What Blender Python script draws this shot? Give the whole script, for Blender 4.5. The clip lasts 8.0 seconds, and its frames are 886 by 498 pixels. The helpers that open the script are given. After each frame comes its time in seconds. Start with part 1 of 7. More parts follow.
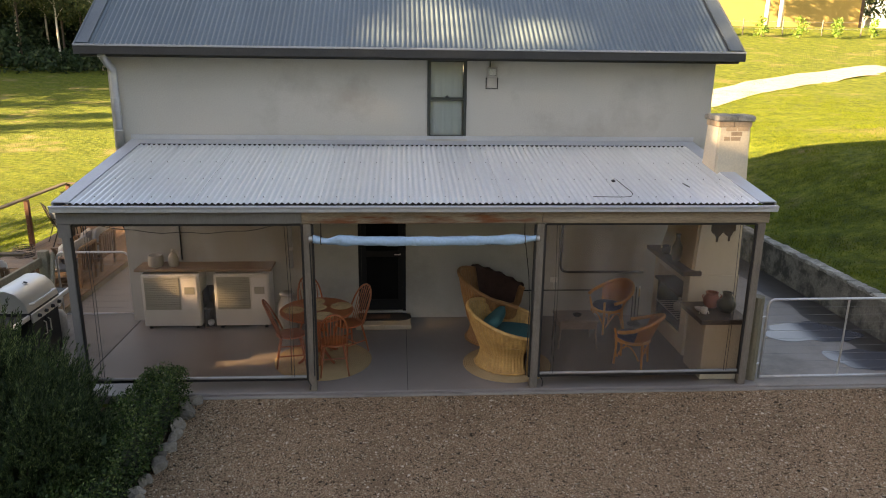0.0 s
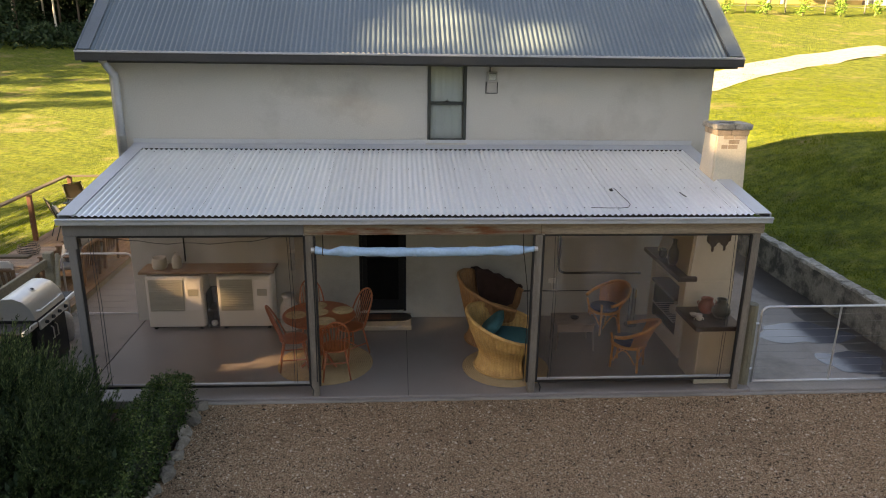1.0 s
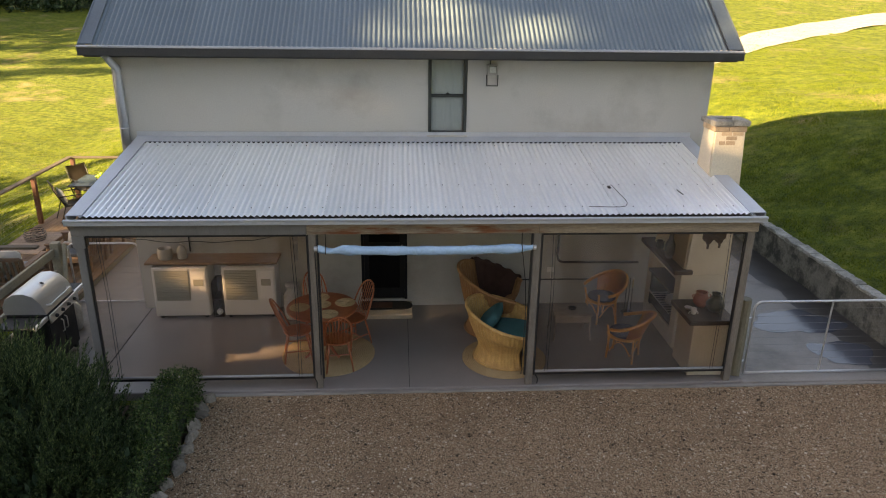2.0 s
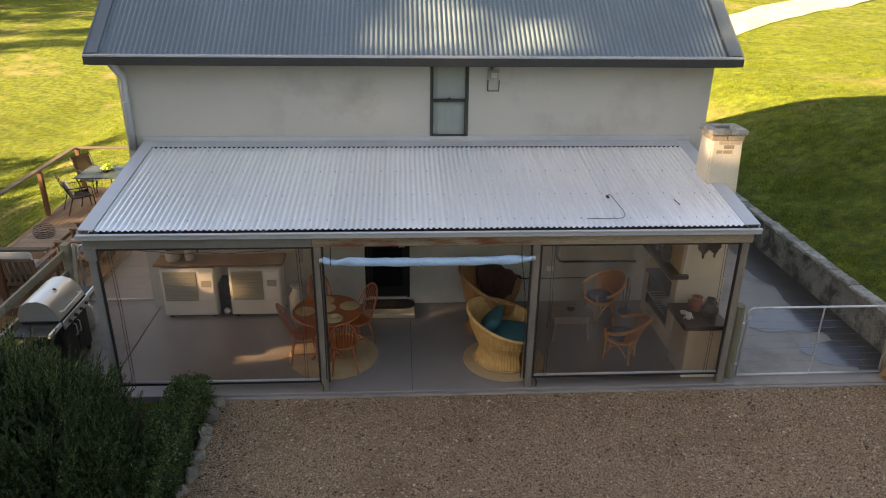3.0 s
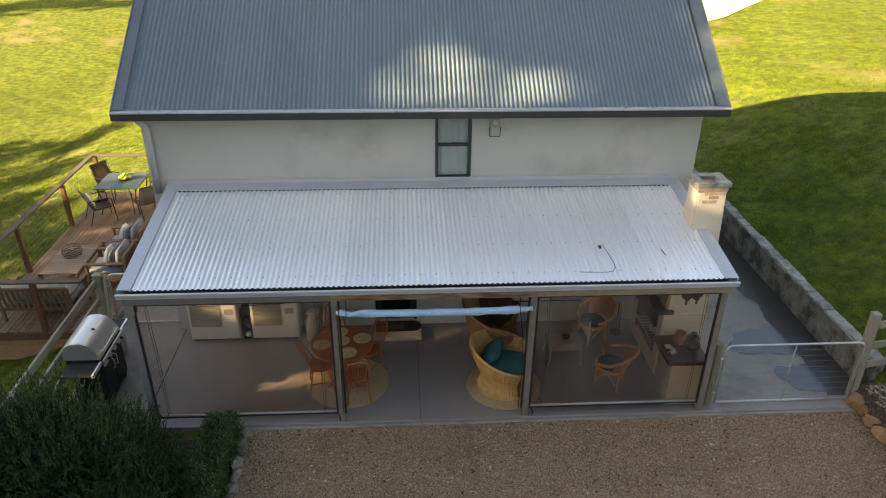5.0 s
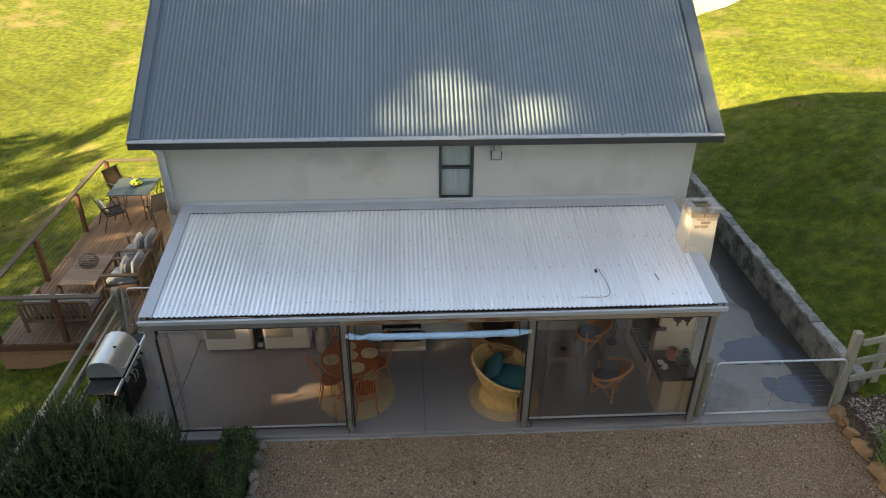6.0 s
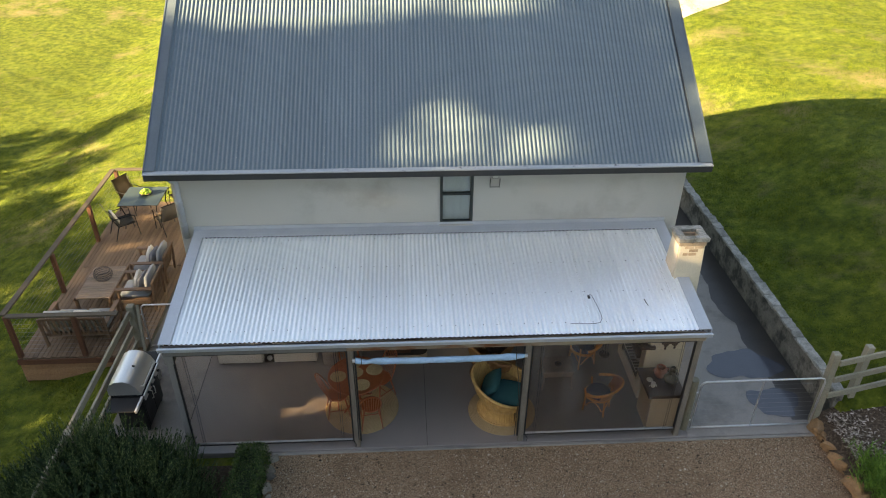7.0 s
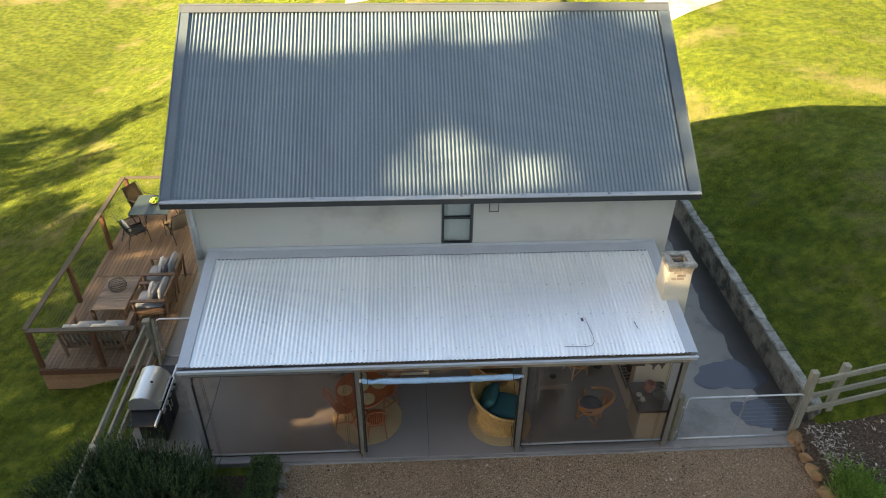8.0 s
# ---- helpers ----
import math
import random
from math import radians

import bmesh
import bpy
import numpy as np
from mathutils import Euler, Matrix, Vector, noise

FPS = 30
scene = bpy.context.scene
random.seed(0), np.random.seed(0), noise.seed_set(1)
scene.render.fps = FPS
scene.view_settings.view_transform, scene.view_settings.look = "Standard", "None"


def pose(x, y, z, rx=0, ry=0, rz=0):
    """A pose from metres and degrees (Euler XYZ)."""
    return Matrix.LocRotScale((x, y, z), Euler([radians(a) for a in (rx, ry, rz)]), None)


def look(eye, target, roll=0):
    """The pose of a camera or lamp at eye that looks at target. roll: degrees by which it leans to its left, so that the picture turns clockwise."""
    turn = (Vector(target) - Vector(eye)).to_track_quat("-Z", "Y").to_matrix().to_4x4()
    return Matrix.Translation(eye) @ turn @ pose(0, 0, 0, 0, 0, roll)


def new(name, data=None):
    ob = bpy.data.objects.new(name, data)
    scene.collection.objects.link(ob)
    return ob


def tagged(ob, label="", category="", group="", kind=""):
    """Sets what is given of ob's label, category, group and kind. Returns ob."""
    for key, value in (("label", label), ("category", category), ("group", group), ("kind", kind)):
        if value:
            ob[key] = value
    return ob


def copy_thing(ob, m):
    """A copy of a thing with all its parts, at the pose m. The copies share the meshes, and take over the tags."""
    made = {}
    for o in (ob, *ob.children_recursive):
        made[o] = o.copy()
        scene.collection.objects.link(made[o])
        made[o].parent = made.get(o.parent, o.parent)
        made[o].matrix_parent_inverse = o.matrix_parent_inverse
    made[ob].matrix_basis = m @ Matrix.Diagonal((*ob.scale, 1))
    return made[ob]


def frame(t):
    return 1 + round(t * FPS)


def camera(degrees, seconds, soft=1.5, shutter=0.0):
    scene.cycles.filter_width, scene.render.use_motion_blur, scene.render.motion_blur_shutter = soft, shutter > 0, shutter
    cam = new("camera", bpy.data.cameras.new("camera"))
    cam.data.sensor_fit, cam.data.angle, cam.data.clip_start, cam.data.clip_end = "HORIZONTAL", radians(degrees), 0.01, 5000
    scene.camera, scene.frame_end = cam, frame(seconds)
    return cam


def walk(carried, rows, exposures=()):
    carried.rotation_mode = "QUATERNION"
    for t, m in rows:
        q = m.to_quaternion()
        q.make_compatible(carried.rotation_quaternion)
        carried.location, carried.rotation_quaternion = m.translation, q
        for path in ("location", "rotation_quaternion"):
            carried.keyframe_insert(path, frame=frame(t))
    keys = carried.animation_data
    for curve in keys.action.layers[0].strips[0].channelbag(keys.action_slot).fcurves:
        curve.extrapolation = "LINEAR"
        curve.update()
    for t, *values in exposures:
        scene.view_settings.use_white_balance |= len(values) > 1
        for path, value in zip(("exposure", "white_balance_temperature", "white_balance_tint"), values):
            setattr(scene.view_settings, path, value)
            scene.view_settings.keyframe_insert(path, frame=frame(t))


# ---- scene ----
cam = camera(64.2, 8.0, soft=1.05)
PATH = [
    (0, (-0.305, 0.832, 4.305), (-0.182, 2.758, 3.78), 0.7),
    (0.5, (-0.321, 0.824, 4.55), (-0.196, 2.743, 4.002), 0.8),
    (1, (-0.317, 0.819, 4.802), (-0.193, 2.724, 4.205), 0.8),
    (1.5, (-0.309, 0.792, 5.04), (-0.188, 2.681, 4.395), 0.8),
    (3, (-0.322, 0.797, 5.968), (-0.208, 2.631, 5.178), 0.8),
    (3.5, (-0.336, 0.757, 6.374), (-0.224, 2.579, 5.556), 0.6),
    (4, (-0.361, 0.729, 6.824), (-0.249, 2.533, 5.969), 0.7),
    (4.5, (-0.386, 0.712, 7.301), (-0.275, 2.495, 6.402), 0.7),
    (6, (-0.441, 0.658, 8.835), (-0.341, 2.376, 7.816), 0.5),
    (6.5, (-0.469, 0.628, 9.342), (-0.367, 2.329, 8.294), 0.6),
    (7, (-0.488, 0.605, 9.929), (-0.387, 2.284, 8.847), 0.6),
    (7.5, (-0.53, 0.599, 10.529), (-0.427, 2.255, 9.412), 0.7),
    (8, (-0.552, 0.569, 11.073), (-0.449, 2.206, 9.928), 0.8),
]
walk(cam, [(t, look(eye, target, roll)) for t, eye, target, roll in PATH],
     exposures=[(0.0, 3.05, 9150, 24), (4.0, 3.03, 8950, 21), (8.0, 3.00, 8250, 15)])

# ---------------------------------------------------------------- sky, sun
TO_SUN = Vector((-0.90, -0.30, 0.30)).normalized()
world = bpy.data.worlds.new("sky_world")
scene.world = world
world.use_nodes = True
wn = world.node_tree
sky = wn.nodes.new("ShaderNodeTexSky")
sky.sky_type = "NISHITA"
sky.sun_disc = False
sky.sun_elevation = math.asin(TO_SUN.z)
sky.sun_rotation = math.atan2(TO_SUN.x, TO_SUN.y) % (2 * math.pi)
sky.air_density, sky.dust_density, sky.ozone_density = 1.0, 0.9, 1.0
wn.links.new(sky.outputs[0], wn.nodes["Background"].inputs[0])
wn.nodes["Background"].inputs[1].default_value = 0.060
sun_data = bpy.data.lights.new("sun", "SUN")
sun_data.energy, sun_data.angle, sun_data.color = 5.0, radians(0.55), (1.0, 0.86, 0.58)
sun = new("sun", sun_data)
sun.matrix_world = look(TO_SUN * 60, (0, 0, 0))

# ---------------------------------------------------------------- materials
MATS = {}


def material(name, base, rough=0.7, metal=0.0, vary=0.25, scale=3.0, grain=40.0, bump=0.15, depth=0.01, tint=None,
             stretch=(1, 1, 1), random_piece=0.0, spec=0.5, stain=None, stain_scale=0.7, stain_lo=0.55, stain_hi=0.75, coat=0.0, wear=0.12):
    """A surface: base colour varied by large blotches (scale) and grain, with a fine bump; optional stain colour with a shape of its own."""
    if name in MATS:
        return MATS[name]
    m = bpy.data.materials.new(name)
    m.use_nodes = True
    n, l = m.node_tree.nodes, m.node_tree.links
    b = n["Principled BSDF"]
    b.inputs["Roughness"].default_value = rough
    b.inputs["Metallic"].default_value = metal
    b.inputs["Specular IOR Level"].default_value = spec
    if coat:
        b.inputs["Coat Weight"].default_value = coat
    geo = n.new("ShaderNodeNewGeometry")
    mp = n.new("ShaderNodeMapping")
    mp.inputs["Scale"].default_value = stretch
    l.new(geo.outputs["Position"], mp.inputs[0])

    def noise_tex(s, detail=4.0, r=0.6):
        t = n.new("ShaderNodeTexNoise")
        t.inputs["Scale"].default_value, t.inputs["Detail"].default_value, t.inputs["Roughness"].default_value = s, detail, r
        l.new(mp.outputs[0], t.inputs["Vector"])
        return t
    big, small = noise_tex(scale), noise_tex(grain, 6.0, 0.7)
    second = tint or tuple(c * 0.55 for c in base)
    mix = n.new("ShaderNodeMix")
    mix.data_type = "RGBA"
    mix.inputs["A"].default_value, mix.inputs["B"].default_value = (*base, 1), (*second, 1)
    ramp = n.new("ShaderNodeMapRange")
    ramp.inputs["From Min"].default_value, ramp.inputs["From Max"].default_value = 0.35, 0.7
    ramp.inputs["To Max"].default_value = min(1.0, vary * 2)
    l.new(big.outputs["Fac"], ramp.inputs["Value"])
    l.new(ramp.outputs[0], mix.inputs["Factor"])
    hsv = n.new("ShaderNodeHueSaturation")
    val = n.new("ShaderNodeMapRange")
    val.inputs["From Min"].default_value, val.inputs["From Max"].default_value = 0.3, 0.7
    val.inputs["To Min"].default_value, val.inputs["To Max"].default_value = 1 - vary, 1 + vary
    l.new(small.outputs["Fac"], val.inputs["Value"])
    out = val.outputs[0]
    if random_piece:
        info = n.new("ShaderNodeObjectInfo")
        rr = n.new("ShaderNodeMapRange")
        rr.inputs["To Min"].default_value, rr.inputs["To Max"].default_value = 1 - random_piece, 1 + random_piece
        l.new(info.outputs["Random"], rr.inputs["Value"])
        mul = n.new("ShaderNodeMath")
        mul.operation = "MULTIPLY"
        l.new(out, mul.inputs[0])
        l.new(rr.outputs[0], mul.inputs[1])
        out = mul.outputs[0]
    l.new(out, hsv.inputs["Value"])
    l.new(mix.outputs["Result"], hsv.inputs["Color"])
    col = hsv.outputs[0]
    if stain:
        st = noise_tex(stain_scale, 5.0, 0.65)
        sr = n.new("ShaderNodeMapRange")
        sr.inputs["From Min"].default_value, sr.inputs["From Max"].default_value = stain_lo, stain_hi
        l.new(st.outputs["Fac"], sr.inputs["Value"])
        sm = n.new("ShaderNodeMix")
        sm.data_type = "RGBA"
        sm.inputs["B"].default_value = (*stain, 1)
        l.new(col, sm.inputs["A"])
        l.new(sr.outputs[0], sm.inputs["Factor"])
        col = sm.outputs["Result"]
    l.new(col, b.inputs["Base Color"])
    if rough > 0.1:
        rg = n.new("ShaderNodeMapRange")
        rg.inputs["To Min"].default_value, rg.inputs["To Max"].default_value = max(0.03, rough - wear), min(1, rough + wear)
        l.new(big.outputs["Fac"], rg.inputs["Value"])
        l.new(rg.outputs[0], b.inputs["Roughness"])
    if bump:
        bp = n.new("ShaderNodeBump")
        bp.inputs["Strength"].default_value, bp.inputs["Distance"].default_value = bump, depth
        l.new(small.outputs["Fac"], bp.inputs["Height"])
        l.new(bp.outputs[0], b.inputs["Normal"])
    MATS[name] = m
    return m


def clear_material(name, tint=(0.9, 0.93, 0.93), haze=0.035, rough=0.06):
    """Clear sheet: mostly see-through with a glossy face and a faint milky haze that imitates soft reflections."""
    m = bpy.data.materials.new(name)
    m.use_nodes = True
    n, l = m.node_tree.nodes, m.node_tree.links
    n.remove(n["Principled BSDF"])
    tr, gl, df = n.new("ShaderNodeBsdfTransparent"), n.new("ShaderNodeBsdfGlossy"), n.new("ShaderNodeBsdfDiffuse")
    tr.inputs[0].default_value = (*tint, 1)
    df.inputs[0].default_value = (0.75, 0.77, 0.78, 1)
    gl.inputs["Roughness"].default_value = rough
    fr = n.new("ShaderNodeFresnel")
    fr.inputs["IOR"].default_value = 1.5
    geo = n.new("ShaderNodeNewGeometry")
    tex = n.new("ShaderNodeTexNoise")
    tex.inputs["Scale"].default_value, tex.inputs["Detail"].default_value = 2.2, 5
    mp = n.new("ShaderNodeMapping")
    mp.inputs["Scale"].default_value = (1.6, 1.6, 0.45)
    mp.inputs["Rotation"].default_value = (0, radians(9), 0)
    l.new(geo.outputs["Position"], mp.inputs[0])
    l.new(mp.outputs[0], tex.inputs["Vector"])
    bp = n.new("ShaderNodeBump")
    bp.inputs["Strength"].default_value, bp.inputs["Distance"].default_value = 0.35, 0.05
    l.new(tex.outputs["Fac"], bp.inputs["Height"])
    l.new(bp.outputs[0], gl.inputs["Normal"])
    m1, m2 = n.new("ShaderNodeMixShader"), n.new("ShaderNodeMixShader")
    # streaks of pale diffuse stand in for the sheen on the sheet
    hz = n.new("ShaderNodeMapRange")
    hz.inputs["From Min"].default_value, hz.inputs["From Max"].default_value = 0.35, 0.75
    hz.inputs["To Min"].default_value, hz.inputs["To Max"].default_value = haze * 0.15, haze * 2.2
    l.new(tex.outputs["Fac"], hz.inputs["Value"])
    l.new(hz.outputs[0], m1.inputs[0])
    l.new(tr.outputs[0], m1.inputs[1])
    l.new(df.outputs[0], m1.inputs[2])
    l.new(fr.outputs[0], m2.inputs[0])
    l.new(m1.outputs[0], m2.inputs[1])
    l.new(gl.outputs[0], m2.inputs[2])
    l.new(m2.outputs[0], n["Material Output"].inputs[0])
    MATS[name] = m
    return m


def ramp_material(name, stops, scale, rough=0.95, bump=0.4, depth=0.02, detail=8.0, grain=30.0, second=None, second_scale=0.25, band=(0.45, 0.6),
                  leafy=False, through_light=0.0, stripes=0.0):
    """Colour from a noise through several stops; second: another colour in large patches."""
    m = bpy.data.materials.new(name)
    m.use_nodes = True
    n, l = m.node_tree.nodes, m.node_tree.links
    b = n["Principled BSDF"]
    b.inputs["Roughness"].default_value = rough
    b.inputs["Specular IOR Level"].default_value = 0.25
    geo = n.new("ShaderNodeNewGeometry")

    def noise_tex(s, d=detail):
        t = n.new("ShaderNodeTexNoise")
        t.inputs["Scale"].default_value, t.inputs["Detail"].default_value, t.inputs["Roughness"].default_value = s, d, 0.65
        l.new(geo.outputs["Position"], t.inputs["Vector"])
        return t
    t1 = noise_tex(scale)
    cr = n.new("ShaderNodeValToRGB")
    while len(cr.color_ramp.elements) < len(stops):
        cr.color_ramp.elements.new(0.5)
    for e, (p, c) in zip(cr.color_ramp.elements, stops):
        e.position, e.color = p, (*c, 1)
    if leafy:
        l.new(geo.outputs["Random Per Island"], cr.inputs[0])
    else:
        l.new(t1.outputs["Fac"], cr.inputs[0])
    col = cr.outputs[0]
    if second:
        t2 = noise_tex(second_scale, 5.0)
        mr = n.new("ShaderNodeMapRange")
        mr.inputs["From Min"].default_value, mr.inputs["From Max"].default_value = band
        l.new(t2.outputs["Fac"], mr.inputs["Value"])
        mx = n.new("ShaderNodeMix")
        mx.data_type = "RGBA"
        mx.inputs["B"].default_value = (*second, 1)
        l.new(col, mx.inputs["A"])
        l.new(mr.outputs[0], mx.inputs["Factor"])
        col = mx.outputs["Result"]
    if stripes:
        wave = n.new("ShaderNodeTexWave")
        wave.inputs["Scale"].default_value, wave.inputs["Distortion"].default_value = 0.21, 5.0
        wave.inputs["Detail"].default_value, wave.inputs["Detail Scale"].default_value = 2.0, 0.35
        turn = n.new("ShaderNodeMapping")
        turn.inputs["Rotation"].default_value = (0, 0, radians(-52))
        l.new(geo.outputs["Position"], turn.inputs[0])
        l.new(turn.outputs[0], wave.inputs["Vector"])
        sv = n.new("ShaderNodeMapRange")
        sv.inputs["To Min"].default_value, sv.inputs["To Max"].default_value = 1 - stripes, 1 + stripes
        l.new(wave.outputs["Fac"], sv.inputs["Value"])
        tone = n.new("ShaderNodeHueSaturation")
        l.new(sv.outputs[0], tone.inputs["Value"])
        l.new(col, tone.inputs["Color"])
        col = tone.outputs[0]
    l.new(col, b.inputs["Base Color"])
    if leafy:
        if through_light:
            tl, mxs = n.new("ShaderNodeBsdfTranslucent"), n.new("ShaderNodeMixShader")
            l.new(col, tl.inputs[0])
            mxs.inputs[0].default_value = through_light
            l.new(b.outputs[0], mxs.inputs[1])
            l.new(tl.outputs[0], mxs.inputs[2])
            l.new(mxs.outputs[0], n["Material Output"].inputs[0])
    else:
        t3 = noise_tex(grain)
        bp = n.new("ShaderNodeBump")
        bp.inputs["Strength"].default_value, bp.inputs["Distance"].default_value = bump, depth
        l.new(t3.outputs["Fac"], bp.inputs["Height"])
        l.new(bp.outputs[0], b.inputs["Normal"])
    MATS[name] = m
    return m


ZINC = material("zincalume", (0.90, 0.94, 0.955), 0.29, 0.56, 0.05, 1.3, 25, 0.0, 0.003, tint=(0.76, 0.79, 0.805), random_piece=0.05, wear=0.02)
GREY_STEEL = material("grey_steel_roof", (0.122, 0.164, 0.188), 0.31, 0.15, 0.12, 1.0, 30, 0.05, 0.003, tint=(0.088, 0.122, 0.146), random_piece=0.05, wear=0.03)
GREY_BARGE = material("grey_barge", (0.098, 0.130, 0.152), 0.45, 0.1, 0.15, 2, 40, 0.05, 0.003)
GREY_TRIM = material("grey_trim", (0.10, 0.115, 0.13), 0.45, 0.1, 0.15, 2, 40, 0.05, 0.003)
DARK_GUTTER = material("dark_gutter", (0.035, 0.04, 0.045), 0.5, 0.1, 0.2, 3, 40, 0.08, 0.003)
LICHEN = material("lichen_edge", (0.36, 0.39, 0.41), 0.7, 0.0, 0.12, 3, 60, 0.3, 0.005, tint=(0.27, 0.30, 0.33), stain=(0.07, 0.075, 0.08), stain_scale=7.0, stain_lo=0.60, stain_hi=0.68)
ZINC_TRIM = material("pale_trim", (0.44, 0.48, 0.52), 0.45, 0.3, 0.08, 2, 40, 0.04, 0.003)
RENDER = material("grey_render", (0.425, 0.428, 0.40), 0.88, 0.0, 0.12, 0.9, 55, 0.2, 0.004, tint=(0.35, 0.345, 0.315), stain=(0.29, 0.28, 0.25), stain_scale=0.8, stain_lo=0.52, stain_hi=0.80)
CREAM = material("cream_render", (0.60, 0.54, 0.42), 0.9, 0.0, 0.12, 2.2, 40, 0.25, 0.006, tint=(0.48, 0.41, 0.30))
CONCRETE = material("concrete", (0.212, 0.190, 0.177), 0.42, 0.0, 0.16, 1.1, 70, 0.12, 0.003, tint=(0.155, 0.138, 0.129))
PATH_CONCRETE = material("path_concrete", (0.255, 0.233, 0.211), 0.65, 0.0, 0.16, 1.0, 60, 0.15, 0.004, tint=(0.190, 0.173, 0.158), stain=(0.155, 0.138, 0.124), stain_scale=0.75, stain_lo=0.50, stain_hi=0.64)
OLD_CONCRETE = material("old_concrete", (0.23, 0.215, 0.185), 0.92, 0.0, 0.35, 2.4, 35, 0.6, 0.015, tint=(0.10, 0.095, 0.08), stain=(0.05, 0.05, 0.042), stain_scale=2.6, stain_lo=0.45, stain_hi=0.60)
CAPSTONE = material("cap_stone", (0.30, 0.29, 0.26), 0.95, 0.0, 0.35, 5.0, 30, 0.7, 0.02, tint=(0.09, 0.10, 0.08), random_piece=0.25)
BRICK = material("old_brick", (0.42, 0.32, 0.225), 0.92, 0.0, 0.2, 6, 60, 0.4, 0.006, random_piece=0.2)
DARK = material("dark_void", (0.015, 0.015, 0.015), 0.9, 0, 0.2, 3, 30, 0)
POST_PAINT = material("grey_painted_timber", (0.17, 0.17, 0.165), 0.7, 0, 0.12, 3, 30, 0.15, 0.004, stretch=(4, 4, 0.5))
WEATHERED = material("weathered_beam", (0.30, 0.245, 0.18), 0.85, 0, 0.3, 2.5, 30, 0.4, 0.006, tint=(0.13, 0.095, 0.065), stretch=(0.5, 4, 4), stain=(0.17, 0.055, 0.018), stain_scale=1.6, stain_lo=0.56, stain_hi=0.66)
GREY_WOOD = material("grey_wood", (0.27, 0.25, 0.19), 0.9, 0, 0.25, 4, 40, 0.5, 0.008, tint=(0.19, 0.18, 0.13), random_piece=0.12)
DECK_WOOD = material("deck_wood", (0.175, 0.112, 0.065), 0.75, 0, 0.28, 1.6, 30, 0.3, 0.004, tint=(0.115, 0.072, 0.042), stretch=(6, 0.6, 6), random_piece=0.22)
RED_WOOD = material("red_wood", (0.125, 0.050, 0.027), 0.65, 0, 0.25, 3, 30, 0.3, 0.004, tint=(0.10, 0.038, 0.020), random_piece=0.12)
RAIL_WOOD = material("rail_wood", (0.088, 0.068, 0.043), 0.75, 0, 0.25, 3, 30, 0.3, 0.004, tint=(0.065, 0.046, 0.030))
POST_DARK = material("dark_post", (0.19, 0.165, 0.135), 0.8, 0, 0.25, 4, 40, 0.35, 0.006, tint=(0.085, 0.075, 0.065), stretch=(4, 4, 0.6))
BLACK = material("black_trim", (0.012, 0.012, 0.013), 0.6, 0, 0.1, 4, 40, 0.05)
GALV = material("galvanised", (0.60, 0.61, 0.62), 0.42, 0.7, 0.12, 8, 60, 0.05, 0.002)
WINDOW_GREEN = material("dark_green_frame", (0.018, 0.027, 0.027), 0.45, 0, 0.1, 4, 40, 0.05)
WHITE_PAINT = material("white_paint", (0.72, 0.71, 0.67), 0.45, 0, 0.06, 2, 40, 0.04)
CLEAR = clear_material("clear_pvc", (0.89, 0.775, 0.69), 0.045)
GLASS = clear_material("window_glass", (0.85, 0.9, 0.9), 0.03, 0.01)

GRASS = ramp_material("lawn", [(0.30, (0.031, 0.058, 0.005)), (0.5, (0.088, 0.122, 0.009)), (0.70, (0.178, 0.196, 0.022))], 3.4, 1.0, 1.0, 0.12,
                      second=(0.21, 0.175, 0.075), second_scale=0.34, band=(0.55, 0.70), grain=16.0, stripes=0.07)
GRAVEL = ramp_material("gravel_bed", [(0.36, (0.060, 0.033, 0.019)), (0.50, (0.36, 0.228, 0.137)), (0.64, (0.70, 0.50, 0.34))], 85.0, 0.95, 1.0, 0.04,
                       second=(0.24, 0.150, 0.092), second_scale=0.9, band=(0.5, 0.75), grain=85.0)
MULCH = ramp_material("mulch", [(0.3, (0.03, 0.022, 0.016)), (0.55, (0.09, 0.065, 0.045)), (0.75, (0.24, 0.20, 0.16))], 26.0, 1.0, 1.0, 0.04, grain=30.0)
ROADGRIT = ramp_material("pale_road", [(0.3, (0.34, 0.31, 0.23)), (0.7, (0.46, 0.42, 0.33))], 3.0, 1.0, 0.3, 0.02)


# ---------------------------------------------------------------- mesh helpers
def mesh_of(bm, name, mat, smooth=False, outward=None):
    me = bpy.data.meshes.new(name)
    bmesh.ops.recalc_face_normals(bm, faces=bm.faces)
    if outward:
        bm.normal_update()
        bmesh.ops.reverse_faces(bm, faces=[f for f in bm.faces if f.normal.dot(Vector(outward)) < 0])
    bm.to_mesh(me)
    bm.free()
    for m in (mat if isinstance(mat, (list, tuple)) else [mat]):
        me.materials.append(m)
    if smooth:
        for p in me.polygons:
            p.use_smooth = True
    return me


def part(name, bm, mat, parent=None, label="", smooth=False, at=None, outward=None):
    ob = new(name, mesh_of(bm, name, mat, smooth, outward))
    ob.parent = parent
    if at is not None:
        ob.matrix_basis = at
    if label:
        tagged(ob, label=label)
    return ob


def thing(name, m, label, category, group="", kind=""):
    e = new(name)
    e.empty_display_size = 0.1
    e.matrix_basis = m
    return tagged(e, label, category, group, kind)


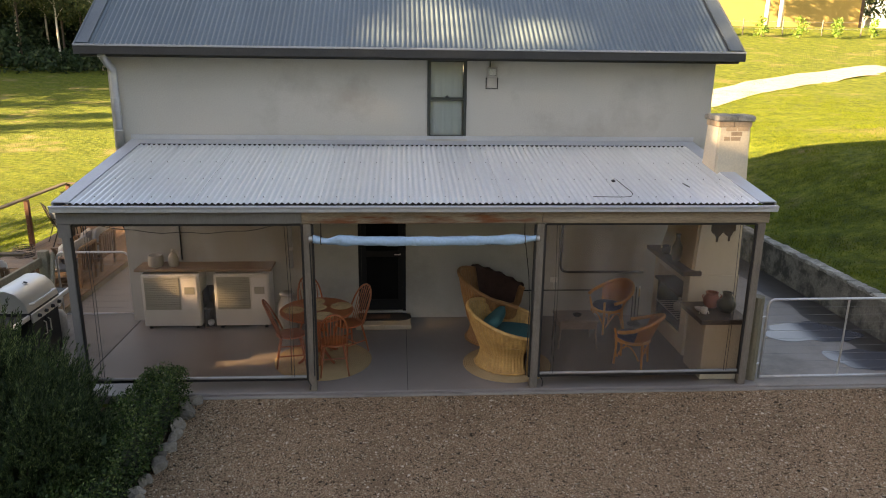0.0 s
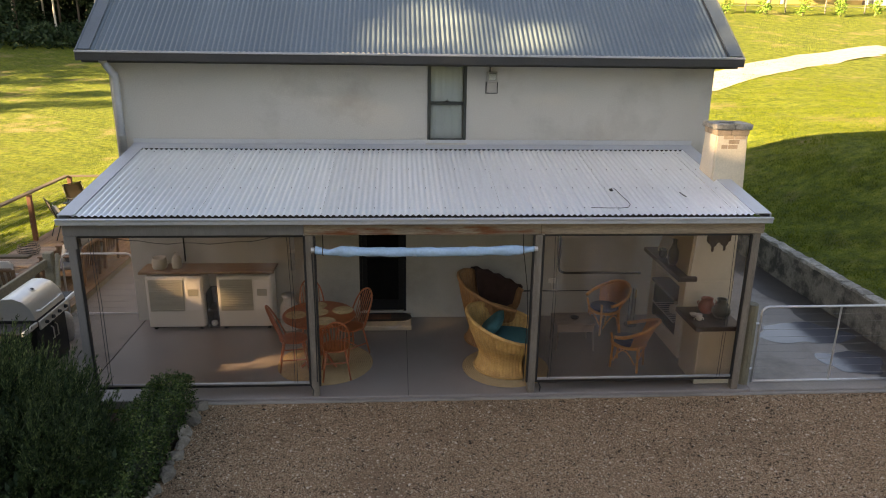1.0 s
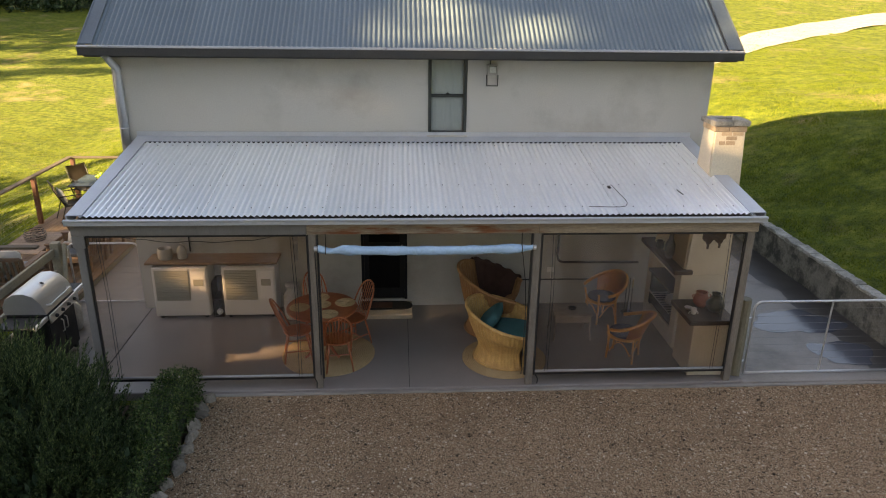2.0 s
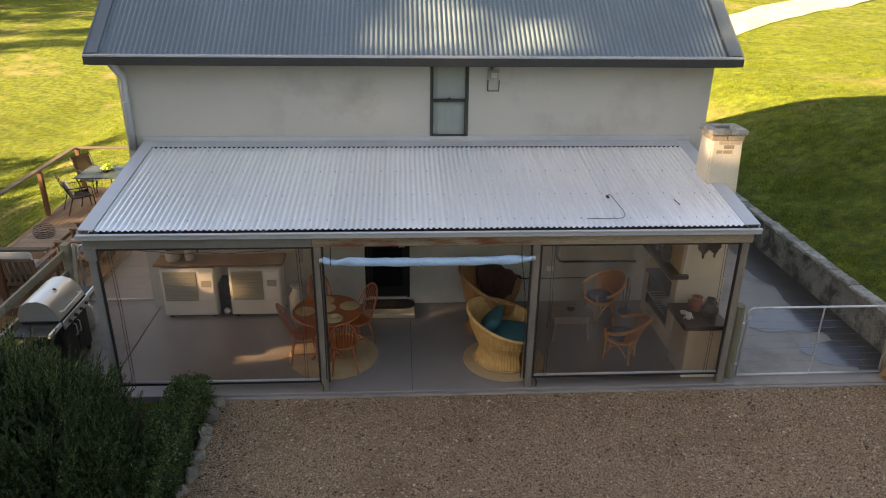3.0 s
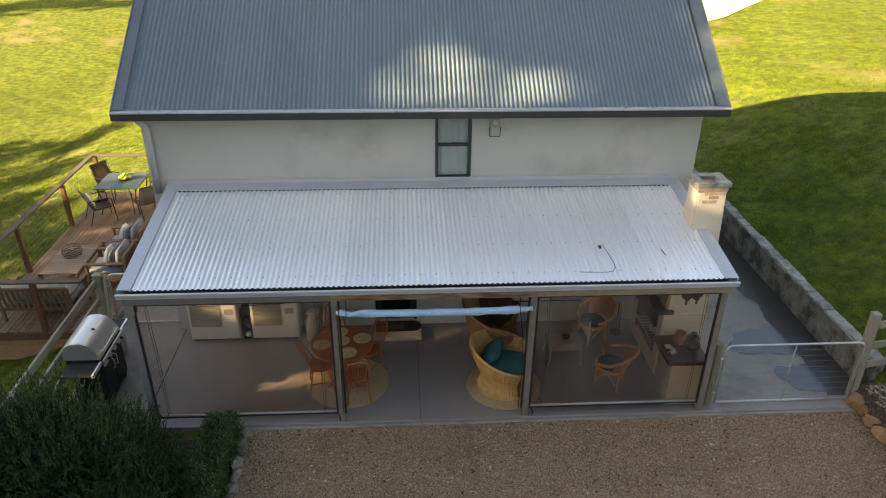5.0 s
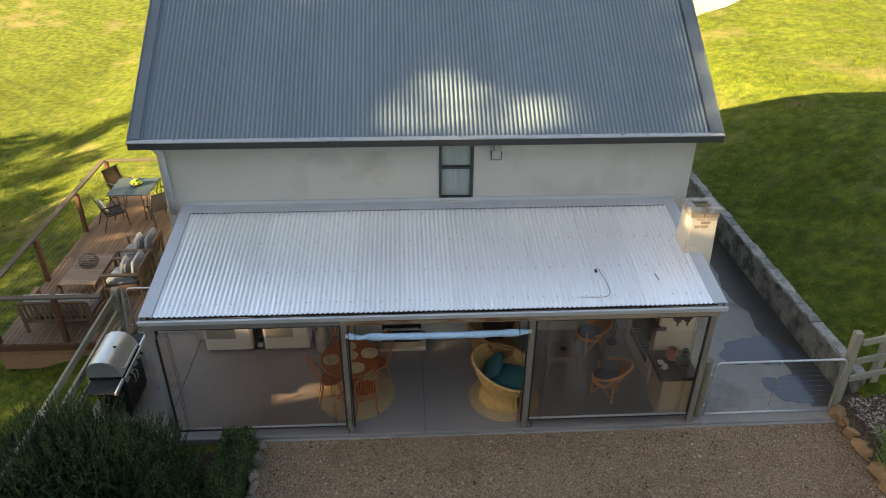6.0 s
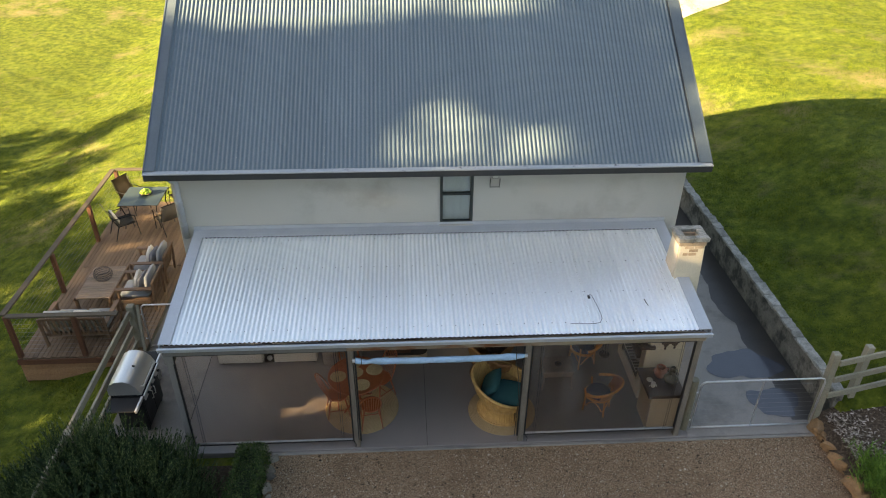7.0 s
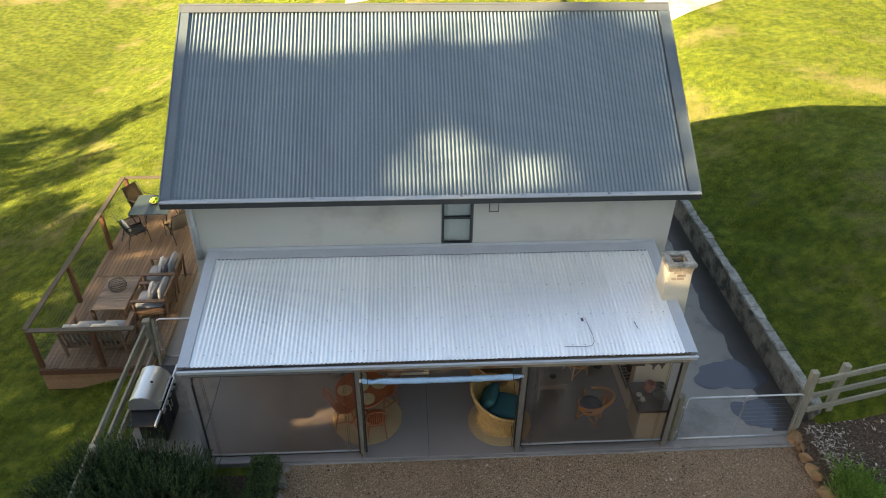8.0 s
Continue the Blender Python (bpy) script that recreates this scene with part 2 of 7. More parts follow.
def box(bm, x0, x1, y0, y1, z0, z1, bevel=0.0, m=None):
    vs = bmesh.ops.create_cube(bm, size=1.0, matrix=Matrix.Translation(((x0 + x1) / 2, (y0 + y1) / 2, (z0 + z1) / 2)) @ Matrix.Diagonal((abs(x1 - x0), abs(y1 - y0), abs(z1 - z0), 1)))["verts"]
    if bevel:
        es = list({e for v in vs for e in v.link_edges})
        r = bmesh.ops.bevel(bm, geom=es, offset=bevel, segments=1, affect="EDGES")
        vs = list({v for f in r["faces"] for v in f.verts} | {v for v in vs if v.is_valid})
    if m is not None:
        bmesh.ops.transform(bm, matrix=m, verts=vs)
    return vs


def beam(bm, a, b, w, h, bevel=0.0, up=(0, 0, 1)):
    """A squared timber from a to b, w across and h along up."""
    a, b = Vector(a), Vector(b)
    d = (b - a).normalized()
    u = Vector(up)
    side = d.cross(u)
    if side.length < 1e-4:
        side = d.cross(Vector((0, 1, 0)))
    side.normalize()
    u = side.cross(d).normalized()
    m = Matrix((( *side, 0), (*d, 0), (*u, 0), (0, 0, 0, 1))).transposed()
    m.translation = (a + b) / 2
    L = (b - a).length
    return box(bm, -w / 2, w / 2, -L / 2, L / 2, -h / 2, h / 2, bevel, m)


def tube(bm, pts, r, seg=8, close=False, caps=True, r_end=None):
    """A round bar swept along points."""
    pts = [Vector(p) for p in pts]
    n = len(pts)
    rings, side = [], None
    for i, p in enumerate(pts):
        if close:
            d = pts[(i + 1) % n] - pts[i - 1]
        else:
            d = pts[min(i + 1, n - 1)] - pts[max(i - 1, 0)]
        d.normalize()
        if side is None:
            side = d.cross(Vector((0, 0, 1)))
            if side.length < 1e-3:
                side = d.cross(Vector((0, 1, 0)))
        side = (side - d * side.dot(d)).normalized()
        up = d.cross(side)
        rr = r if r_end is None else r + (r_end - r) * i / (n - 1)
        rings.append([bm.verts.new(p + rr * (math.cos(2 * math.pi * k / seg) * side + math.sin(2 * math.pi * k / seg) * up)) for k in range(seg)])
    for i in range(n if close else n - 1):
        a, b = rings[i], rings[(i + 1) % n]
        for k in range(seg):
            bm.faces.new((a[k], a[(k + 1) % seg], b[(k + 1) % seg], b[k]))
    if caps and not close:
        bm.faces.new(rings[0])
        bm.faces.new(rings[-1])


def lathe(bm, profile, seg=20, m=None):
    """A turned form from (radius, height) pairs about z."""
    m = m or Matrix()
    rings = []
    for r, z in profile:
        if r < 1e-4:
            rings.append([bm.verts.new(m @ Vector((0, 0, z)))])
        else:
            rings.append([bm.verts.new(m @ Vector((r * math.cos(2 * math.pi * k / seg), r * math.sin(2 * math.pi * k / seg), z))) for k in range(seg)])
    for a, b in zip(rings, rings[1:]):
        for k in range(seg):
            k2 = (k + 1) % seg
            if len(a) == 1 and len(b) > 1:
                bm.faces.new((a[0], b[k], b[k2]))
            elif len(b) == 1 and len(a) > 1:
                bm.faces.new((a[k], a[k2], b[0]))
            elif len(a) > 1:
                bm.faces.new((a[k], a[k2], b[k2], b[k]))


def arc(c, r, a0, a1, n, axis="z", flat=1.0):
    """Points on an arc about c, degrees."""
    pts = []
    for i in range(n + 1):
        a = radians(a0 + (a1 - a0) * i / n)
        u, v = r * math.cos(a), r * flat * math.sin(a)
        pts.append(Vector(c) + (Vector((u, v, 0)) if axis == "z" else Vector((u, 0, v)) if axis == "y" else Vector((0, u, v))))
    return pts


def walled(bm, x0, x1, z0, z1, y0, y1, holes):
    """A wall in x and z with real openings (hx0, hx1, hz0, hz1)."""
    xs = sorted({x0, x1, *[h[0] for h in holes], *[h[1] for h in holes]})
    zs = sorted({z0, z1, *[h[2] for h in holes], *[h[3] for h in holes]})
    for a, b in zip(xs, xs[1:]):
        for c, d in zip(zs, zs[1:]):
            if not any(h[0] <= (a + b) / 2 <= h[1] and h[2] <= (c + d) / 2 <= h[3] for h in holes):
                box(bm, a, b, y0, y1, c, d)


def smoothstep(a, b, x):
    t = np.clip((x - a) / (b - a), 0, 1)
    return t * t * (3 - 2 * t)


def sheet(bm, width, length, pitch=0.0762, amp=0.0098, per=8, thick=0.0):
    """A corrugated sheet: width along x from 0, length along y from 0."""
    n = round(width / pitch * per)
    low, high = [], []
    for i in range(n + 1):
        x = i * pitch / per
        z = amp * math.cos(2 * math.pi * x / pitch)
        low.append(bm.verts.new((x, 0, z)))
        high.append(bm.verts.new((x, length, z)))
    for i in range(n):
        bm.faces.new((low[i], low[i + 1], high[i + 1], high[i]))


# ---------------------------------------------------------------- ground
def ground_height(x, y):
    right = 0.62 + 1.35 * smoothstep(7.6, 12.5, x) + 0.35 * smoothstep(12, 17, x)
    left = -0.12 - 0.5 * smoothstep(6.2, 8.5, -x) - 1.5 * smoothstep(8.5, 16.0, -x)
    mid = -0.12 + 0 * x
    behind = smoothstep(19.0, 26.0, y) * (0.5 + 0.045 * np.clip(x, -8, 12))
    z = np.where(x > 7.45, right, np.where(x < -6.2, left, mid + behind))
    rise_e = np.interp(y, [28, 37, 58, 64, 76, 200, 1500], [0, 0.6, 3.5, 4.9, 5.2, 9, 30])
    rise_w = np.interp(y, [38, 60, 88, 200, 1500], [0, 1.5, 4.2, 9, 30])
    east = smoothstep(-10, 4, x)
    z = z + rise_e * east + rise_w * (1 - east)
    near = (np.abs(x) < 7.45) & (y < 19.5)
    z = z + np.where(near, 0, 0.05 * np.sin(x * 0.9 + y * 0.31) * np.cos(y * 0.7 - x * 0.23) * smoothstep(8.0, 12, np.abs(x) + np.clip(y - 19, 0, 9)))
    z = z - 0.32 * (x > 7.45) * (y < 9.75) * (1 - 0.4 * smoothstep(8, 12, x))
    return z


def lines(stops):
    out = []
    for a, b, step in stops:
        out += list(np.arange(a, b - 1e-6, step))
    return np.array(out + [stops[-1][1]])


gx = lines([(-900, -200, 100), (-200, -60, 20), (-60, -20, 4), (-20, -6.6, 0.6), (-6.6, -6.0, 0.2), (-6.0, 7.2, 1.1), (7.2, 7.40, 0.2), (7.40, 7.5, 0.1), (7.5, 20, 0.5), (20, 60, 4), (60, 200, 20), (200, 900, 100)])
gy = lines([(-600, -100, 100), (-100, -20, 20), (-20, 9.6, 2.0), (9.6, 9.9, 0.3), (9.9, 40, 0.6), (40, 100, 4), (100, 200, 20), (200, 1500, 130)])
X, Y = np.meshgrid(gx, gy, indexing="ij")
Z = ground_height(X, Y)
verts = np.stack([X, Y, Z], -1).reshape(-1, 3).tolist()
ny = len(gy)
faces = [(i * ny + j, (i + 1) * ny + j, (i + 1) * ny + j + 1, i * ny + j + 1) for i in range(len(gx) - 1) for j in range(ny - 1)]
me = bpy.data.meshes.new("ground")
me.from_pydata(verts, [], faces)
me.materials.append(GRASS)
for p in me.polygons:
    p.use_smooth = abs(p.normal.z) > 0.5
ground = tagged(new("ground", me), "mown green lawn with dry patches on rolling ground", "lawn", kind="structure")


def slab(name, x0, x1, y0, y1, z0, z1, mat, label, category, bevel=0.01):
    bm = bmesh.new()
    box(bm, x0, x1, y0, y1, z0, z1, bevel)
    return tagged(part(name, bm, mat), label, category, kind="structure")


gravel = slab("gravel_yard", -3.02, 7.1, -14, 9.46, -0.4, -0.055, GRAVEL, "brown crushed gravel yard in front of the veranda", "gravel", 0)
# road across the paddock, with a branch behind the house
def track(name, xs, ys, width, label):
    bm = bmesh.new()
    prev = None
    for i in range(81):
        cx = xs[0] + (xs[-1] - xs[0]) * i / 80
        cy = float(np.mean(np.interp(cx + np.linspace(-1.6, 1.6, 9), xs, ys)))
        w = width(cx) + 0.12 * math.sin(cx * 1.7) + 0.08 * math.sin(cx * 4.1)
        dirx, diry = 2.0, float(np.interp(cx + 2, xs, ys) - np.interp(cx - 2, xs, ys)) / 2
        L = math.hypot(dirx, diry)
        a, b = (cx + diry / L * w * 0.5, cy - dirx / L * w * 0.5), (cx - diry / L * w * 0.5, cy + dirx / L * w * 0.5)
        row = [bm.verts.new((*q, float(ground_height(np.array(q[0]), np.array(q[1]))) + 0.03)) for q in (a, ((a[0] + b[0]) / 2, (a[1] + b[1]) / 2), b)]
        if prev:
            for k in range(2):
                bm.faces.new((prev[k], row[k], row[k + 1], prev[k + 1]))
        prev = row
    tagged(part(name, bm, ROADGRIT), label, "road", kind="structure")


track("road", [6.0, 9.0, 11.6, 14.6, 17.7, 21.1, 25.1, 29.9, 48, 75], [30.6, 31.0, 32.0, 34.3, 36.9, 39.3, 41.7, 44.3, 52.5, 64], lambda x: 2.3 + 0.5 * math.exp(-((x - 13) / 4) ** 2), "pale gravel farm track curving through the paddock")
track("driveway", [-3.4, 4.0, 8.0, 11.0], [39.2, 38.8, 38.0, 37.0], lambda x: 2.6, "pale gravel driveway behind the house")

# slabs and paths
slab("floor", -4.62, 4.62, 9.44, 12.2, -0.3, 0.0, CONCRETE, "smooth grey concrete veranda floor with a saw-cut joint", "floor")
slab("floor_edge", -3.0, 7.3, 9.38, 9.437, -0.3, -0.03, PATH_CONCRETE, "pale concrete edge strip along the veranda floor", "kerb", 0.008)
slab("path_west", -6.06, -4.624, 9.2, 19.0, -0.35, -0.006, PATH_CONCRETE, "pale concrete side path beside the veranda", "path")
slab("path_east", 4.624, 7.41, 9.44, 26.0, -0.35, -0.01, PATH_CONCRETE, "grey concrete side path with damp patches", "path")


# ---------------------------------------------------------------- house
YW, YB = 12.2, 18.34           # front and back faces of the main walls
XL, XR = -4.73, 4.75
DOOR = (-0.99, -0.20, 0.12, 2.14)
WIN = (0.145, 0.765, 3.04, 4.28)
bm = bmesh.new()
walled(bm, XL, XR, -0.3, 4.30, YW, YW + 0.22, [DOOR, WIN])
tagged(part("wall_south", bm, RENDER), "grey rendered front wall with faint stains", "wall", kind="structure")
bm = bmesh.new()
walled(bm, XL, XR, -0.3, 4.30, YB - 0.22, YB, [])
tagged(part("wall_north", bm, RENDER), "grey rendered back wall", "wall", kind="structure")
for name, x0, x1 in (("wall_west", XL, XL + 0.22), ("wall_east", XR - 0.22, XR)):
    bm = bmesh.new()
    pts = [(YW + 0.22, -0.6), (YB - 0.22, -0.6), (YB - 0.22, 4.42), (15.27, 6.60), (YW + 0.22, 4.42)]
    a = [bm.verts.new((x0, y, z)) for y, z in pts]
    b = [bm.verts.new((x1, y, z)) for y, z in pts]
    bm.faces.new(a)
    bm.faces.new(b)
    for k in range(5):
        bm.faces.new((a[k], a[(k + 1) % 5], b[(k + 1) % 5], b[k]))
    tagged(part(name, bm, RENDER), "grey rendered gable wall", "wall", kind="structure")
slab("floor_upper", XL + 0.22, XR - 0.22, YW + 0.22, YB - 0.22, 2.6, 2.75, WHITE_PAINT, "plain upper floor", "floor", 0)
slab("floor_lower", XL + 0.22, XR - 0.22, YW + 0.22, YB - 0.22, -0.1, 0.15, RENDER, "plain ground floor", "floor", 0)

# main roof
EAVE, RIDGE = Vector((0, 11.80, 4.43)), Vector((0, 15.27, 6.87))
slope = math.degrees(math.atan2(RIDGE.z - EAVE.z, RIDGE.y - EAVE.y))
run = math.hypot(RIDGE.z - EAVE.z, RIDGE.y - EAVE.y)
main_roof = thing("roof", pose(0, 15.27, 6.87), "dark grey corrugated steel gable roof dappled with sunlight", "roof", kind="structure")
SHEET = 0.762
bm = bmesh.new()
sheet(bm, SHEET, run)
roof_mesh = mesh_of(bm, "roof_sheet", GREY_STEEL, True)
n_main = 13
x0 = -n_main * SHEET / 2 + 0.005
cap0 = 4.985
for side in (0, 1):
    for i in range(n_main):
        ob = new("roof_sheet", roof_mesh)
        ob.parent = main_roof
        lift = 0.0025 * (i % 2)
        if side == 0:
            ob.matrix_basis = pose(x0 + i * SHEET, EAVE.y - RIDGE.y, EAVE.z - RIDGE.z + lift, slope)
        else:
            ob.matrix_basis = pose(-x0 - i * SHEET, RIDGE.y - EAVE.y, EAVE.z - RIDGE.z + lift, slope, 0, 180)


def strip(bm, x0, x1, y0, z0, y1, z1, th=0.012):
    """A flat folded strip from (y0, z0) up to (y1, z1)."""
    d = Vector((0, y1 - y0, z1 - z0)).normalized()
    n = Vector((0, -d.z, d.y)) * th
    vs = []
    for x in (x0, x1):
        for p in ((x, y0, z0), (x, y1, z1)):
            vs.append(bm.verts.new(p))
            vs.append(bm.verts.new(Vector(p) + n))
    a = vs
    for f in ((0, 2, 3, 1), (4, 5, 7, 6), (0, 1, 5, 4), (2, 6, 7, 3), (1, 3, 7, 5), (0, 4, 6, 2)):
        bm.faces.new([a[i] for i in f])


for sx in (-1, 1):
    for dirn in (-1, 1):
        bm = bmesh.new()
        x1 = sx * cap0
        xi = sx * (cap0 - (0.215 if sx > 0 else 0.19))
        strip(bm, min(x1, xi), max(x1, xi), dirn * (RIDGE.y - EAVE.y + 0.02), EAVE.z - RIDGE.z + 0.012, 0, 0.026)
        # turned-down edge
        e0, e1 = Vector((x1, dirn * (RIDGE.y - EAVE.y + 0.02), EAVE.z - RIDGE.z - 0.06)), Vector((x1, 0, -0.045))
        beam(bm, e0, e1, 0.02, 0.16)
        part("barge_cap", bm, GREY_BARGE, main_roof)
        if sx > 0:
            bm = bmesh.new()
            xg = cap0 - 0.230
            strip(bm, xg - 0.008, xg + 0.008, dirn * (RIDGE.y - EAVE.y), EAVE.z - RIDGE.z + 0.008, 0, 0.020, 0.006)
            part("barge_seam", bm, DARK_GUTTER, main_roof)
bm = bmesh.new()
strip(bm, -5.0, 5.0, -0.15, -0.07, 0, 0.035)
strip(bm, -5.0, 5.0, 0.15, -0.07, 0, 0.035)
tube(bm, [(-5.0, 0, 0.04), (5.0, 0, 0.04)], 0.028, 8)
part("ridge_cap", bm, GREY_TRIM, main_roof)
# fascia, gutter, soffit of the main roof
bm = bmesh.new()
box(bm, -4.98, 4.98, 11.885, 11.91, 4.25, 4.40, 0.003)
tagged(part("fascia", bm, DARK_GUTTER), "dark grey eaves fascia board", "fascia", kind="structure")
bm = bmesh.new()
box(bm, -4.97, 4.97, 11.912, 12.198, 4.262, 4.28)
tagged(part("soffit", bm, DARK_GUTTER), "dark eaves soffit lining", "soffit", kind="structure")


def gutter(name, x0, x1, y0, y1, z0, z1, mat, lip, label):
    g = thing(name, pose(0, 0, 0), label, "gutter", kind="structure")
    bm = bmesh.new()
    box(bm, x0, x1, y0, y0 + 0.012, z0, z1, 0.003)
    box(bm, x0, x1, y0 + 0.012, y1, z0, z0 + 0.012)
    box(bm, x0, x0 + 0.012, y0 + 0.012, y1, z0 + 0.012, z1 - 0.01)
    box(bm, x1 - 0.012, x1, y0 + 0.012, y1, z0 + 0.012, z1 - 0.01)
    part("gutter_trough", bm, mat, g)
    bm = bmesh.new()
    box(bm, x0, x1, y0 - 0.016, y0 + (0.105 if lip is LICHEN else 0.03), z1 - 0.004, z1 + 0.026, 0.006)
    part("gutter_lip", bm, lip, g)
    return g


gutter("gutter_main", -4.99, 4.99, 11.705, 11.883, 4.285, 4.405, DARK_GUTTER, LICHEN, "dark grey steel gutter with a lichen-spotted lip")
# downpipe on the corner of the front wall
dp = thing("downpipe", pose(-4.62, 12.13, 3.0), "pale grey round downpipe with a swan-neck bend", "downpipe")
bm = bmesh.new()
tube(bm, [(-0.05, -0.20, 1.32), (-0.05, -0.19, 1.24), (-0.03, -0.10, 1.15), (0, 0, 1.06), (0, 0, 0.98), (0, 0, -0.12)], 0.056, 12)
part("pipe", bm, ZINC_TRIM, dp, smooth=True)
bm = bmesh.new()
box(bm, -0.11, 0.01, -0.26, -0.14, 1.24, 1.32, 0.01)
part("outlet", bm, ZINC_TRIM, dp)
for z in (0.65, 0.15):
    bm = bmesh.new()
    tube(bm, arc((0, 0, z), 0.059, 0, 360, 12)[:-1], 0.007, 6, close=True)
    box(bm, -0.012, 0.012, 0.03, 0.068, z - 0.01, z + 0.01)
    part("bracket", bm, ZINC_TRIM, dp)

# upper sash window
w = thing("window_1", pose(WIN[0], YW, WIN[2]), "narrow dark green double-hung window with a drawn white blind", "window", kind="structure")
W, H = WIN[1] - WIN[0], WIN[3] - WIN[2]
for nm, b in (("stile", (0, 0.05, 0, H)), ("stile", (W - 0.05, W, 0, H)), ("rail", (0.05, W - 0.05, 0, 0.055)), ("rail", (0.05, W - 0.05, H - 0.05, H)), ("meeting_rail", (0.05, W - 0.05, 0.60, 0.645))):
    bm = bmesh.new()
    box(bm, b[0], b[1], -0.022 if nm != "meeting_rail" else 0.0, 0.07, b[2], b[3], 0.004)
    part(nm, bm, WINDOW_GREEN, w)
for z0, z1, yy in ((0.055, 0.60, 0.03), (0.645, H - 0.05, 0.05)):
    bm = bmesh.new()
    bm.faces.new([bm.verts.new(c) for c in ((0.05, yy, z0), (W - 0.05, yy, z0), (W - 0.05, yy, z1), (0.05, yy, z1))])
    part("pane", bm, GLASS, w, outward=(0, -1, 0)).visible_shadow = False
bm = bmesh.new()
box(bm, -0.02, W + 0.02, -0.045, 0.0, -0.085, -0.004, 0.006)
part("sill", bm, RENDER, w)
bm = bmesh.new()
box(bm, W / 2 - 0.03, W / 2 + 0.03, -0.012, 0.0, 0.645, 0.665, 0.004)
tube(bm, [(W / 2 - 0.01, -0.006, 0.66), (W / 2 + 0.01, -0.006, 0.685)], 0.008, 6)
part("latch", bm, BLACK, w)
BLIND = material("white_blind", (0.64, 0.68, 0.69), 0.85, 0, 0.04, 2, 80, 0.1, 0.002)
bm = bmesh.new()
n = 14
rows = [[bm.verts.new((0.055 + (W - 0.11) * i / n, 0.10 + 0.003 * math.sin(i * 2.3), z)) for z in (0.02, H - 0.02)] for i in range(n + 1)]
for a, b in zip(rows, rows[1:]):
    bm.faces.new((a[0], b[0], b[1], a[1]))
part("blind", bm, BLIND, w)

# wall lamp beside it
wl = thing("wall_lamp", pose(1.155, YW, 3.86), "small grey floodlight above a motion sensor box on the wall", "wall lamp")
STEEL_GREY = material("lamp_grey", (0.42, 0.41, 0.38), 0.5, 0.2, 0.1, 5, 60, 0.05)
bm = bmesh.new()
box(bm, -0.085, 0.085, -0.10, -0.015, 0.145, 0.30, 0.012)
part("housing", bm, STEEL_GREY, wl)
bm = bmesh.new()
box(bm, -0.062, 0.062, -0.108, -0.1, 0.17, 0.28, 0.004)
part("lens", bm, GLASS, wl)
bm = bmesh.new()
box(bm, -0.05, 0.05, -0.106, -0.098, 0.18, 0.27, 0.004)
part("reflector", bm, WHITE_PAINT, wl)
bm = bmesh.new()
tube(bm, [(-0.09, -0.05, 0.14), (-0.09, -0.05, -0.03), (0.09, -0.05, -0.03), (0.09, -0.05, 0.14)], 0.009, 6)
part("guard", bm, BLACK, wl)
bm = bmesh.new()
tube(bm, [(-0.03, -0.01, 0.30), (-0.03, -0.01, 0.42)], 0.008, 6)
part("conduit", bm, BLACK, wl)
bm = bmesh.new()
box(bm, -0.075, 0.075, -0.03, 0.0, -0.02, 0.14, 0.006)
part("back_box", bm, STEEL_GREY, wl)

# ---------------------------------------------------------------- veranda
E0, E1 = Vector((0, 9.42, 2.55)), Vector((0, 12.19, 2.985))
vslope = math.degrees(math.atan2(E1.z - E0.z, E1.y - E0.y))
vrun = math.hypot(E1.z - E0.z, E1.y - E0.y)
ver_roof = thing("veranda_roof", pose(0, E0.y, E0.z), "bright zinc corrugated steel lean-to veranda roof", "roof", kind="structure")
bm = bmesh.new()
sheet(bm, SHEET, vrun, amp=0.0125)
zinc_mesh = mesh_of(bm, "roof_sheet", ZINC, True)
bm = bmesh.new()
sheet(bm, 0.0762 * 4, vrun, amp=0.0125)
zinc_narrow = mesh_of(bm, "roof_sheet_narrow", ZINC, True)
xx = -4.33
for i in range(12):
    ob = new("roof_sheet", zinc_mesh if i < 11 else zinc_narrow)
    ob.parent = ver_roof
    ob.matrix_basis = pose(xx, 0, 0.0025 * (i % 2), vslope)
    xx += SHEET
for sx in (-1, 1):
    bm = bmesh.new()
    lo, hi = (4.285, 4.50) if sx > 0 else (-4.47, -4.275)
    strip(bm, lo, hi, -0.005, 0.011, E1.y - E0.y, E1.z - E0.z + 0.011)
    xo = 4.49 if sx > 0 else -4.46
    beam(bm, (xo, -0.005, -0.05), (xo, E1.y - E0.y, E1.z - E0.z - 0.05), 0.018, 0.13)
    part("barge_cap", bm, ZINC_TRIM, ver_roof)
bm = bmesh.new()
strip(bm, -4.47, 4.5, E1.y - E0.y - 0.215, E1.z - E0.z - 0.018, E1.y - E0.y - 0.004, E1.z - E0.z + 0.026, 0.005)
box(bm, -4.47, 4.5, E1.y - E0.y - 0.016, E1.y - E0.y + 0.006, E1.z - E0.z + 0.03, E1.z - E0.z + 0.10, 0.003)
part("apron_flashing", bm, ZINC_TRIM, ver_roof)
# near-black strip paints the shade in the troughs under the flashing
bm = bmesh.new()
yy = E1.y - E0.y - 0.21
box(bm, -4.3, 4.3, yy, yy + 0.02, E1.z - E0.z - 0.047, E1.z - E0.z - 0.019)
part("closure_strip", bm, DARK, ver_roof)
bm = bmesh.new()
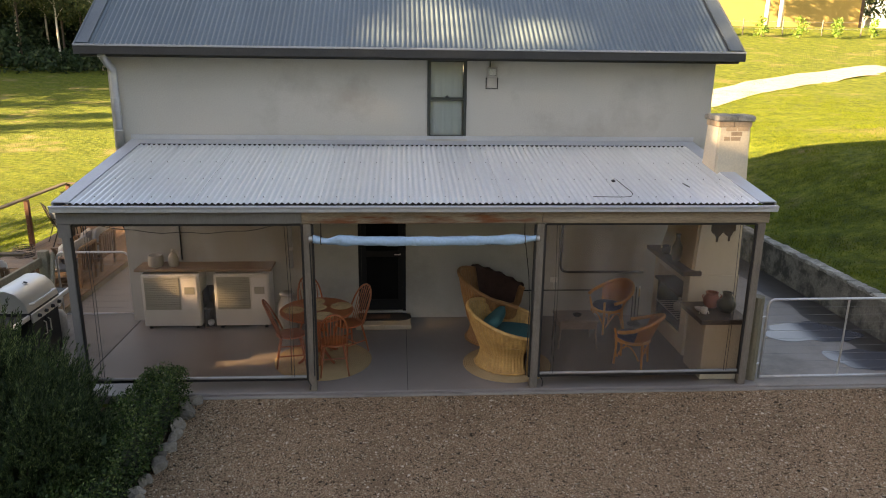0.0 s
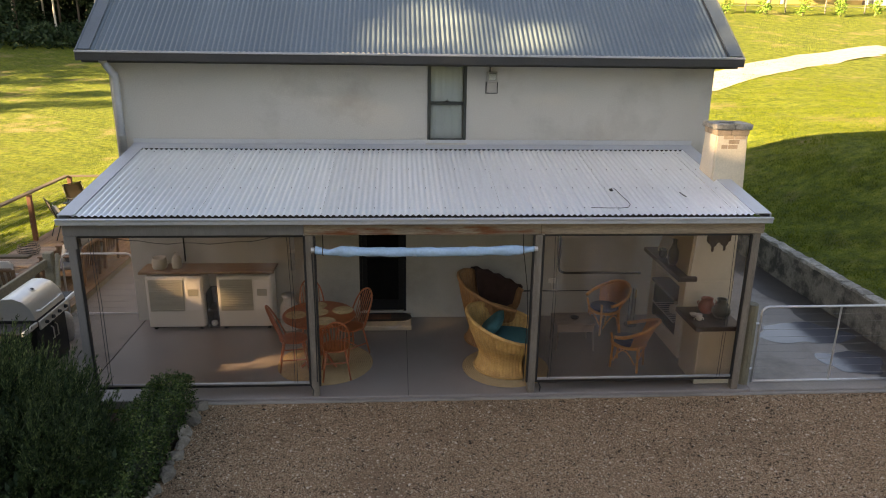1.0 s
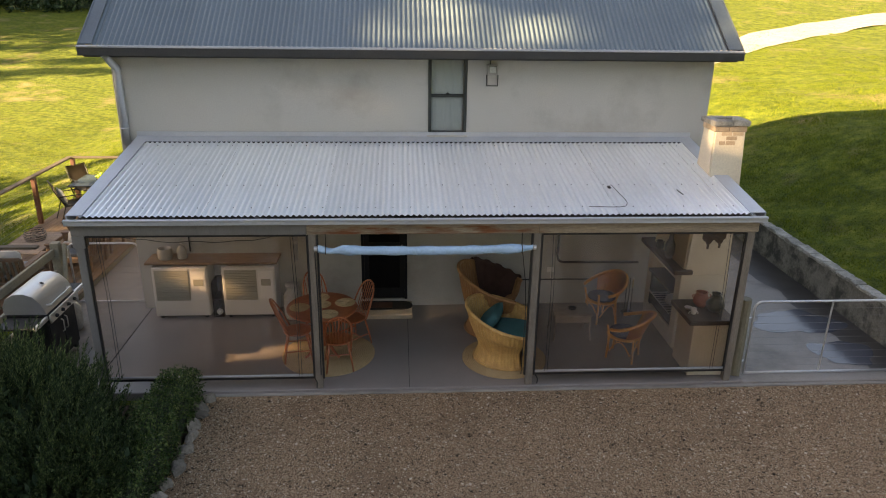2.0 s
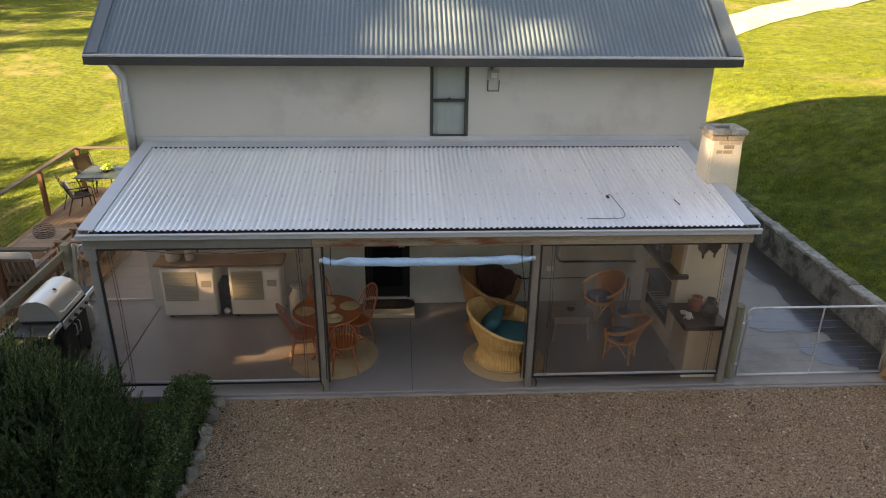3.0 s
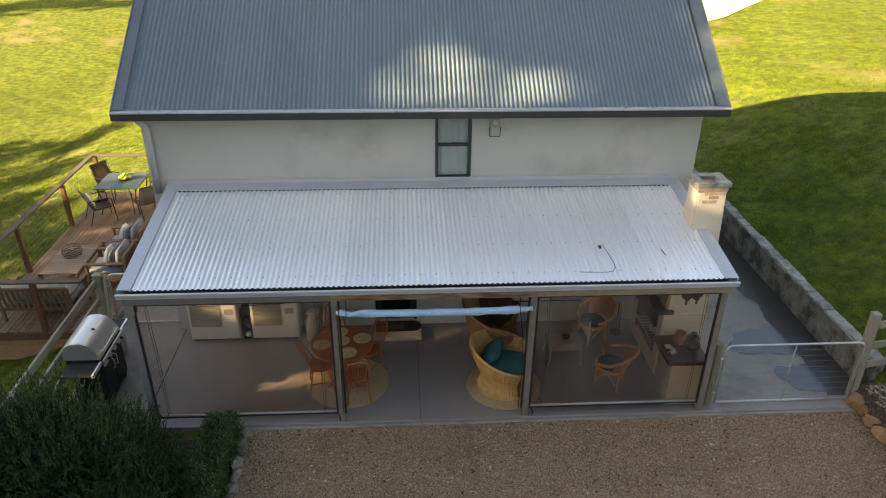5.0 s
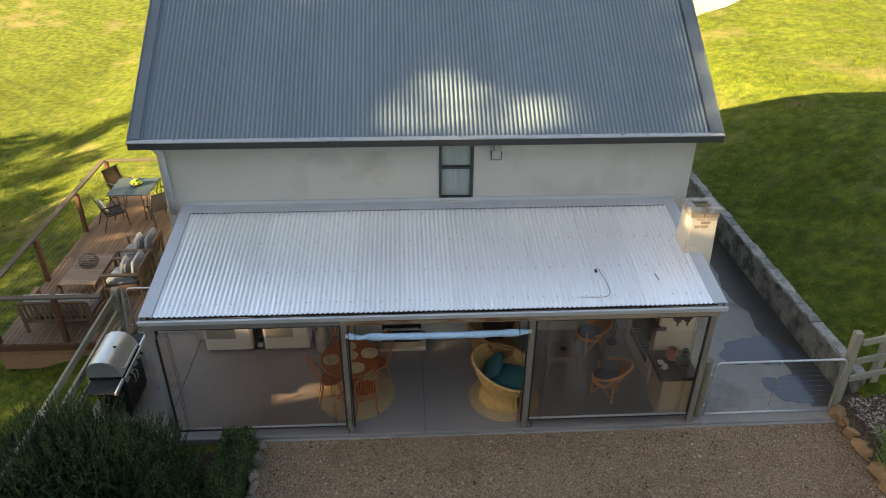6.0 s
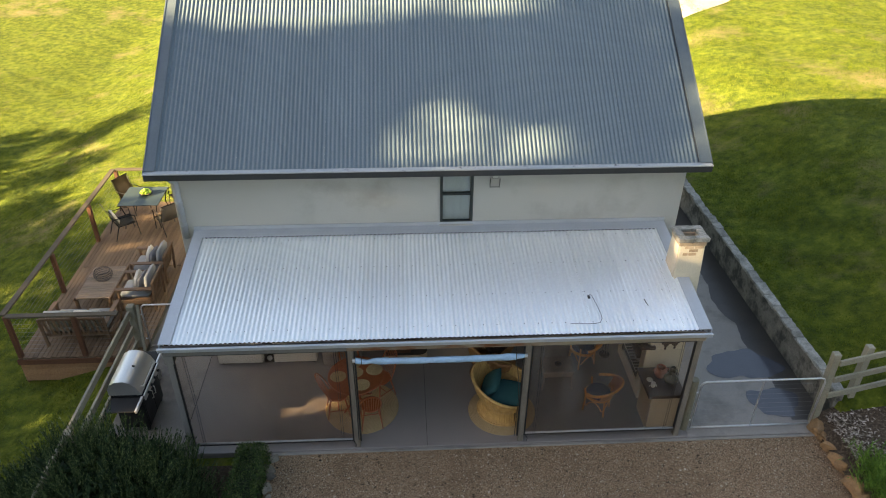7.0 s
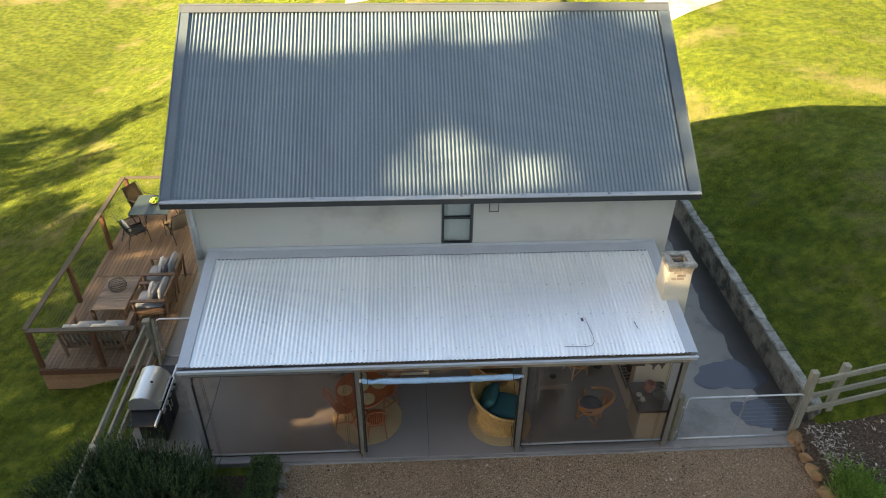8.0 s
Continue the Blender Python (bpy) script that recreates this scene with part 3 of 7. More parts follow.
for k in range(114):
    x = -4.33 + 0.0762 * (k + 0.5)
    if k % 3 == 0:
        for yy in (0.25, 0.95, 1.7, 2.45):
            z = yy * (E1.z - E0.z) / (E1.y - E0.y) - 0.006
            box(bm, x - 0.0045, x + 0.0045, yy - 0.0045, yy + 0.0045, z - 0.003, z + 0.006)
screws = part("roof_screws", bm, DARK, ver_roof)
tagged(screws, kind="stuff")
gutter("gutter_veranda", -4.475, 4.50, 9.335, 9.437, 2.455, 2.510, ZINC_TRIM, ZINC_TRIM, "pale grey square-line veranda gutter")
# rafters and battens under the sheets
for k in range(9):
    x = -4.32 + 8.64 * k / 8
    bm = bmesh.new()
    beam(bm, (x, 9.56, E0.z - 0.075 + 0.02), (x, 12.17, E1.z - 0.085), 0.045, 0.10)
    tagged(part("rafter", bm, POST_PAINT), "grey painted veranda rafter", "rafter", kind="structure")

# unseen dark panel under the rafters, added to keep the veranda dim
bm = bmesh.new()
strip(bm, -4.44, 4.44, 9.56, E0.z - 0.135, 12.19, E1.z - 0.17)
tagged(part("ceiling", bm, material("dimming_panel", (0.055, 0.045, 0.036), 0.8, 0, 0.2, 2, 30, 0.2, 0.004)), "unseen dark ceiling panel added to dim the veranda", "ceiling", kind="structure")

# posts and beams
POSTS = (-4.38, -1.455, 1.49, 4.38)
YP = 9.51
for i, x in enumerate(POSTS):
    p = thing("veranda_post", pose(x, YP, 0), "square timber veranda post with a black edge track", "post", "veranda posts")
    bm = bmesh.new()
    box(bm, -0.05, 0.05, -0.05, 0.05, 0.0, 2.285, 0.006)
    part("shaft", bm, POST_PAINT if i == 0 else POST_DARK, p)
    for sx in ((1,) if i == 0 else (-1,) if i == 3 else (-1, 1)):
        bm = bmesh.new()
        box(bm, sx * 0.065 - 0.013, sx * 0.065 + 0.013, -0.052, -0.012, 0.16, 2.27, 0.003)
        part("blind_track", bm, BLACK, p)
    if i == 0:
        bm = bmesh.new()
        box(bm, -0.075, 0.075, -0.07, 0.07, 2.12, 2.285, 0.004)
        part("post_head", bm, POST_PAINT, p)
for name, x0, x1, mat, lab in (("beam_west", -4.46, -1.52, POST_PAINT, "grey painted veranda beam"), ("beam_middle", -1.516, 1.50, WEATHERED, "weathered rust-stained timber veranda beam"), ("beam_east", 1.504, 4.46, WEATHERED, "weathered rust-stained timber veranda beam")):
    bm = bmesh.new()
    box(bm, x0, x1, 9.445, 9.535, 2.288, 2.43, 0.006)
    tagged(part(name, bm, mat), lab, "beam", kind="structure")

# clear blinds
def clear_blind(x0, x1):
    b = thing("clear_blind", pose((x0 + x1) / 2, YP - 0.03, 0.2), "lowered clear plastic veranda blind with a metal bottom bar", "blind", "clear blinds")
    hw = (x1 - x0) / 2
    bm = bmesh.new()
    nx, nz = 18, 8
    g = [[bm.verts.new((-hw + 2 * hw * i / nx, 0.006 * math.sin(i * 1.1) * math.sin(j * 0.8 + i * 0.3), 0.02 + 2.06 * j / nz)) for j in range(nz + 1)] for i in range(nx + 1)]
    for i in range(nx):
        for j in range(nz):
            bm.faces.new((g[i][j], g[i + 1][j], g[i + 1][j + 1], g[i][j + 1]))
    ob = part("clear_sheet", bm, CLEAR, b, smooth=True, outward=(0, -1, 0))
    bm = bmesh.new()
    tube(bm, [(-hw, 0, 0.01), (hw, 0, 0.01)], 0.021, 10)
    part("bottom_bar", bm, material("bar_grey", (0.30, 0.30, 0.29), 0.6, 0.2, 0.1, 6, 60, 0.05), b, smooth=True)
    bm = bmesh.new()
    box(bm, -hw, hw, -0.004, 0.004, -0.045, -0.012)
    part("hem", bm, BLACK, b)
    bm = bmesh.new()
    box(bm, -hw, hw, -0.006, 0.02, 2.055, 2.085)
    part("head_rail", bm, BLACK, b)
    for sx in (-1, 1):
        for k in (0.0, 0.035):
            bm = bmesh.new()
            xs = sx * (hw - 0.17) - k
            tube(bm, [(xs, -0.012, 2.07), (xs + 0.02, -0.014, 1.2), (xs + 0.01, -0.016, 0.0)], 0.0035, 5)
            part("cord", bm, BLACK, b)
    # tie-down strap at the end of the bar
    bm = bmesh.new()
    e = hw if x0 < 0 else -hw
    for ex in (e,):
        tube(bm, [(ex, -0.01, 0.0), (ex + 0.03, -0.03, -0.06), (ex + 0.05, -0.03, -0.10), (ex + 0.04, -0.035, -0.17)], 0.008, 6)
    part("tie_strap", bm, BLACK, b)


clear_blind(-4.30, -1.53)
clear_blind(1.565, 4.30)
# rolled blind of the middle bay
VINYL = material("blue_vinyl", (0.33, 0.54, 0.76), 0.25, 0, 0.12, 3, 30, 0.3, 0.01)
rb = thing("rolled_blind", pose(0.02, YP - 0.08, 2.10), "pale blue plastic blind rolled up and tied under the beam", "blind")
bm = bmesh.new()
n = 60
rings = []
rng = random.Random(4)
for i in range(n + 1):
    u = i / n
    x = -1.40 + 2.80 * u
    end = min(u, 1 - u)
    r = 0.046 + 0.014 * smoothstep(0.0, 0.16, end) + 0.0015 * math.sin(u * 55)
    sag = -0.035 * (4 * u * (1 - u)) ** 0.6 - 0.02 * math.exp(-((u - 0.06) / 0.03) ** 2)
    ring = []
    for k in range(14):
        a = 2 * math.pi * k / 14
        rr = r * (1 + (0.05 + 0.24 * (1 - smoothstep(0.10, 0.20, end))) * math.sin(2 * a + u * 34) + 0.05 * math.sin(5 * a - u * 60) + 0.05 * rng.uniform(-1, 1))
        ring.append(bm.verts.new((x, rr * math.cos(a) * 0.75, sag + rr * math.sin(a))))
    rings.append(ring)
for a, b in zip(rings, rings[1:]):
    for k in range(14):
        bm.faces.new((a[k], a[(k + 1) % 14], b[(k + 1) % 14], b[k]))
bm.faces.new(rings[0])
bm.faces.new(rings[-1])
part("roll", bm, VINYL, rb, smooth=True)
for sx in (-1.30, 1.26):
    bm = bmesh.new()
    tube(bm, arc((sx, 0, -0.015), 0.056, 0, 360, 16, "x")[:-1], 0.006, 6, close=True)
    tube(bm, [(sx, 0, 0.04), (sx, 0.02, 0.20)], 0.006, 6)
    part("tie", bm, BLACK, rb)
for sx in (-1.43, 1.43):
    bm = bmesh.new()
    tube(bm, [(sx - 0.02, 0, 0.0), (sx + 0.02, 0, 0.0)], 0.033, 12)
    part("end_cap", bm, GALV, rb)
bm = bmesh.new()
tube(bm, [(1.27, -0.03, -0.06), (1.33, -0.035, -0.5), (1.36, -0.02, -0.95), (1.345, -0.01, -1.9)], 0.006, 6)
part("pull_cord", bm, BLACK, rb)
bm = bmesh.new()
tube(bm, [(-1.44, -0.02, -0.05), (-1.43, -0.02, -0.9), (-1.44, -0.02, -1.85)], 0.009, 6)
part("pull_cord", bm, BLACK, rb)

# door in the front wall, with its flyscreen
d = thing("door_1", pose(DOOR[0], YW, DOOR[2]), "dark flyscreen door closed in a grey wall", "door", kind="structure")
DOORDARK = material("dark_door", (0.012, 0.014, 0.017), 0.6, 0, 0.15, 3, 40, 0.05, spec=0.2)
MESH = material("flyscreen", (0.006, 0.007, 0.008), 0.8, 0, 0.15, 3, 400, 0.3, 0.001, spec=0.1)
DW, DH = DOOR[1] - DOOR[0], DOOR[3] - DOOR[2]
for nm, x0, x1, z0, z1 in (("frame", 0, 0.05, 0, DH), ("frame", DW - 0.05, DW, 0, DH), ("frame", 0.05, DW - 0.05, DH - 0.05, DH), ("stile", 0.05, 0.13, 0.01, DH - 0.05), ("stile", DW - 0.13, DW - 0.05, 0.01, DH - 0.05), ("rail", 0.13, DW - 0.13, 0.01, 0.2), ("rail", 0.13, DW - 0.13, 0.95, 1.05), ("rail", 0.13, DW - 0.13, DH - 0.15, DH - 0.05)):
    bm = bmesh.new()
    box(bm, x0, x1, -0.012 if nm == "frame" else 0.02, 0.06, z0, z1, 0.004)
    part(nm, bm, DOORDARK, d)
bm = bmesh.new()
box(bm, 0.13, DW - 0.13, 0.035, 0.045, 0.2, DH - 0.15)
part("screen", bm, MESH, d)
bm = bmesh.new()
tube(bm, [(DW - 0.09, 0.02, 1.0), (DW - 0.09, -0.03, 1.0), (DW - 0.19, -0.03, 1.0)], 0.009, 8)
part("handle", bm, GALV, d)
slab("doorstep", -1.02, -0.12, 11.62, 12.197, 0.003, 0.085, material("pale_step", (0.36, 0.32, 0.26), 0.85, 0, 0.15, 3, 50, 0.2, 0.004), "low pale concrete doorstep under the dark door", "step", 0.012)

# ---------------------------------------------------------------- chimney and oven breast
ch = thing("chimney", pose(4.45, 10.87, 0), "cream rendered chimney with bare bricks under a stone cap", "chimney")
bm = bmesh.new()
lo = [bm.verts.new((sx * 0.255, sy * 0.265, 2.3)) for sx, sy in ((-1, -1), (1, -1), (1, 1), (-1, 1))]
hi = [bm.verts.new((sx * 0.232, sy * 0.205, 3.39)) for sx, sy in ((-1, -1), (1, -1), (1, 1), (-1, 1))]
for k in range(4):
    bm.faces.new((lo[k], lo[(k + 1) % 4], hi[(k + 1) % 4], hi[k]))
bmesh.ops.bevel(bm, geom=[e for e in bm.edges if len(e.link_faces) == 2], offset=0.022, segments=2, affect="EDGES")
part("shaft", bm, CREAM, ch)
# hollow top course and cap of worn flat stones
rng = random.Random(77)
for x0, x1, y0, y1 in ((-0.275, 0.02, -0.235, -0.115), (0.024, 0.275, -0.228, -0.115), (-0.27, 0.06, 0.115, 0.232), (0.064, 0.272, 0.115, 0.238), (-0.275, -0.135, -0.113, 0.113), (0.135, 0.272, -0.113, 0.113)):
    bm = bmesh.new()
    box(bm, x0, x1, y0, y1, 3.475, 3.555, 0.014)
    for v in bm.verts:
        v.co += Vector((rng.uniform(-1, 1), rng.uniform(-1, 1), rng.uniform(-1, 1))) * 0.007
    part("cap_stone", bm, CAPSTONE, ch)
for x0, x1, y0, y1 in ((-0.24, -0.02, -0.213, -0.115), (-0.012, 0.24, -0.213, -0.115), (-0.24, 0.24, 0.115, 0.213), (-0.24, -0.135, -0.113, 0.113), (0.135, 0.24, -0.113, 0.113)):
    bm = bmesh.new()
    box(bm, x0, x1, y0, y1, 3.392, 3.472, 0.008)
    part("top_course", bm, BRICK, ch)
bm = bmesh.new()
box(bm, -0.135, 0.135, -0.113, 0.113, 3.30, 3.394)
part("flue", bm, DARK, ch)
for x0, x1, z0, proud in ((-0.13, 0.03, 3.335, 0.212), (0.04, 0.20, 3.335, 0.212), (-0.05, 0.11, 3.27, 0.216), (-0.15, -0.06, 3.20, 0.220), (-0.05, 0.09, 3.20, 0.220)):
    bm = bmesh.new()
    box(bm, x0, x1, -proud, -proud + 0.03, z0, z0 + 0.058, 0.007)
    part("brick", bm, BRICK, ch)


# ---------------------------------------------------------------- deck beside the house
DX0, DX1, DY0, DY1, DZ = -8.52, -5.98, 12.03, 18.66, 0.12
deck = thing("deck", pose((DX0 + DX1) / 2, DY0, 0), "low timber deck of sun-warmed brown boards with a red skirting", "deck", kind="structure")
dcx = (DX0 + DX1) / 2
nb = 27
bw = (DX1 - DX0) / nb
bm = bmesh.new()
box(bm, -bw / 2 + 0.003, bw / 2 - 0.003, 0, 3.29, -0.022, 0, 0.003)
board_mesh = mesh_of(bm, "deck_board", DECK_WOOD)
for i in range(nb):
    for j in range(2):
        ob = new("deck_board", board_mesh)
        ob.parent = deck
        ob.matrix_basis = pose(DX0 - dcx + bw * (i + 0.5), j * 3.31 + (0.02 if i % 2 else 0.0), DZ - 0.001 * (i % 3))
for nm, z0, z1, off in (("fascia_board", -0.04, 0.095, -0.025), ("skirt_board", -0.20, -0.048, 0.03), ("skirt_board", -0.36, -0.207, 0.03), ("skirt_board", -0.52, -0.367, 0.03)):
    bm = bmesh.new()
    box(bm, DX0 - dcx - 0.02, DX1 - dcx, off, off + 0.024, z0, z1, 0.004)
    part(nm, bm, RED_WOOD if nm == "fascia_board" else material("skirt_wood", (0.34, 0.19, 0.10), 0.75, 0, 0.25, 3, 30, 0.3, 0.004, tint=(0.25, 0.13, 0.07), random_piece=0.1), deck)
for nm, z0, z1 in (("fascia_board", -0.04, 0.095), ("skirt_board", -0.20, -0.048), ("skirt_board", -0.36, -0.207), ("skirt_board", -0.60, -0.367)):
    bm = bmesh.new()
    box(bm, DX0 - dcx - 0.022, DX0 - dcx + 0.002, 0.06, DY1 - DY0, z0, z1, 0.004)
    part(nm, bm, RED_WOOD, deck)
bm = bmesh.new()
box(bm, DX0 - dcx + 0.05, DX1 - dcx - 0.01, 0.08, DY1 - DY0 - 0.05, -0.45, 0.09)
part("joist_frame", bm, GREY_WOOD, deck)

WIRE = material("dull_wire", (0.20, 0.20, 0.20), 0.6, 0.3, 0.1, 8, 60, 0.02)
rail = thing("deck_railing", pose(-8.47, 12.09, DZ), "timber deck railing with red-brown posts and wire infill", "railing")
RH = 1.07


def rail_run(a, b, posts):
    a, b = Vector(a), Vector(b)
    bm = bmesh.new()
    shift = Vector((-0.05, 0, 0)) if abs(a.x - b.x) < 0.01 else Vector((0, -0.03, 0))
    beam(bm, a + shift + Vector((0, 0, RH)), b + shift + Vector((0, 0, RH)), 0.125, 0.04, 0.006)
    part("handrail", bm, RAIL_WOOD, rail)
    for t in posts:
        p = a.lerp(b, t)
        bm = bmesh.new()
        box(bm, p.x - 0.045, p.x + 0.045, p.y - 0.045, p.y + 0.045, 0.0, RH - 0.02, 0.005)
        part("post", bm, RED_WOOD, rail)
    for k in range(8):
        z = 0.10 + 0.105 * k
        bm = bmesh.new()
        tube(bm, [a + Vector((0, 0, z)), b + Vector((0, 0, z))], 0.0018, 5)
        part("wire", bm, WIRE, rail)


rail_run((0, 0, 0), (0, 6.50, 0), (0.0, 0.345, 0.69, 1.0))
rail_run((0.02, 0, 0), (2.20, 0, 0), (0.585,))
rail_run((0.02, 6.50, 0), (3.5, 6.50, 0), (0.42, 0.98))

# fence of grey posts and rails between garden and lawn
sf = thing("garden_fence", pose(-6.13, 8.0, -0.1), "weathered grey post-and-rail timber fence beside the path", "fence")
for y in (-1.3, 1.05, 4.35):
    bm = bmesh.new()
    box(bm, -0.07, 0.07, y - 0.07, y + 0.07, -0.2, 1.27 if y > 4 else 1.18, 0.012)
    part("post", bm, GREY_WOOD, sf)
for z in (1.10, 0.72, 0.34):
    bm = bmesh.new()
    beam(bm, (-0.03, -2.4, z), (-0.03, 4.30, z), 0.05, 0.14, 0.006)
    part("rail", bm, GREY_WOOD, sf)
bm = bmesh.new()
beam(bm, (0.10, 4.45, 1.20), (0.30, 3.75, 0.20), 0.05, 0.12, 0.006)
part("brace", bm, GREY_WOOD, sf)


def tube_gate(name, m, width, height, label, wires=8, mid=1):
    g = thing(name, m, label, "gate", "metal gates")
    r = 0.10
    pts = [(0.0, 0, 0.03), (0.0, 0, height - r)] + [Vector((r, 0, height - r)) + Vector((-r * math.cos(a), 0, r * math.sin(a))) for a in (0.5, 1.0, 1.4)] + \
          [(width - r, 0, height)] + [Vector((width - r, 0, height - r)) + Vector((r * math.sin(a), 0, r * math.cos(a))) for a in (0.5, 1.0, 1.4)] + [(width, 0, 0.03)]
    bm = bmesh.new()
    tube(bm, pts, 0.018, 8)
    part("gate_frame", bm, GALV, g, smooth=True)
    bm = bmesh.new()
    tube(bm, [(0, 0, 0.05), (width, 0, 0.05)], 0.018, 8)
    part("bottom_rail", bm, GALV, g, smooth=True)
    for k in range(mid):
        x = width * (k + 1) / (mid + 1)
        bm = bmesh.new()
        tube(bm, [(x, 0, 0.05), (x, 0, height)], 0.013, 8)
        part("upright", bm, GALV, g)
    for k in range(wires):
        z = 0.05 + (height - 0.05) * (k + 1) / (wires + 1)
        bm = bmesh.new()
        tube(bm, [(0, 0, z), (width, 0, z)], 0.0018, 5)
        part("wire", bm, WIRE, g)
    for z in (0.25, height - 0.25):
        bm = bmesh.new()
        tube(bm, [(-0.06, 0, z), (0.0, 0, z)], 0.014, 6)
        part("hinge", bm, GALV, g)
    return g


tube_gate("metal_gate", pose(4.70, 9.62, -0.01), 2.28, 1.19, "galvanised tubular metal gate with wires, closed across the path", 9, 1)
tube_gate("metal_gate", pose(-5.96, 12.42, -0.01), 1.16, 1.13, "small galvanised tubular gate beside the deck, closed", 9, 0)
gp = thing("gate_post", pose(4.585, 9.66, 0), "weathered grey-green timber gate post", "post")
bm = bmesh.new()
tube(bm, [(0, 0, -0.05), (0.004, 0, 0.6), (0, 0.004, 1.17), (0, 0, 1.21)], 0.082, 10, r_end=0.074)
part("post", bm, material("mossy_post", (0.20, 0.175, 0.125), 0.95, 0, 0.3, 5, 40, 0.5, 0.01, tint=(0.11, 0.105, 0.065), stretch=(3, 3, 0.6)), gp)
# hanging wires of the closed gate's fence strainers
fn = thing("paddock_fence", pose(7.12, 9.72, 0), "weathered grey post-and-rail timber fence above the stone edge", "fence")
for x, y, z0, z1, lean in ((0.0, 0.0, -0.1, 1.68, -0.05), (0.62, 0.12, 0.3, 1.72, 0.0), (2.6, 0.42, 0.4, 2.0, 0.0), (5.2, 0.8, 0.6, 2.4, 0.0)):
    bm = bmesh.new()
    beam(bm, (x, y, z0), (x + lean, y, z1), 0.13, 0.13, 0.012)
    part("post", bm, GREY_WOOD, fn)
for z in (1.50, 1.10, 0.72):
    bm = bmesh.new()
    beam(bm, (0.02, -0.075, z), (2.6, 0.345, z + 0.20), 0.045, 0.13, 0.008)
    part("rail", bm, GREY_WOOD, fn)
    bm = bmesh.new()
    beam(bm, (2.61, 0.345, z + 0.20), (5.3, 0.75, z + 0.55), 0.045, 0.13, 0.008)
    part("rail", bm, GREY_WOOD, fn)

# retaining wall with broken capping stones
rw = thing("retaining_wall", pose(7.41, 9.75, 0), "low mottled concrete retaining wall with rough capping stones", "wall", kind="structure")
bm = bmesh.new()
ny = 40
for i in range(ny):
    y0, y1 = 17.5 * i / ny, 17.5 * (i + 1) / ny
    bmesh.ops.create_cube(bm, size=1, matrix=Matrix.Translation((0.075, (y0 + y1) / 2, 0.18)) @ Matrix.Diagonal((0.15, (y1 - y0), 0.86, 1)))
part("wall_face", bm, OLD_CONCRETE, rw)
rng = random.Random(11)
cap_meshes = []
for k in range(8):
    bm = bmesh.new()
    box(bm, -0.10, 0.10, -0.5, 0.5, -0.03, 0.03, 0.012)
    bmesh.ops.subdivide_edges(bm, edges=[e for e in bm.edges if abs((e.verts[0].co - e.verts[1].co).y) > 0.5], cuts=2)
    for v in bm.verts:
        v.co += Vector((rng.uniform(-0.018, 0.018), rng.uniform(-0.01, 0.01), rng.uniform(-0.010, 0.012)))
    cap_meshes.append(mesh_of(bm, "capping_stone", CAPSTONE))
y = 0.0
k = 0
while y < 17.3:
    L = rng.uniform(0.26, 0.52)
    ob = new("capping_stone", cap_meshes[k % 8])
    ob.parent = rw
    ob.matrix_basis = pose(0.085 + rng.uniform(-0.012, 0.012), y + L / 2, 0.637, 0, 0, rng.uniform(-2, 2)) @ Matrix.Diagonal((rng.uniform(0.9, 1.1), L * 0.98, rng.uniform(0.8, 1.3), 1))
    y += L
    k += 1

# damp stains lie on the path as very thin sheets of wet concrete
WET = material("wet_concrete", (0.075, 0.082, 0.10), 0.14, 0, 0.12, 1.5, 30, 0.05, 0.002)
DAMP = material("damp_concrete", (0.052, 0.046, 0.041), 0.40, 0, 0.25, 2.0, 40, 0.1, 0.003)


def blob(bm, cx, cy, rx, ry, seed, z=0, n=44, wob=0.16):
    r = random.Random(seed)
    ph = [r.uniform(0, 6.28) for _ in range(5)]
    pts = []
    for i in range(n):
        a = 2 * math.pi * i / n
        f = 1 + wob * (math.sin(2 * a + ph[0]) + 0.7 * math.sin(3 * a + ph[1]) + 0.5 * math.sin(5 * a + ph[2]) + 0.25 * math.sin(9 * a + ph[3]))
        pts.append(bm.verts.new((cx + rx * f * math.cos(a), cy + ry * f * math.sin(a), z)))
    bm.faces.new(pts)


for nm, mat, lab, cells in (("puddle", WET, "shallow wet patch on the concrete path", [(6.45, 11.32, 0.66, 0.50, 3), (6.62, 10.24, 0.42, 0.44, 8)]),):
    for c in cells:
        bm = bmesh.new()
        blob(bm, *c)
        ob = tagged(part(nm, bm, mat, outward=(0, 0, 1)), lab, "stain", kind="structure")
        ob.location.z = -0.002
# damp band that follows the foot of the retaining wall
bm = bmesh.new()
prev = None
for i in range(91):
    y = 9.75 + 12.0 * i / 90
    edge = 6.74 + 0.06 * math.sin(y * 1.3) + 0.04 * math.sin(y * 3.1 + 1) + 0.02 * math.sin(y * 7.7) + 0.012 * math.sin(y * 17.0) + 0.35 * float(smoothstep(17.0, 21.8, y)) + 0.12 * math.exp(-((y - 12.7) / 0.25) ** 2)
    row = (bm.verts.new((edge, y, 0)), bm.verts.new((7.40, y, 0)))
    if prev:
        bm.faces.new((prev[0], row[0], row[1], prev[1]))
    prev = row
ob = tagged(part("damp_stain", bm, DAMP, outward=(0, 0, 1)), "dark damp stain along the concrete path", "stain", kind="structure")
ob.location.z = -0.006

# dark earth of the two beds
slab("garden_bed", -6.06, -3.06, -8.0, 9.18, -0.4, -0.03, MULCH, "dark mulched garden bed under the shrubs", "garden bed", 0)
bm = bmesh.new()
rows = []
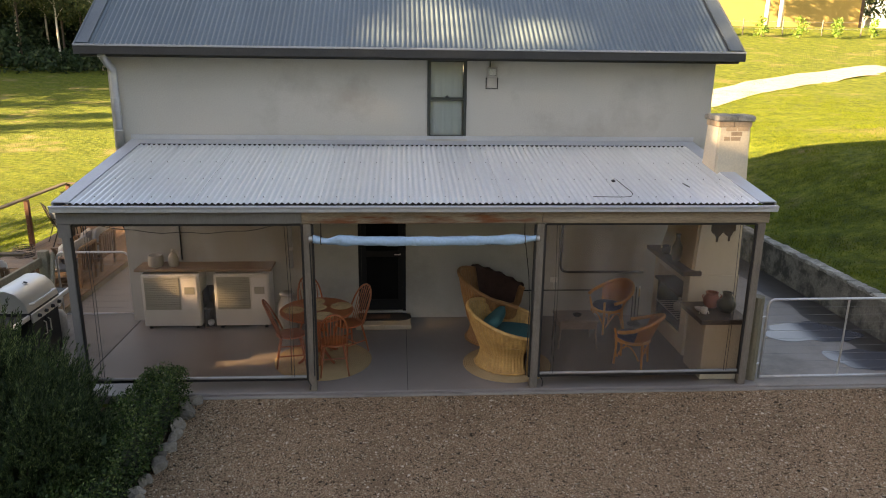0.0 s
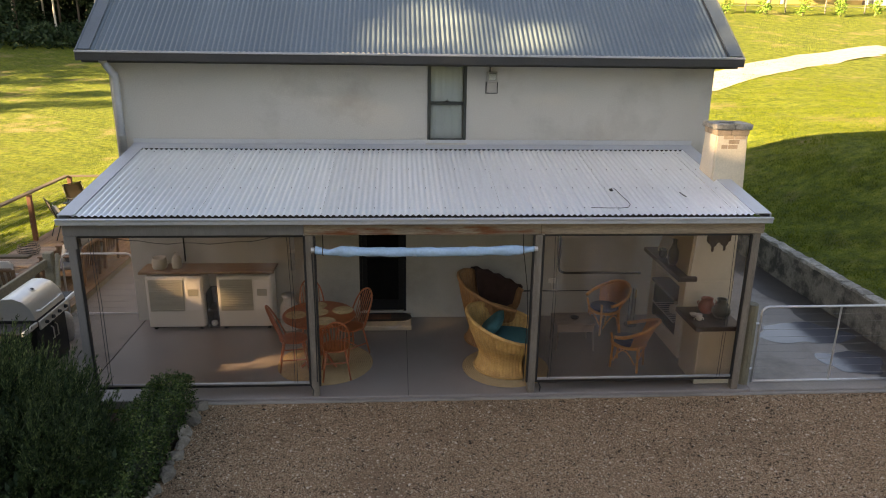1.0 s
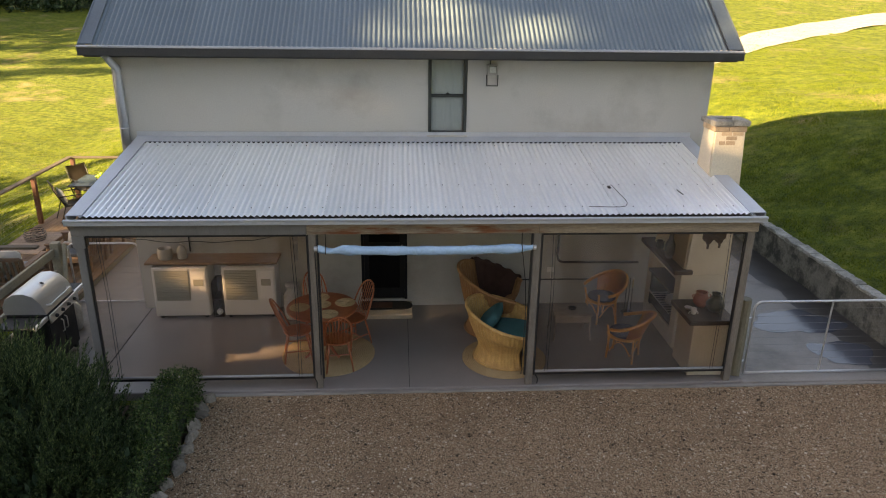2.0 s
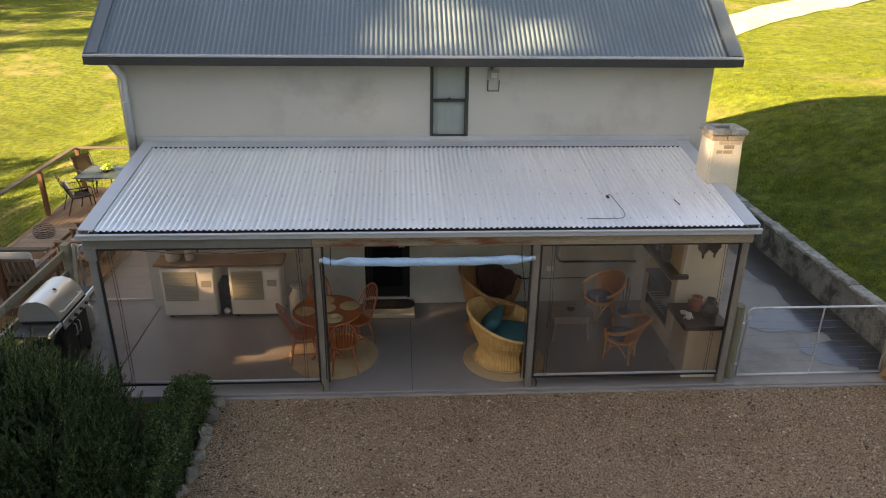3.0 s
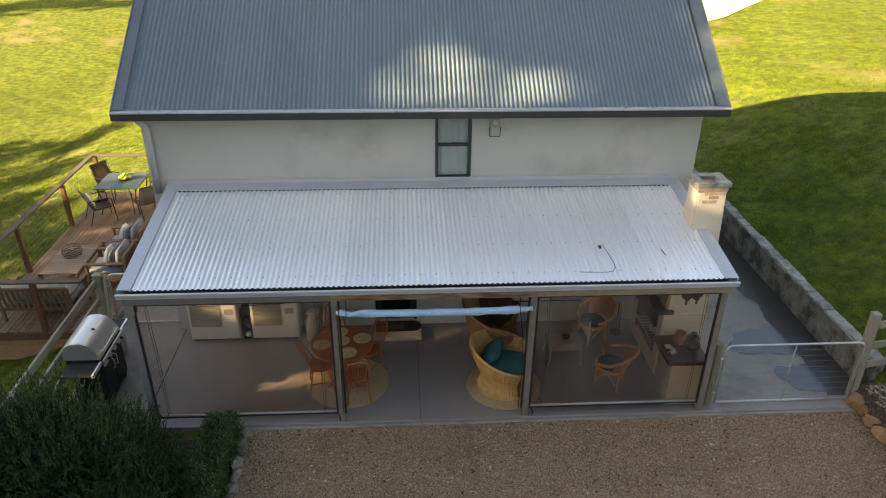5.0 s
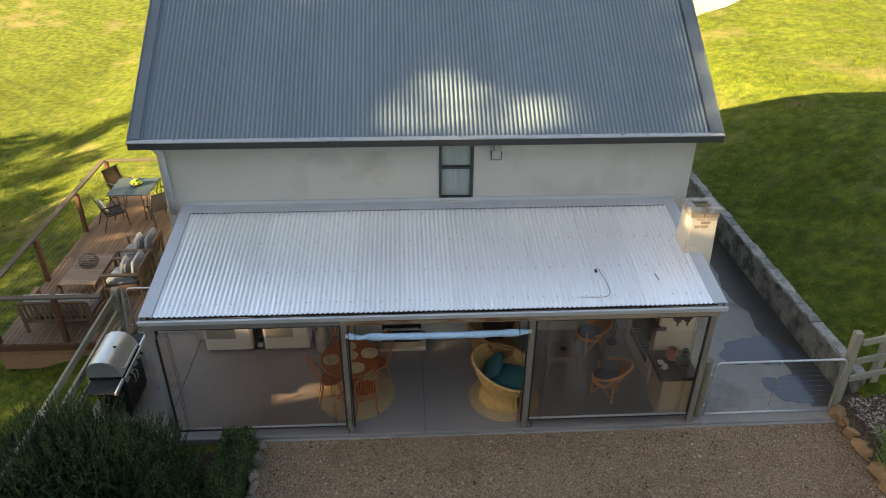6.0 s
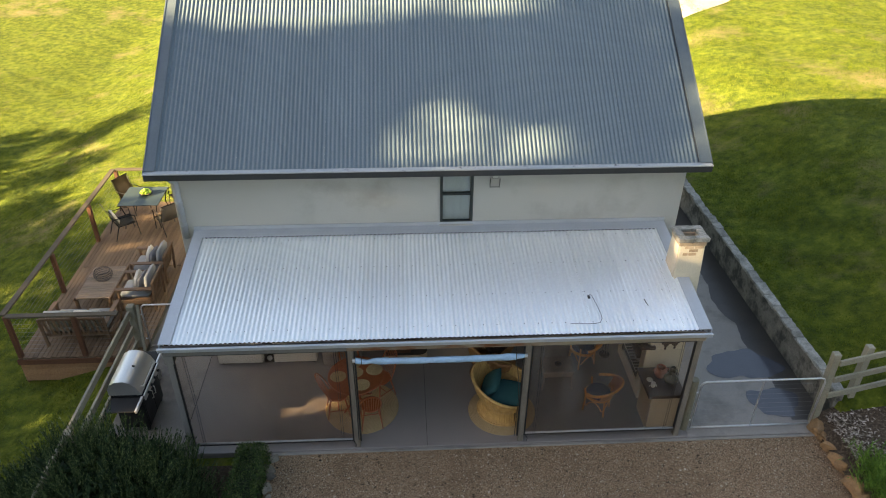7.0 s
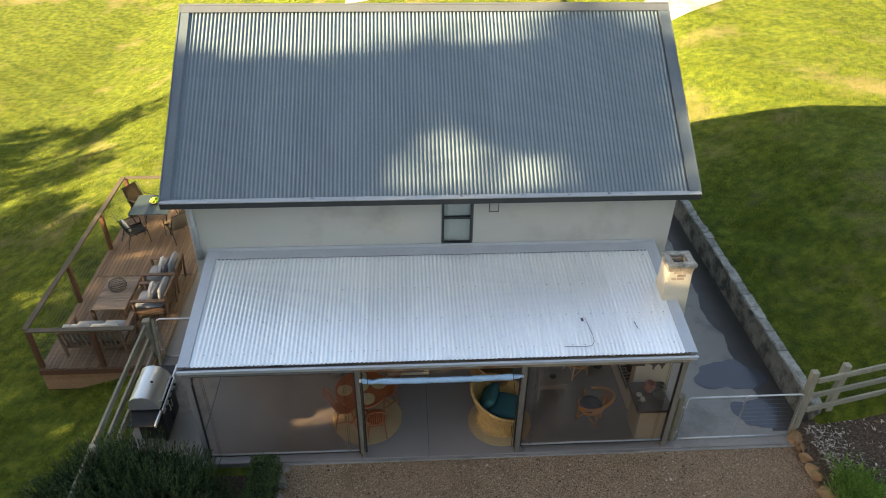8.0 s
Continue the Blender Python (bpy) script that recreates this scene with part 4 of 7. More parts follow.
for i in range(16):
    row = []
    for j in range(12):
        x = 7.03 + 6.13 * (i / 15) ** 1.4
        y = 9.72 - 5.5 * j / 11 + 0.14 * (x - 7.2)
        z = float(ground_height(np.array(max(x, 7.5)), np.array(min(y, 9.7)))) + 0.035 - 0.30 * math.exp(-(x - 7.03) * 5.5)
        row.append(bm.verts.new((x, y, z)))
    rows.append(row)
for a, b in zip(rows, rows[1:]):
    for j in range(11):
        bm.faces.new((a[j], b[j], b[j + 1], a[j + 1]))
tagged(part("mulch_bed", bm, MULCH, smooth=True, outward=(0, 0, 1)), "dark mulch bed below the paddock fence", "garden bed", kind="structure")


def stone_mesh(seed, mat):
    r = random.Random(seed)
    bm = bmesh.new()
    bmesh.ops.create_icosphere(bm, subdivisions=3, radius=1.0)
    cuts = [(Vector((r.uniform(-1, 1), r.uniform(-1, 1), r.uniform(-0.5, 1))).normalized(), r.uniform(0.50, 0.80)) for _ in range(9)]
    off = Vector((seed * 3.1, 0, 0))
    for v in bm.verts:
        v.co *= 1 + 0.6 * noise.noise(v.co * 1.1 + off) + 0.2 * noise.noise(v.co * 2.9 + off)
        for d, lim in cuts:
            over = v.co.dot(d) - lim
            if over > 0:
                v.co -= d * over * 0.85
        v.co *= 1 + 0.11 * noise.noise(v.co * 4.3 + off) + 0.07 * noise.noise(v.co * 9.1 + off)
        v.co = Vector((v.co.x, v.co.y, max(v.co.z, -0.55)))
    return mesh_of(bm, "stone", mat)


SANDSTONE = material("sandstone", (0.34, 0.20, 0.095), 0.92, 0, 0.3, 5, 40, 0.6, 0.015, tint=(0.20, 0.125, 0.07), random_piece=0.25)
PALE_ROCK = material("pale_rock", (0.22, 0.195, 0.16), 0.92, 0, 0.3, 7, 40, 0.6, 0.012, tint=(0.10, 0.085, 0.065), random_piece=0.35)
s_meshes = [stone_mesh(k, SANDSTONE) for k in range(5)]
p_meshes = [stone_mesh(k + 10, PALE_ROCK) for k in range(5)]
rng = random.Random(5)
for k in range(15):
    y = 9.46 - k * 0.23 + rng.uniform(-0.05, 0.05)
    s = rng.uniform(0.11, 0.185)
    ob = new("edge_stone", s_meshes[k % 5])
    ob.matrix_basis = pose(7.07 + 0.03 * math.sin(k * 1.7) - 0.03 * (k > 4), y, 0.02 + 0.3 * s, rng.uniform(-14, 14), rng.uniform(-14, 14), rng.uniform(-25, 25) + 180 * (k % 2)) @ Matrix.Diagonal((s * 0.95, s * 1.35, s * 1.1, 1))
    tagged(ob, "rough orange-brown sandstone rock edging the gravel", "stone", "edging stones")
for k in range(22):
    y = 9.30 - k * 0.22 + rng.uniform(-0.04, 0.04)
    s = rng.uniform(0.065, 0.125)
    ob = new("border_stone", p_meshes[k % 5])
    ob.matrix_basis = pose(-2.96 + rng.uniform(-0.04, 0.04), y, -0.04 + 0.3 * s, rng.uniform(-12, 12), 0, rng.uniform(0, 360)) @ Matrix.Diagonal((s * rng.uniform(0.7, 1.0), s * 1.3, s * rng.uniform(0.7, 1.0), 1))
    tagged(ob, "rough grey-brown stone bordering the hedge", "stone", "border stones")


# ---------------------------------------------------------------- furniture of the veranda
CHERRY = material("cherry_wood", (0.34, 0.092, 0.030), 0.38, 0, 0.2, 5, 40, 0.12, 0.003, tint=(0.18, 0.058, 0.023))
JUTE = material("jute", (0.40, 0.29, 0.155), 0.95, 0, 0.2, 6, 120, 0.6, 0.006, tint=(0.29, 0.20, 0.10))
WICKER = material("wicker", (0.56, 0.34, 0.12), 0.55, 0, 0.3, 10, 90, 0.6, 0.006, tint=(0.34, 0.18, 0.06))
CANE = material("cane", (0.66, 0.29, 0.065), 0.42, 0, 0.2, 8, 50, 0.15, 0.003, tint=(0.46, 0.18, 0.045))
TEAL = material("teal_fabric", (0.022, 0.115, 0.12), 0.9, 0, 0.12, 4, 300, 0.2, 0.002)
NAVY = material("navy_fabric", (0.018, 0.024, 0.065), 0.9, 0, 0.12, 4, 300, 0.2, 0.002)
BROWN_THROW = material("brown_throw", (0.055, 0.025, 0.018), 0.98, 0, 0.3, 9, 120, 0.6, 0.01)
STRAW = material("straw_mat", (0.48, 0.36, 0.20), 0.9, 0, 0.2, 20, 150, 0.5, 0.004)
APPLIANCE = material("white_enamel", (0.66, 0.64, 0.57), 0.35, 0, 0.06, 2, 40, 0.04)
GRILLE = material("grey_slats", (0.33, 0.32, 0.26), 0.5, 0, 0.1, 3, 40, 0.05)
SHELF = material("shelf_timber", (0.26, 0.16, 0.09), 0.6, 0, 0.25, 3, 30, 0.25, 0.004, stretch=(0.5, 5, 5))
STONEWARE = material("stoneware", (0.42, 0.38, 0.31), 0.45, 0, 0.15, 6, 60, 0.1)
DARKWOOD = material("dark_stained_wood", (0.055, 0.034, 0.026), 0.5, 0, 0.25, 4, 40, 0.2, 0.004)
IRON = material("black_iron", (0.02, 0.02, 0.02), 0.5, 0.6, 0.1, 4, 60, 0.1)


def disc_rug(x, y, r, label, rings=24):
    t = thing("round_rug", pose(x, y, 0.001), label, "rug", "round rugs")
    for k in range(rings):
        a = r * (k + 0.5) / rings
        bm = bmesh.new()
        tube(bm, arc((0, 0, 0.008), a, 0, 360, 36)[:-1], r / rings * 0.56, 6, close=True)
        for v in bm.verts:
            v.co.z = 0.001 + (v.co.z - 0.008 + r / rings * 0.56) * 0.42
        part("braid", bm, JUTE, t, smooth=True)


disc_rug(-1.42, 10.46, 0.70, "round braided jute rug under the dining table")
disc_rug(1.25, 10.25, 0.64, "round braided jute rug under the wicker armchair")


def windsor_chair(m):
    c = thing("windsor_chair", m, "cherry-stained wooden windsor chair with a hooped spindle back", "chair", "chairs round the table")
    bm = bmesh.new()
    lathe(bm, [(0.0, 0.425), (0.17, 0.425), (0.205, 0.44), (0.21, 0.455), (0.18, 0.458), (0.0, 0.448)], 24)
    for v in bm.verts:
        v.co.x *= 1.02 if v.co.y < 0 else 0.95
    part("seat", bm, CHERRY, c, smooth=True)
    for sx, sy in ((-1, -1), (1, -1), (-1, 1), (1, 1)):
        bm = bmesh.new()
        tube(bm, [(sx * 0.13, sy * 0.13, 0.43), (sx * 0.165, sy * 0.17, 0.22), (sx * 0.195, sy * 0.205, 0.0)], 0.017, 8, r_end=0.012)
        part("leg", bm, CHERRY, c, smooth=True)
    for sx in (-1, 1):
        bm = bmesh.new()
        tube(bm, [(sx * 0.175, -0.18, 0.18), (sx * 0.175, 0.18, 0.18)], 0.010, 6)
        part("stretcher", bm, CHERRY, c)
    bm = bmesh.new()
    tube(bm, [(-0.175, 0, 0.18), (0.175, 0, 0.18)], 0.010, 6)
    part("stretcher", bm, CHERRY, c)

    def back(u, v):
        return Vector((u, 0.165 + 0.20 * v, 0.45 + v * 0.52))
    hoop = []
    for i in range(25):
        a = math.pi * i / 24
        u = -0.185 * math.cos(a) * (1.0 + 0.10 * math.sin(a))
        v = math.sin(a) ** 0.62
        hoop.append(back(u, v) - Vector((0, 0.05 * (1 - math.sin(a)), 0)))
    bm = bmesh.new()
    tube(bm, hoop, 0.013, 8)
    part("hoop", bm, CHERRY, c, smooth=True)
    for k in range(7):
        u = -0.135 + 0.045 * k
        v = max(0.5, (1 - (u / 0.205) ** 2)) ** 0.45 * 0.97
        bm = bmesh.new()
        tube(bm, [(u * 0.85, 0.155, 0.45), back(u, v)], 0.0065, 6)
        part("spindle", bm, CHERRY, c)
    return c


ch = windsor_chair(pose(-1.06, 10.76, 0.016, 0, 0, -48))
copy_thing(ch, pose(-1.23, 10.06, 0.016, 0, 0, 188))
copy_thing(ch, pose(-1.86, 10.36, 0.016, 0, 0, 98))
copy_thing(ch, pose(-1.62, 11.10, 0.016, 0, 0, 20))

tb = thing("dining_table", pose(-1.50, 10.54, 0.016), "round cherry-stained wooden pedestal dining table", "table")
bm = bmesh.new()
lathe(bm, [(0.0, 0.715), (0.50, 0.715), (0.525, 0.725), (0.53, 0.74), (0.52, 0.75), (0.0, 0.75)], 40)
part("tabletop", bm, CHERRY, tb, smooth=False)
bm = bmesh.new()
lathe(bm, [(0.0, 0.10), (0.06, 0.10), (0.075, 0.2), (0.05, 0.3), (0.045, 0.5), (0.07, 0.6), (0.09, 0.715)], 16)
part("pedestal", bm, CHERRY, tb, smooth=True)
for k in range(4):
    a = math.pi / 4 + k * math.pi / 2
    d = Vector((math.cos(a), math.sin(a), 0))
    bm = bmesh.new()
    tube(bm, [d * 0.04 + Vector((0, 0, 0.20)), d * 0.16 + Vector((0, 0, 0.14)), d * 0.30 + Vector((0, 0, 0.035)), d * 0.36 + Vector((0, 0, 0.02))], 0.026, 8, r_end=0.018)
    part("foot", bm, CHERRY, tb, smooth=True)
for x, y, r in ((-1.83, 10.50, 0.15), (-1.38, 10.26, 0.15), (-1.55, 10.86, 0.14), (-1.16, 10.66, 0.155), (-1.50, 10.60, 0.135)):
    pm = thing("placemat", pose(x, y, 0.767), "round woven straw placemat on the dining table", "placemat", "placemats")
    for k in range(9):
        bm = bmesh.new()
        tube(bm, arc((0, 0, 0.005), r * (k + 0.5) / 9, 0, 360, 24)[:-1], r / 9 * 0.55, 5, close=True)
        for v in bm.verts:
            v.co.z = (v.co.z - 0.005 + r / 9 * 0.55) * 0.5
        part("coil", bm, STRAW, pm)


def tub_chair(m, label, rad, base_r, high, low, depth, mats, name="wicker_armchair", cushion=TEAL, throw=False, open_legs=False):
    """A round woven armchair that faces +x in its own axes: flared base, woven shell, rolled rim."""
    c = thing(name, m, label, "armchair", "wicker armchairs")

    def rim(a):
        # a: angle from the back (-x), degrees 0..180 each side
        f = (1 + math.cos(a)) / 2
        return low + (high - low) * f ** 1.3
    n = 84
    span = radians(128)
    cols = []
    for i in range(n + 1):
        a = -span + 2 * span * i / n
        d = Vector((-math.cos(a), -math.sin(a) * 0.92, 0))
        h = rim(a)
        rib = 0.006 * (1 if i % 2 else -1)
        prof = [(base_r + 0.02, 0.0), (base_r - 0.015, 0.05), (base_r - 0.05, 0.16), (base_r - 0.055, 0.24), (base_r + 0.0, 0.38), (rad - 0.04, h * 0.72), (rad, h * 0.93), (rad + 0.015, h)]
        cols.append([d * (r + rib) + Vector((0, 0, z)) for r, z in prof])
    lo_z = 2 if open_legs else 0
    bm = bmesh.new()
    outer = [[bm.verts.new(p) for p in col] for col in cols]
    inner = [[bm.verts.new(p - Vector((p.x, p.y, 0)).normalized() * 0.028) for p in col] for col in cols]
    for g in (outer, inner):
        for a, b in zip(g, g[1:]):
            for j in range(len(a) - 1):
                bm.faces.new((a[j], b[j], b[j + 1], a[j + 1]))
    for col_o, col_i in ((outer[0], inner[0]), (outer[-1], inner[-1])):
        for j in range(len(col_o) - 1):
            bm.faces.new((col_o[j], col_i[j], col_i[j + 1], col_o[j + 1]))
    part("woven_shell", bm, mats, c)
    bm = bmesh.new()
    tube(bm, [cols[i][-1] + Vector((0, 0, 0.012)) for i in range(0, n + 1, 2)], 0.030, 8)
    part("rim", bm, mats, c, smooth=True)
    bm = bmesh.new()
    tube(bm, [cols[i][0] + Vector((0, 0, 0.016)) for i in range(0, n + 1, 2)], 0.016, 6)
    part("foot_band", bm, mats, c, smooth=True)
    bm = bmesh.new()
    tube(bm, [cols[i][3] for i in range(0, n + 1, 2)], 0.012, 6)
    part("waist_band", bm, mats, c, smooth=True)
    # front apron and seat base
    a = cols[0][4]
    bm = bmesh.new()
    n2 = 30
    lo, hi = [], []
    for i in range(n2 + 1):
        t = i / n2
        y = a.y + (-2 * a.y) * t
        x = a.x + 0.10 * math.sin(math.pi * t) + (0.006 if i % 2 else 0)
        lo.append(bm.verts.new((x, y, 0.01)))
        hi.append(bm.verts.new((x, y, 0.36)))
    for i in range(n2):
        bm.faces.new((lo[i], lo[i + 1], hi[i + 1], hi[i]))
    part("front_apron", bm, mats, c)
    bm = bmesh.new()
    lathe(bm, [(0.0, 0.33), (base_r - 0.05, 0.33), (base_r - 0.05, 0.355), (0.0, 0.355)], 28)
    part("seat", bm, mats, c)

    def pillow(w, d, h, mm, nm, mat):
        bm = bmesh.new()
        nn = 10
        top, bot = [], []
        for i in range(nn + 1):
            ra, rb = [], []
            for j in range(nn + 1):
                u, v = 2 * i / nn - 1, 2 * j / nn - 1
                su, sv = u * (1 - 0.10 * v * v), v * (1 - 0.10 * u * u)
                zz = h * (max(0, (1 - u ** 4)) * max(0, (1 - v ** 4))) ** 0.45
                ra.append(bm.verts.new(mm @ Vector((su * w, sv * d, zz))))
                rb.append(bm.verts.new(mm @ Vector((su * w, sv * d, -zz))))
            top.append(ra)
            bot.append(rb)
        for g in (top, bot):
            for i in range(nn):
                for j in range(nn):
                    bm.faces.new((g[i][j], g[i + 1][j], g[i + 1][j + 1], g[i][j + 1]))
        bmesh.ops.remove_doubles(bm, verts=bm.verts, dist=0.001)
        part(nm, bm, mat, c, smooth=True)
    if cushion:
        pillow(0.33, 0.34, 0.085, pose(0.06, 0, 0.455), "seat_cushion", cushion)
        if not open_legs:
            pillow(0.22, 0.33, 0.085, pose(-0.25, 0.02, 0.605, 0, -46, 0), "back_cushion", cushion)
    if throw:
        bm = bmesh.new()
        nn = 22
        g = []
        for i in range(nn + 1):
            a = radians(-122 + 82 * i / nn)
            d = Vector((-math.cos(a), -math.sin(a) * 0.92, 0))
            h = rim(a)
            col = []
            for j, (rr, zz) in enumerate(((rad + 0.075, h - 0.02), (rad + 0.075, h + 0.035), (rad + 0.02, h + 0.085), (rad - 0.075, h + 0.03), (rad - 0.16, h * 0.72), (rad - 0.25, 0.52), (rad - 0.46, 0.46))):
                w = 0.012 * math.sin(i * 1.3 + j)
                col.append(bm.verts.new(d * (rr + w) + Vector((0, 0, zz + w))))
            g.append(col)
        for a, b in zip(g, g[1:]):
            for j in range(len(a) - 1):
                bm.faces.new((a[j], b[j], b[j + 1], a[j + 1]))
        part("throw", bm, BROWN_THROW, c, "dark brown woollen throw", smooth=True)
    return c


tub_chair(pose(1.27, 10.27, 0.016, 0, 0, -16), "honey-coloured wicker tub armchair with teal cushions on a jute rug", 0.60, 0.47, 0.85, 0.51, 0.5, WICKER)
tub_chair(pose(1.22, 11.25, 0.0, 0, 0, -16), "high-backed wicker armchair under a dark brown throw", 0.60, 0.47, 1.07, 0.64, 0.5, material("aged_wicker", (0.33, 0.165, 0.065), 0.6, 0, 0.3, 10, 90, 0.6, 0.006, tint=(0.20, 0.09, 0.035)), cushion=None, throw=True)


def cane_chair(m, label):
    """A low bent-cane chair that faces -x, with a woven back, open arms and four legs."""
    c = thing("cane_chair", m, label, "chair", "cane chairs")
    n = 30
    rim, seat = [], []
    for i in range(n + 1):
        a = radians(-118 + 236 * i / n)
        f = (1 + math.cos(a)) / 2
        rim.append(Vector((0.34 * math.cos(a) + 0.02 + 0.05 * f, 0.35 * math.sin(a), 0.53 + 0.26 * f ** 1.9)))
        seat.append(Vector((0.25 * math.cos(a), 0.25 * math.sin(a), 0.38)))
    bm = bmesh.new()
    tube(bm, rim, 0.027, 8)
    part("back_rail", bm, CANE, c, smooth=True)
    bm = bmesh.new()
    g = []
    for i in range(6, n - 5):
        s, r = seat[i], rim[i]
        k = 0.004 * (1 if i % 2 else -1)
        g.append([bm.verts.new(s.lerp(r, t) * (1 + k)) for t in (0.12, 0.4, 0.7, 1.0)])
    for a, b in zip(g, g[1:]):
        for j in range(3):
            bm.faces.new((a[j], b[j], b[j + 1], a[j + 1]))
    bmesh.ops.solidify(bm, geom=bm.faces[:], thickness=0.012)
    part("woven_back", bm, CANE, c)
    bm = bmesh.new()
    lathe(bm, [(0.0, 0.36), (0.25, 0.36), (0.265, 0.375), (0.25, 0.39), (0.0, 0.385)], 24)
    part("seat", bm, CANE, c, smooth=True)
    bm = bmesh.new()
    lathe(bm, [(0.0, 0.39), (0.20, 0.39), (0.235, 0.415), (0.22, 0.445), (0.12, 0.46), (0.0, 0.462)], 24)
    part("cushion", bm, NAVY, c, "navy blue seat cushion", smooth=True)
    for a0 in (40, -40, 140, -140):
        a = radians(a0)
        p = Vector((0.24 * math.cos(a), 0.24 * math.sin(a), 0))
        bm = bmesh.new()
        tube(bm, [p * 1.10, p + Vector((0, 0, 0.37)), p * 1.18 + Vector((0, 0, 0.55))], 0.017, 8)
        part("leg", bm, CANE, c, smooth=True)
    for s in (0, 90, 180, 270):
        bm = bmesh.new()
        pts = []
        for i in range(9):
            t = i / 8
            a = radians(s - 42 + 84 * t)
            pts.append(Vector((0.235 * math.cos(a), 0.235 * math.sin(a), 0.12 + 0.22 * math.sin(math.pi * t))))
        tube(bm, pts, 0.010, 6)
        part("arched_brace", bm, CANE, c, smooth=True)
    return c


cc = cane_chair(pose(3.08, 10.24, 0, 0, 0, -34), "bent-cane chair with a navy cushion on the concrete floor")
tagged(copy_thing(cc, pose(3.08, 11.55, 0, 0, 0, 24)), "bent-cane chair with a navy cushion by the back wall")

# low wicker table
lt = thing("side_table", pose(2.42, 11.00, 0), "low pale grey cane side table with splayed legs", "table")
DKCANE = material("grey_cane", (0.22, 0.18, 0.155), 0.6, 0, 0.25, 8, 60, 0.3, 0.004)
bm = bmesh.new()
box(bm, -0.31, 0.31, -0.24, 0.24, 0.42, 0.455, 0.012)
part("tabletop", bm, DKCANE, lt)
bm = bmesh.new()
for a, b in (((-0.28, -0.21), (0.28, -0.21)), ((0.28, -0.21), (0.28, 0.21)), ((0.28, 0.21), (-0.28, 0.21)), ((-0.28, 0.21), (-0.28, -0.21))):
    beam(bm, (*a, 0.36), (*b, 0.36), 0.015, 0.10)
part("apron", bm, DKCANE, lt)
for sx in (-1, 1):
    for sy in (-1, 1):
        bm = bmesh.new()
        tube(bm, [(sx * 0.27, sy * 0.20, 0.42), (sx * 0.275, sy * 0.205, 0.2), (sx * 0.30, sy * 0.23, 0.0)], 0.015, 8)
        part("leg", bm, DKCANE, lt)
bt = thing("ashtray", pose(2.44, 10.98, 0.456), "small dark bowl on the side table", "bowl")
bm = bmesh.new()
lathe(bm, [(0.0, 0.0), (0.05, 0.0), (0.07, 0.03), (0.062, 0.03), (0.045, 0.01), (0.0, 0.01)], 20)
part("bowl", bm, IRON, bt, smooth=True)


# two white appliances under a timber shelf
def appliance(x0, x1):
    w = x1 - x0
    a = thing("white_cabinet", pose((x0 + x1) / 2, 11.98, 0), "white enamelled cabinet with a slatted panel under a timber shelf", "cabinet", "white cabinets")
    bm = bmesh.new()
    box(bm, -w / 2, w / 2, -0.20, 0.20, 0.05, 0.93, 0.012)
    part("body", bm, APPLIANCE, a)
    bm = bmesh.new()
    box(bm, -w / 2 + 0.005, w / 2 - 0.005, -0.235, -0.205, 0.06, 0.925, 0.012)
    dr = part("door", bm, APPLIANCE, a)
    fx0, fx1 = -w / 2 + 0.05, w / 2 - 0.30
    bm = bmesh.new()
    box(bm, fx0, fx1, -0.240, -0.2345, 0.34, 0.88, 0.002)
    part("grille_backing", bm, GRILLE, dr)
    for k in range(17):
        z = 0.36 + 0.03 * k
        bm = bmesh.new()
        box(bm, fx0 + 0.01, fx1 - 0.01, -0.252, -0.240, z, z + 0.016, 0.003)
        part("slat", bm, GRILLE, dr)
    bm = bmesh.new()
    box(bm, w / 2 - 0.27, w / 2 - 0.03, -0.242, -0.2345, 0.36, 0.87, 0.004)
    part("control_panel", bm, WHITE_PAINT, dr)
    bm = bmesh.new()
    box(bm, w / 2 - 0.23, w / 2 - 0.07, -0.249, -0.242, 0.60, 0.72, 0.004)
    part("label_plate", bm, GRILLE, dr)
    for sx in (-1, 1):
        bm = bmesh.new()
        box(bm, sx * (w / 2 - 0.08) - 0.025, sx * (w / 2 - 0.08) + 0.025, -0.18, 0.18, 0.0, 0.05)
        part("foot", bm, BLACK, a)


appliance(-4.40, -3.50)
appliance(-3.27, -2.40)
sh = thing("wall_shelf", pose(-3.37, 11.99, 0.97), "long plain timber shelf along the veranda wall", "shelf")
bm = bmesh.new()
box(bm, -1.12, 1.02, -0.24, 0.205, 0.0, 0.042, 0.005)
part("board", bm, SHELF, sh)
for x in (-1.0, 0.0, 0.95):
    bm = bmesh.new()
    beam(bm, (x, 0.20, -0.002), (x, -0.14, -0.002), 0.02, 0.003) if x == 0 else box(bm, x - 0.01, x + 0.01, -0.15, 0.20, -0.03, 0.0)
    part("bracket", bm, IRON, sh)
gb = thing("storage_crate", pose(-3.385, 11.99, 0), "small dark open crate standing between the cabinets", "crate")
for nm, b in (("side", (-0.09, -0.075, -0.17, 0.17, 0.0, 0.62)), ("side", (0.075, 0.09, -0.17, 0.17, 0.0, 0.62)), ("base", (-0.075, 0.075, -0.17, 0.17, 0.0, 0.02)), ("shelf", (-0.075, 0.075, -0.17, 0.17, 0.31, 0.33)), ("back", (-0.075, 0.075, 0.155, 0.17, 0.02, 0.62))):
    bm = bmesh.new()
    box(bm, *b)
    part(nm, bm, DARKWOOD, gb)
bl = thing("white_ball", pose(-3.385, 11.88, 0.021), "small white round jar in the crate", "jar")
bm = bmesh.new()
lathe(bm, [(0.0, 0.0), (0.03, 0.0), (0.055, 0.035), (0.05, 0.075), (0.03, 0.09), (0.0, 0.09)], 16)
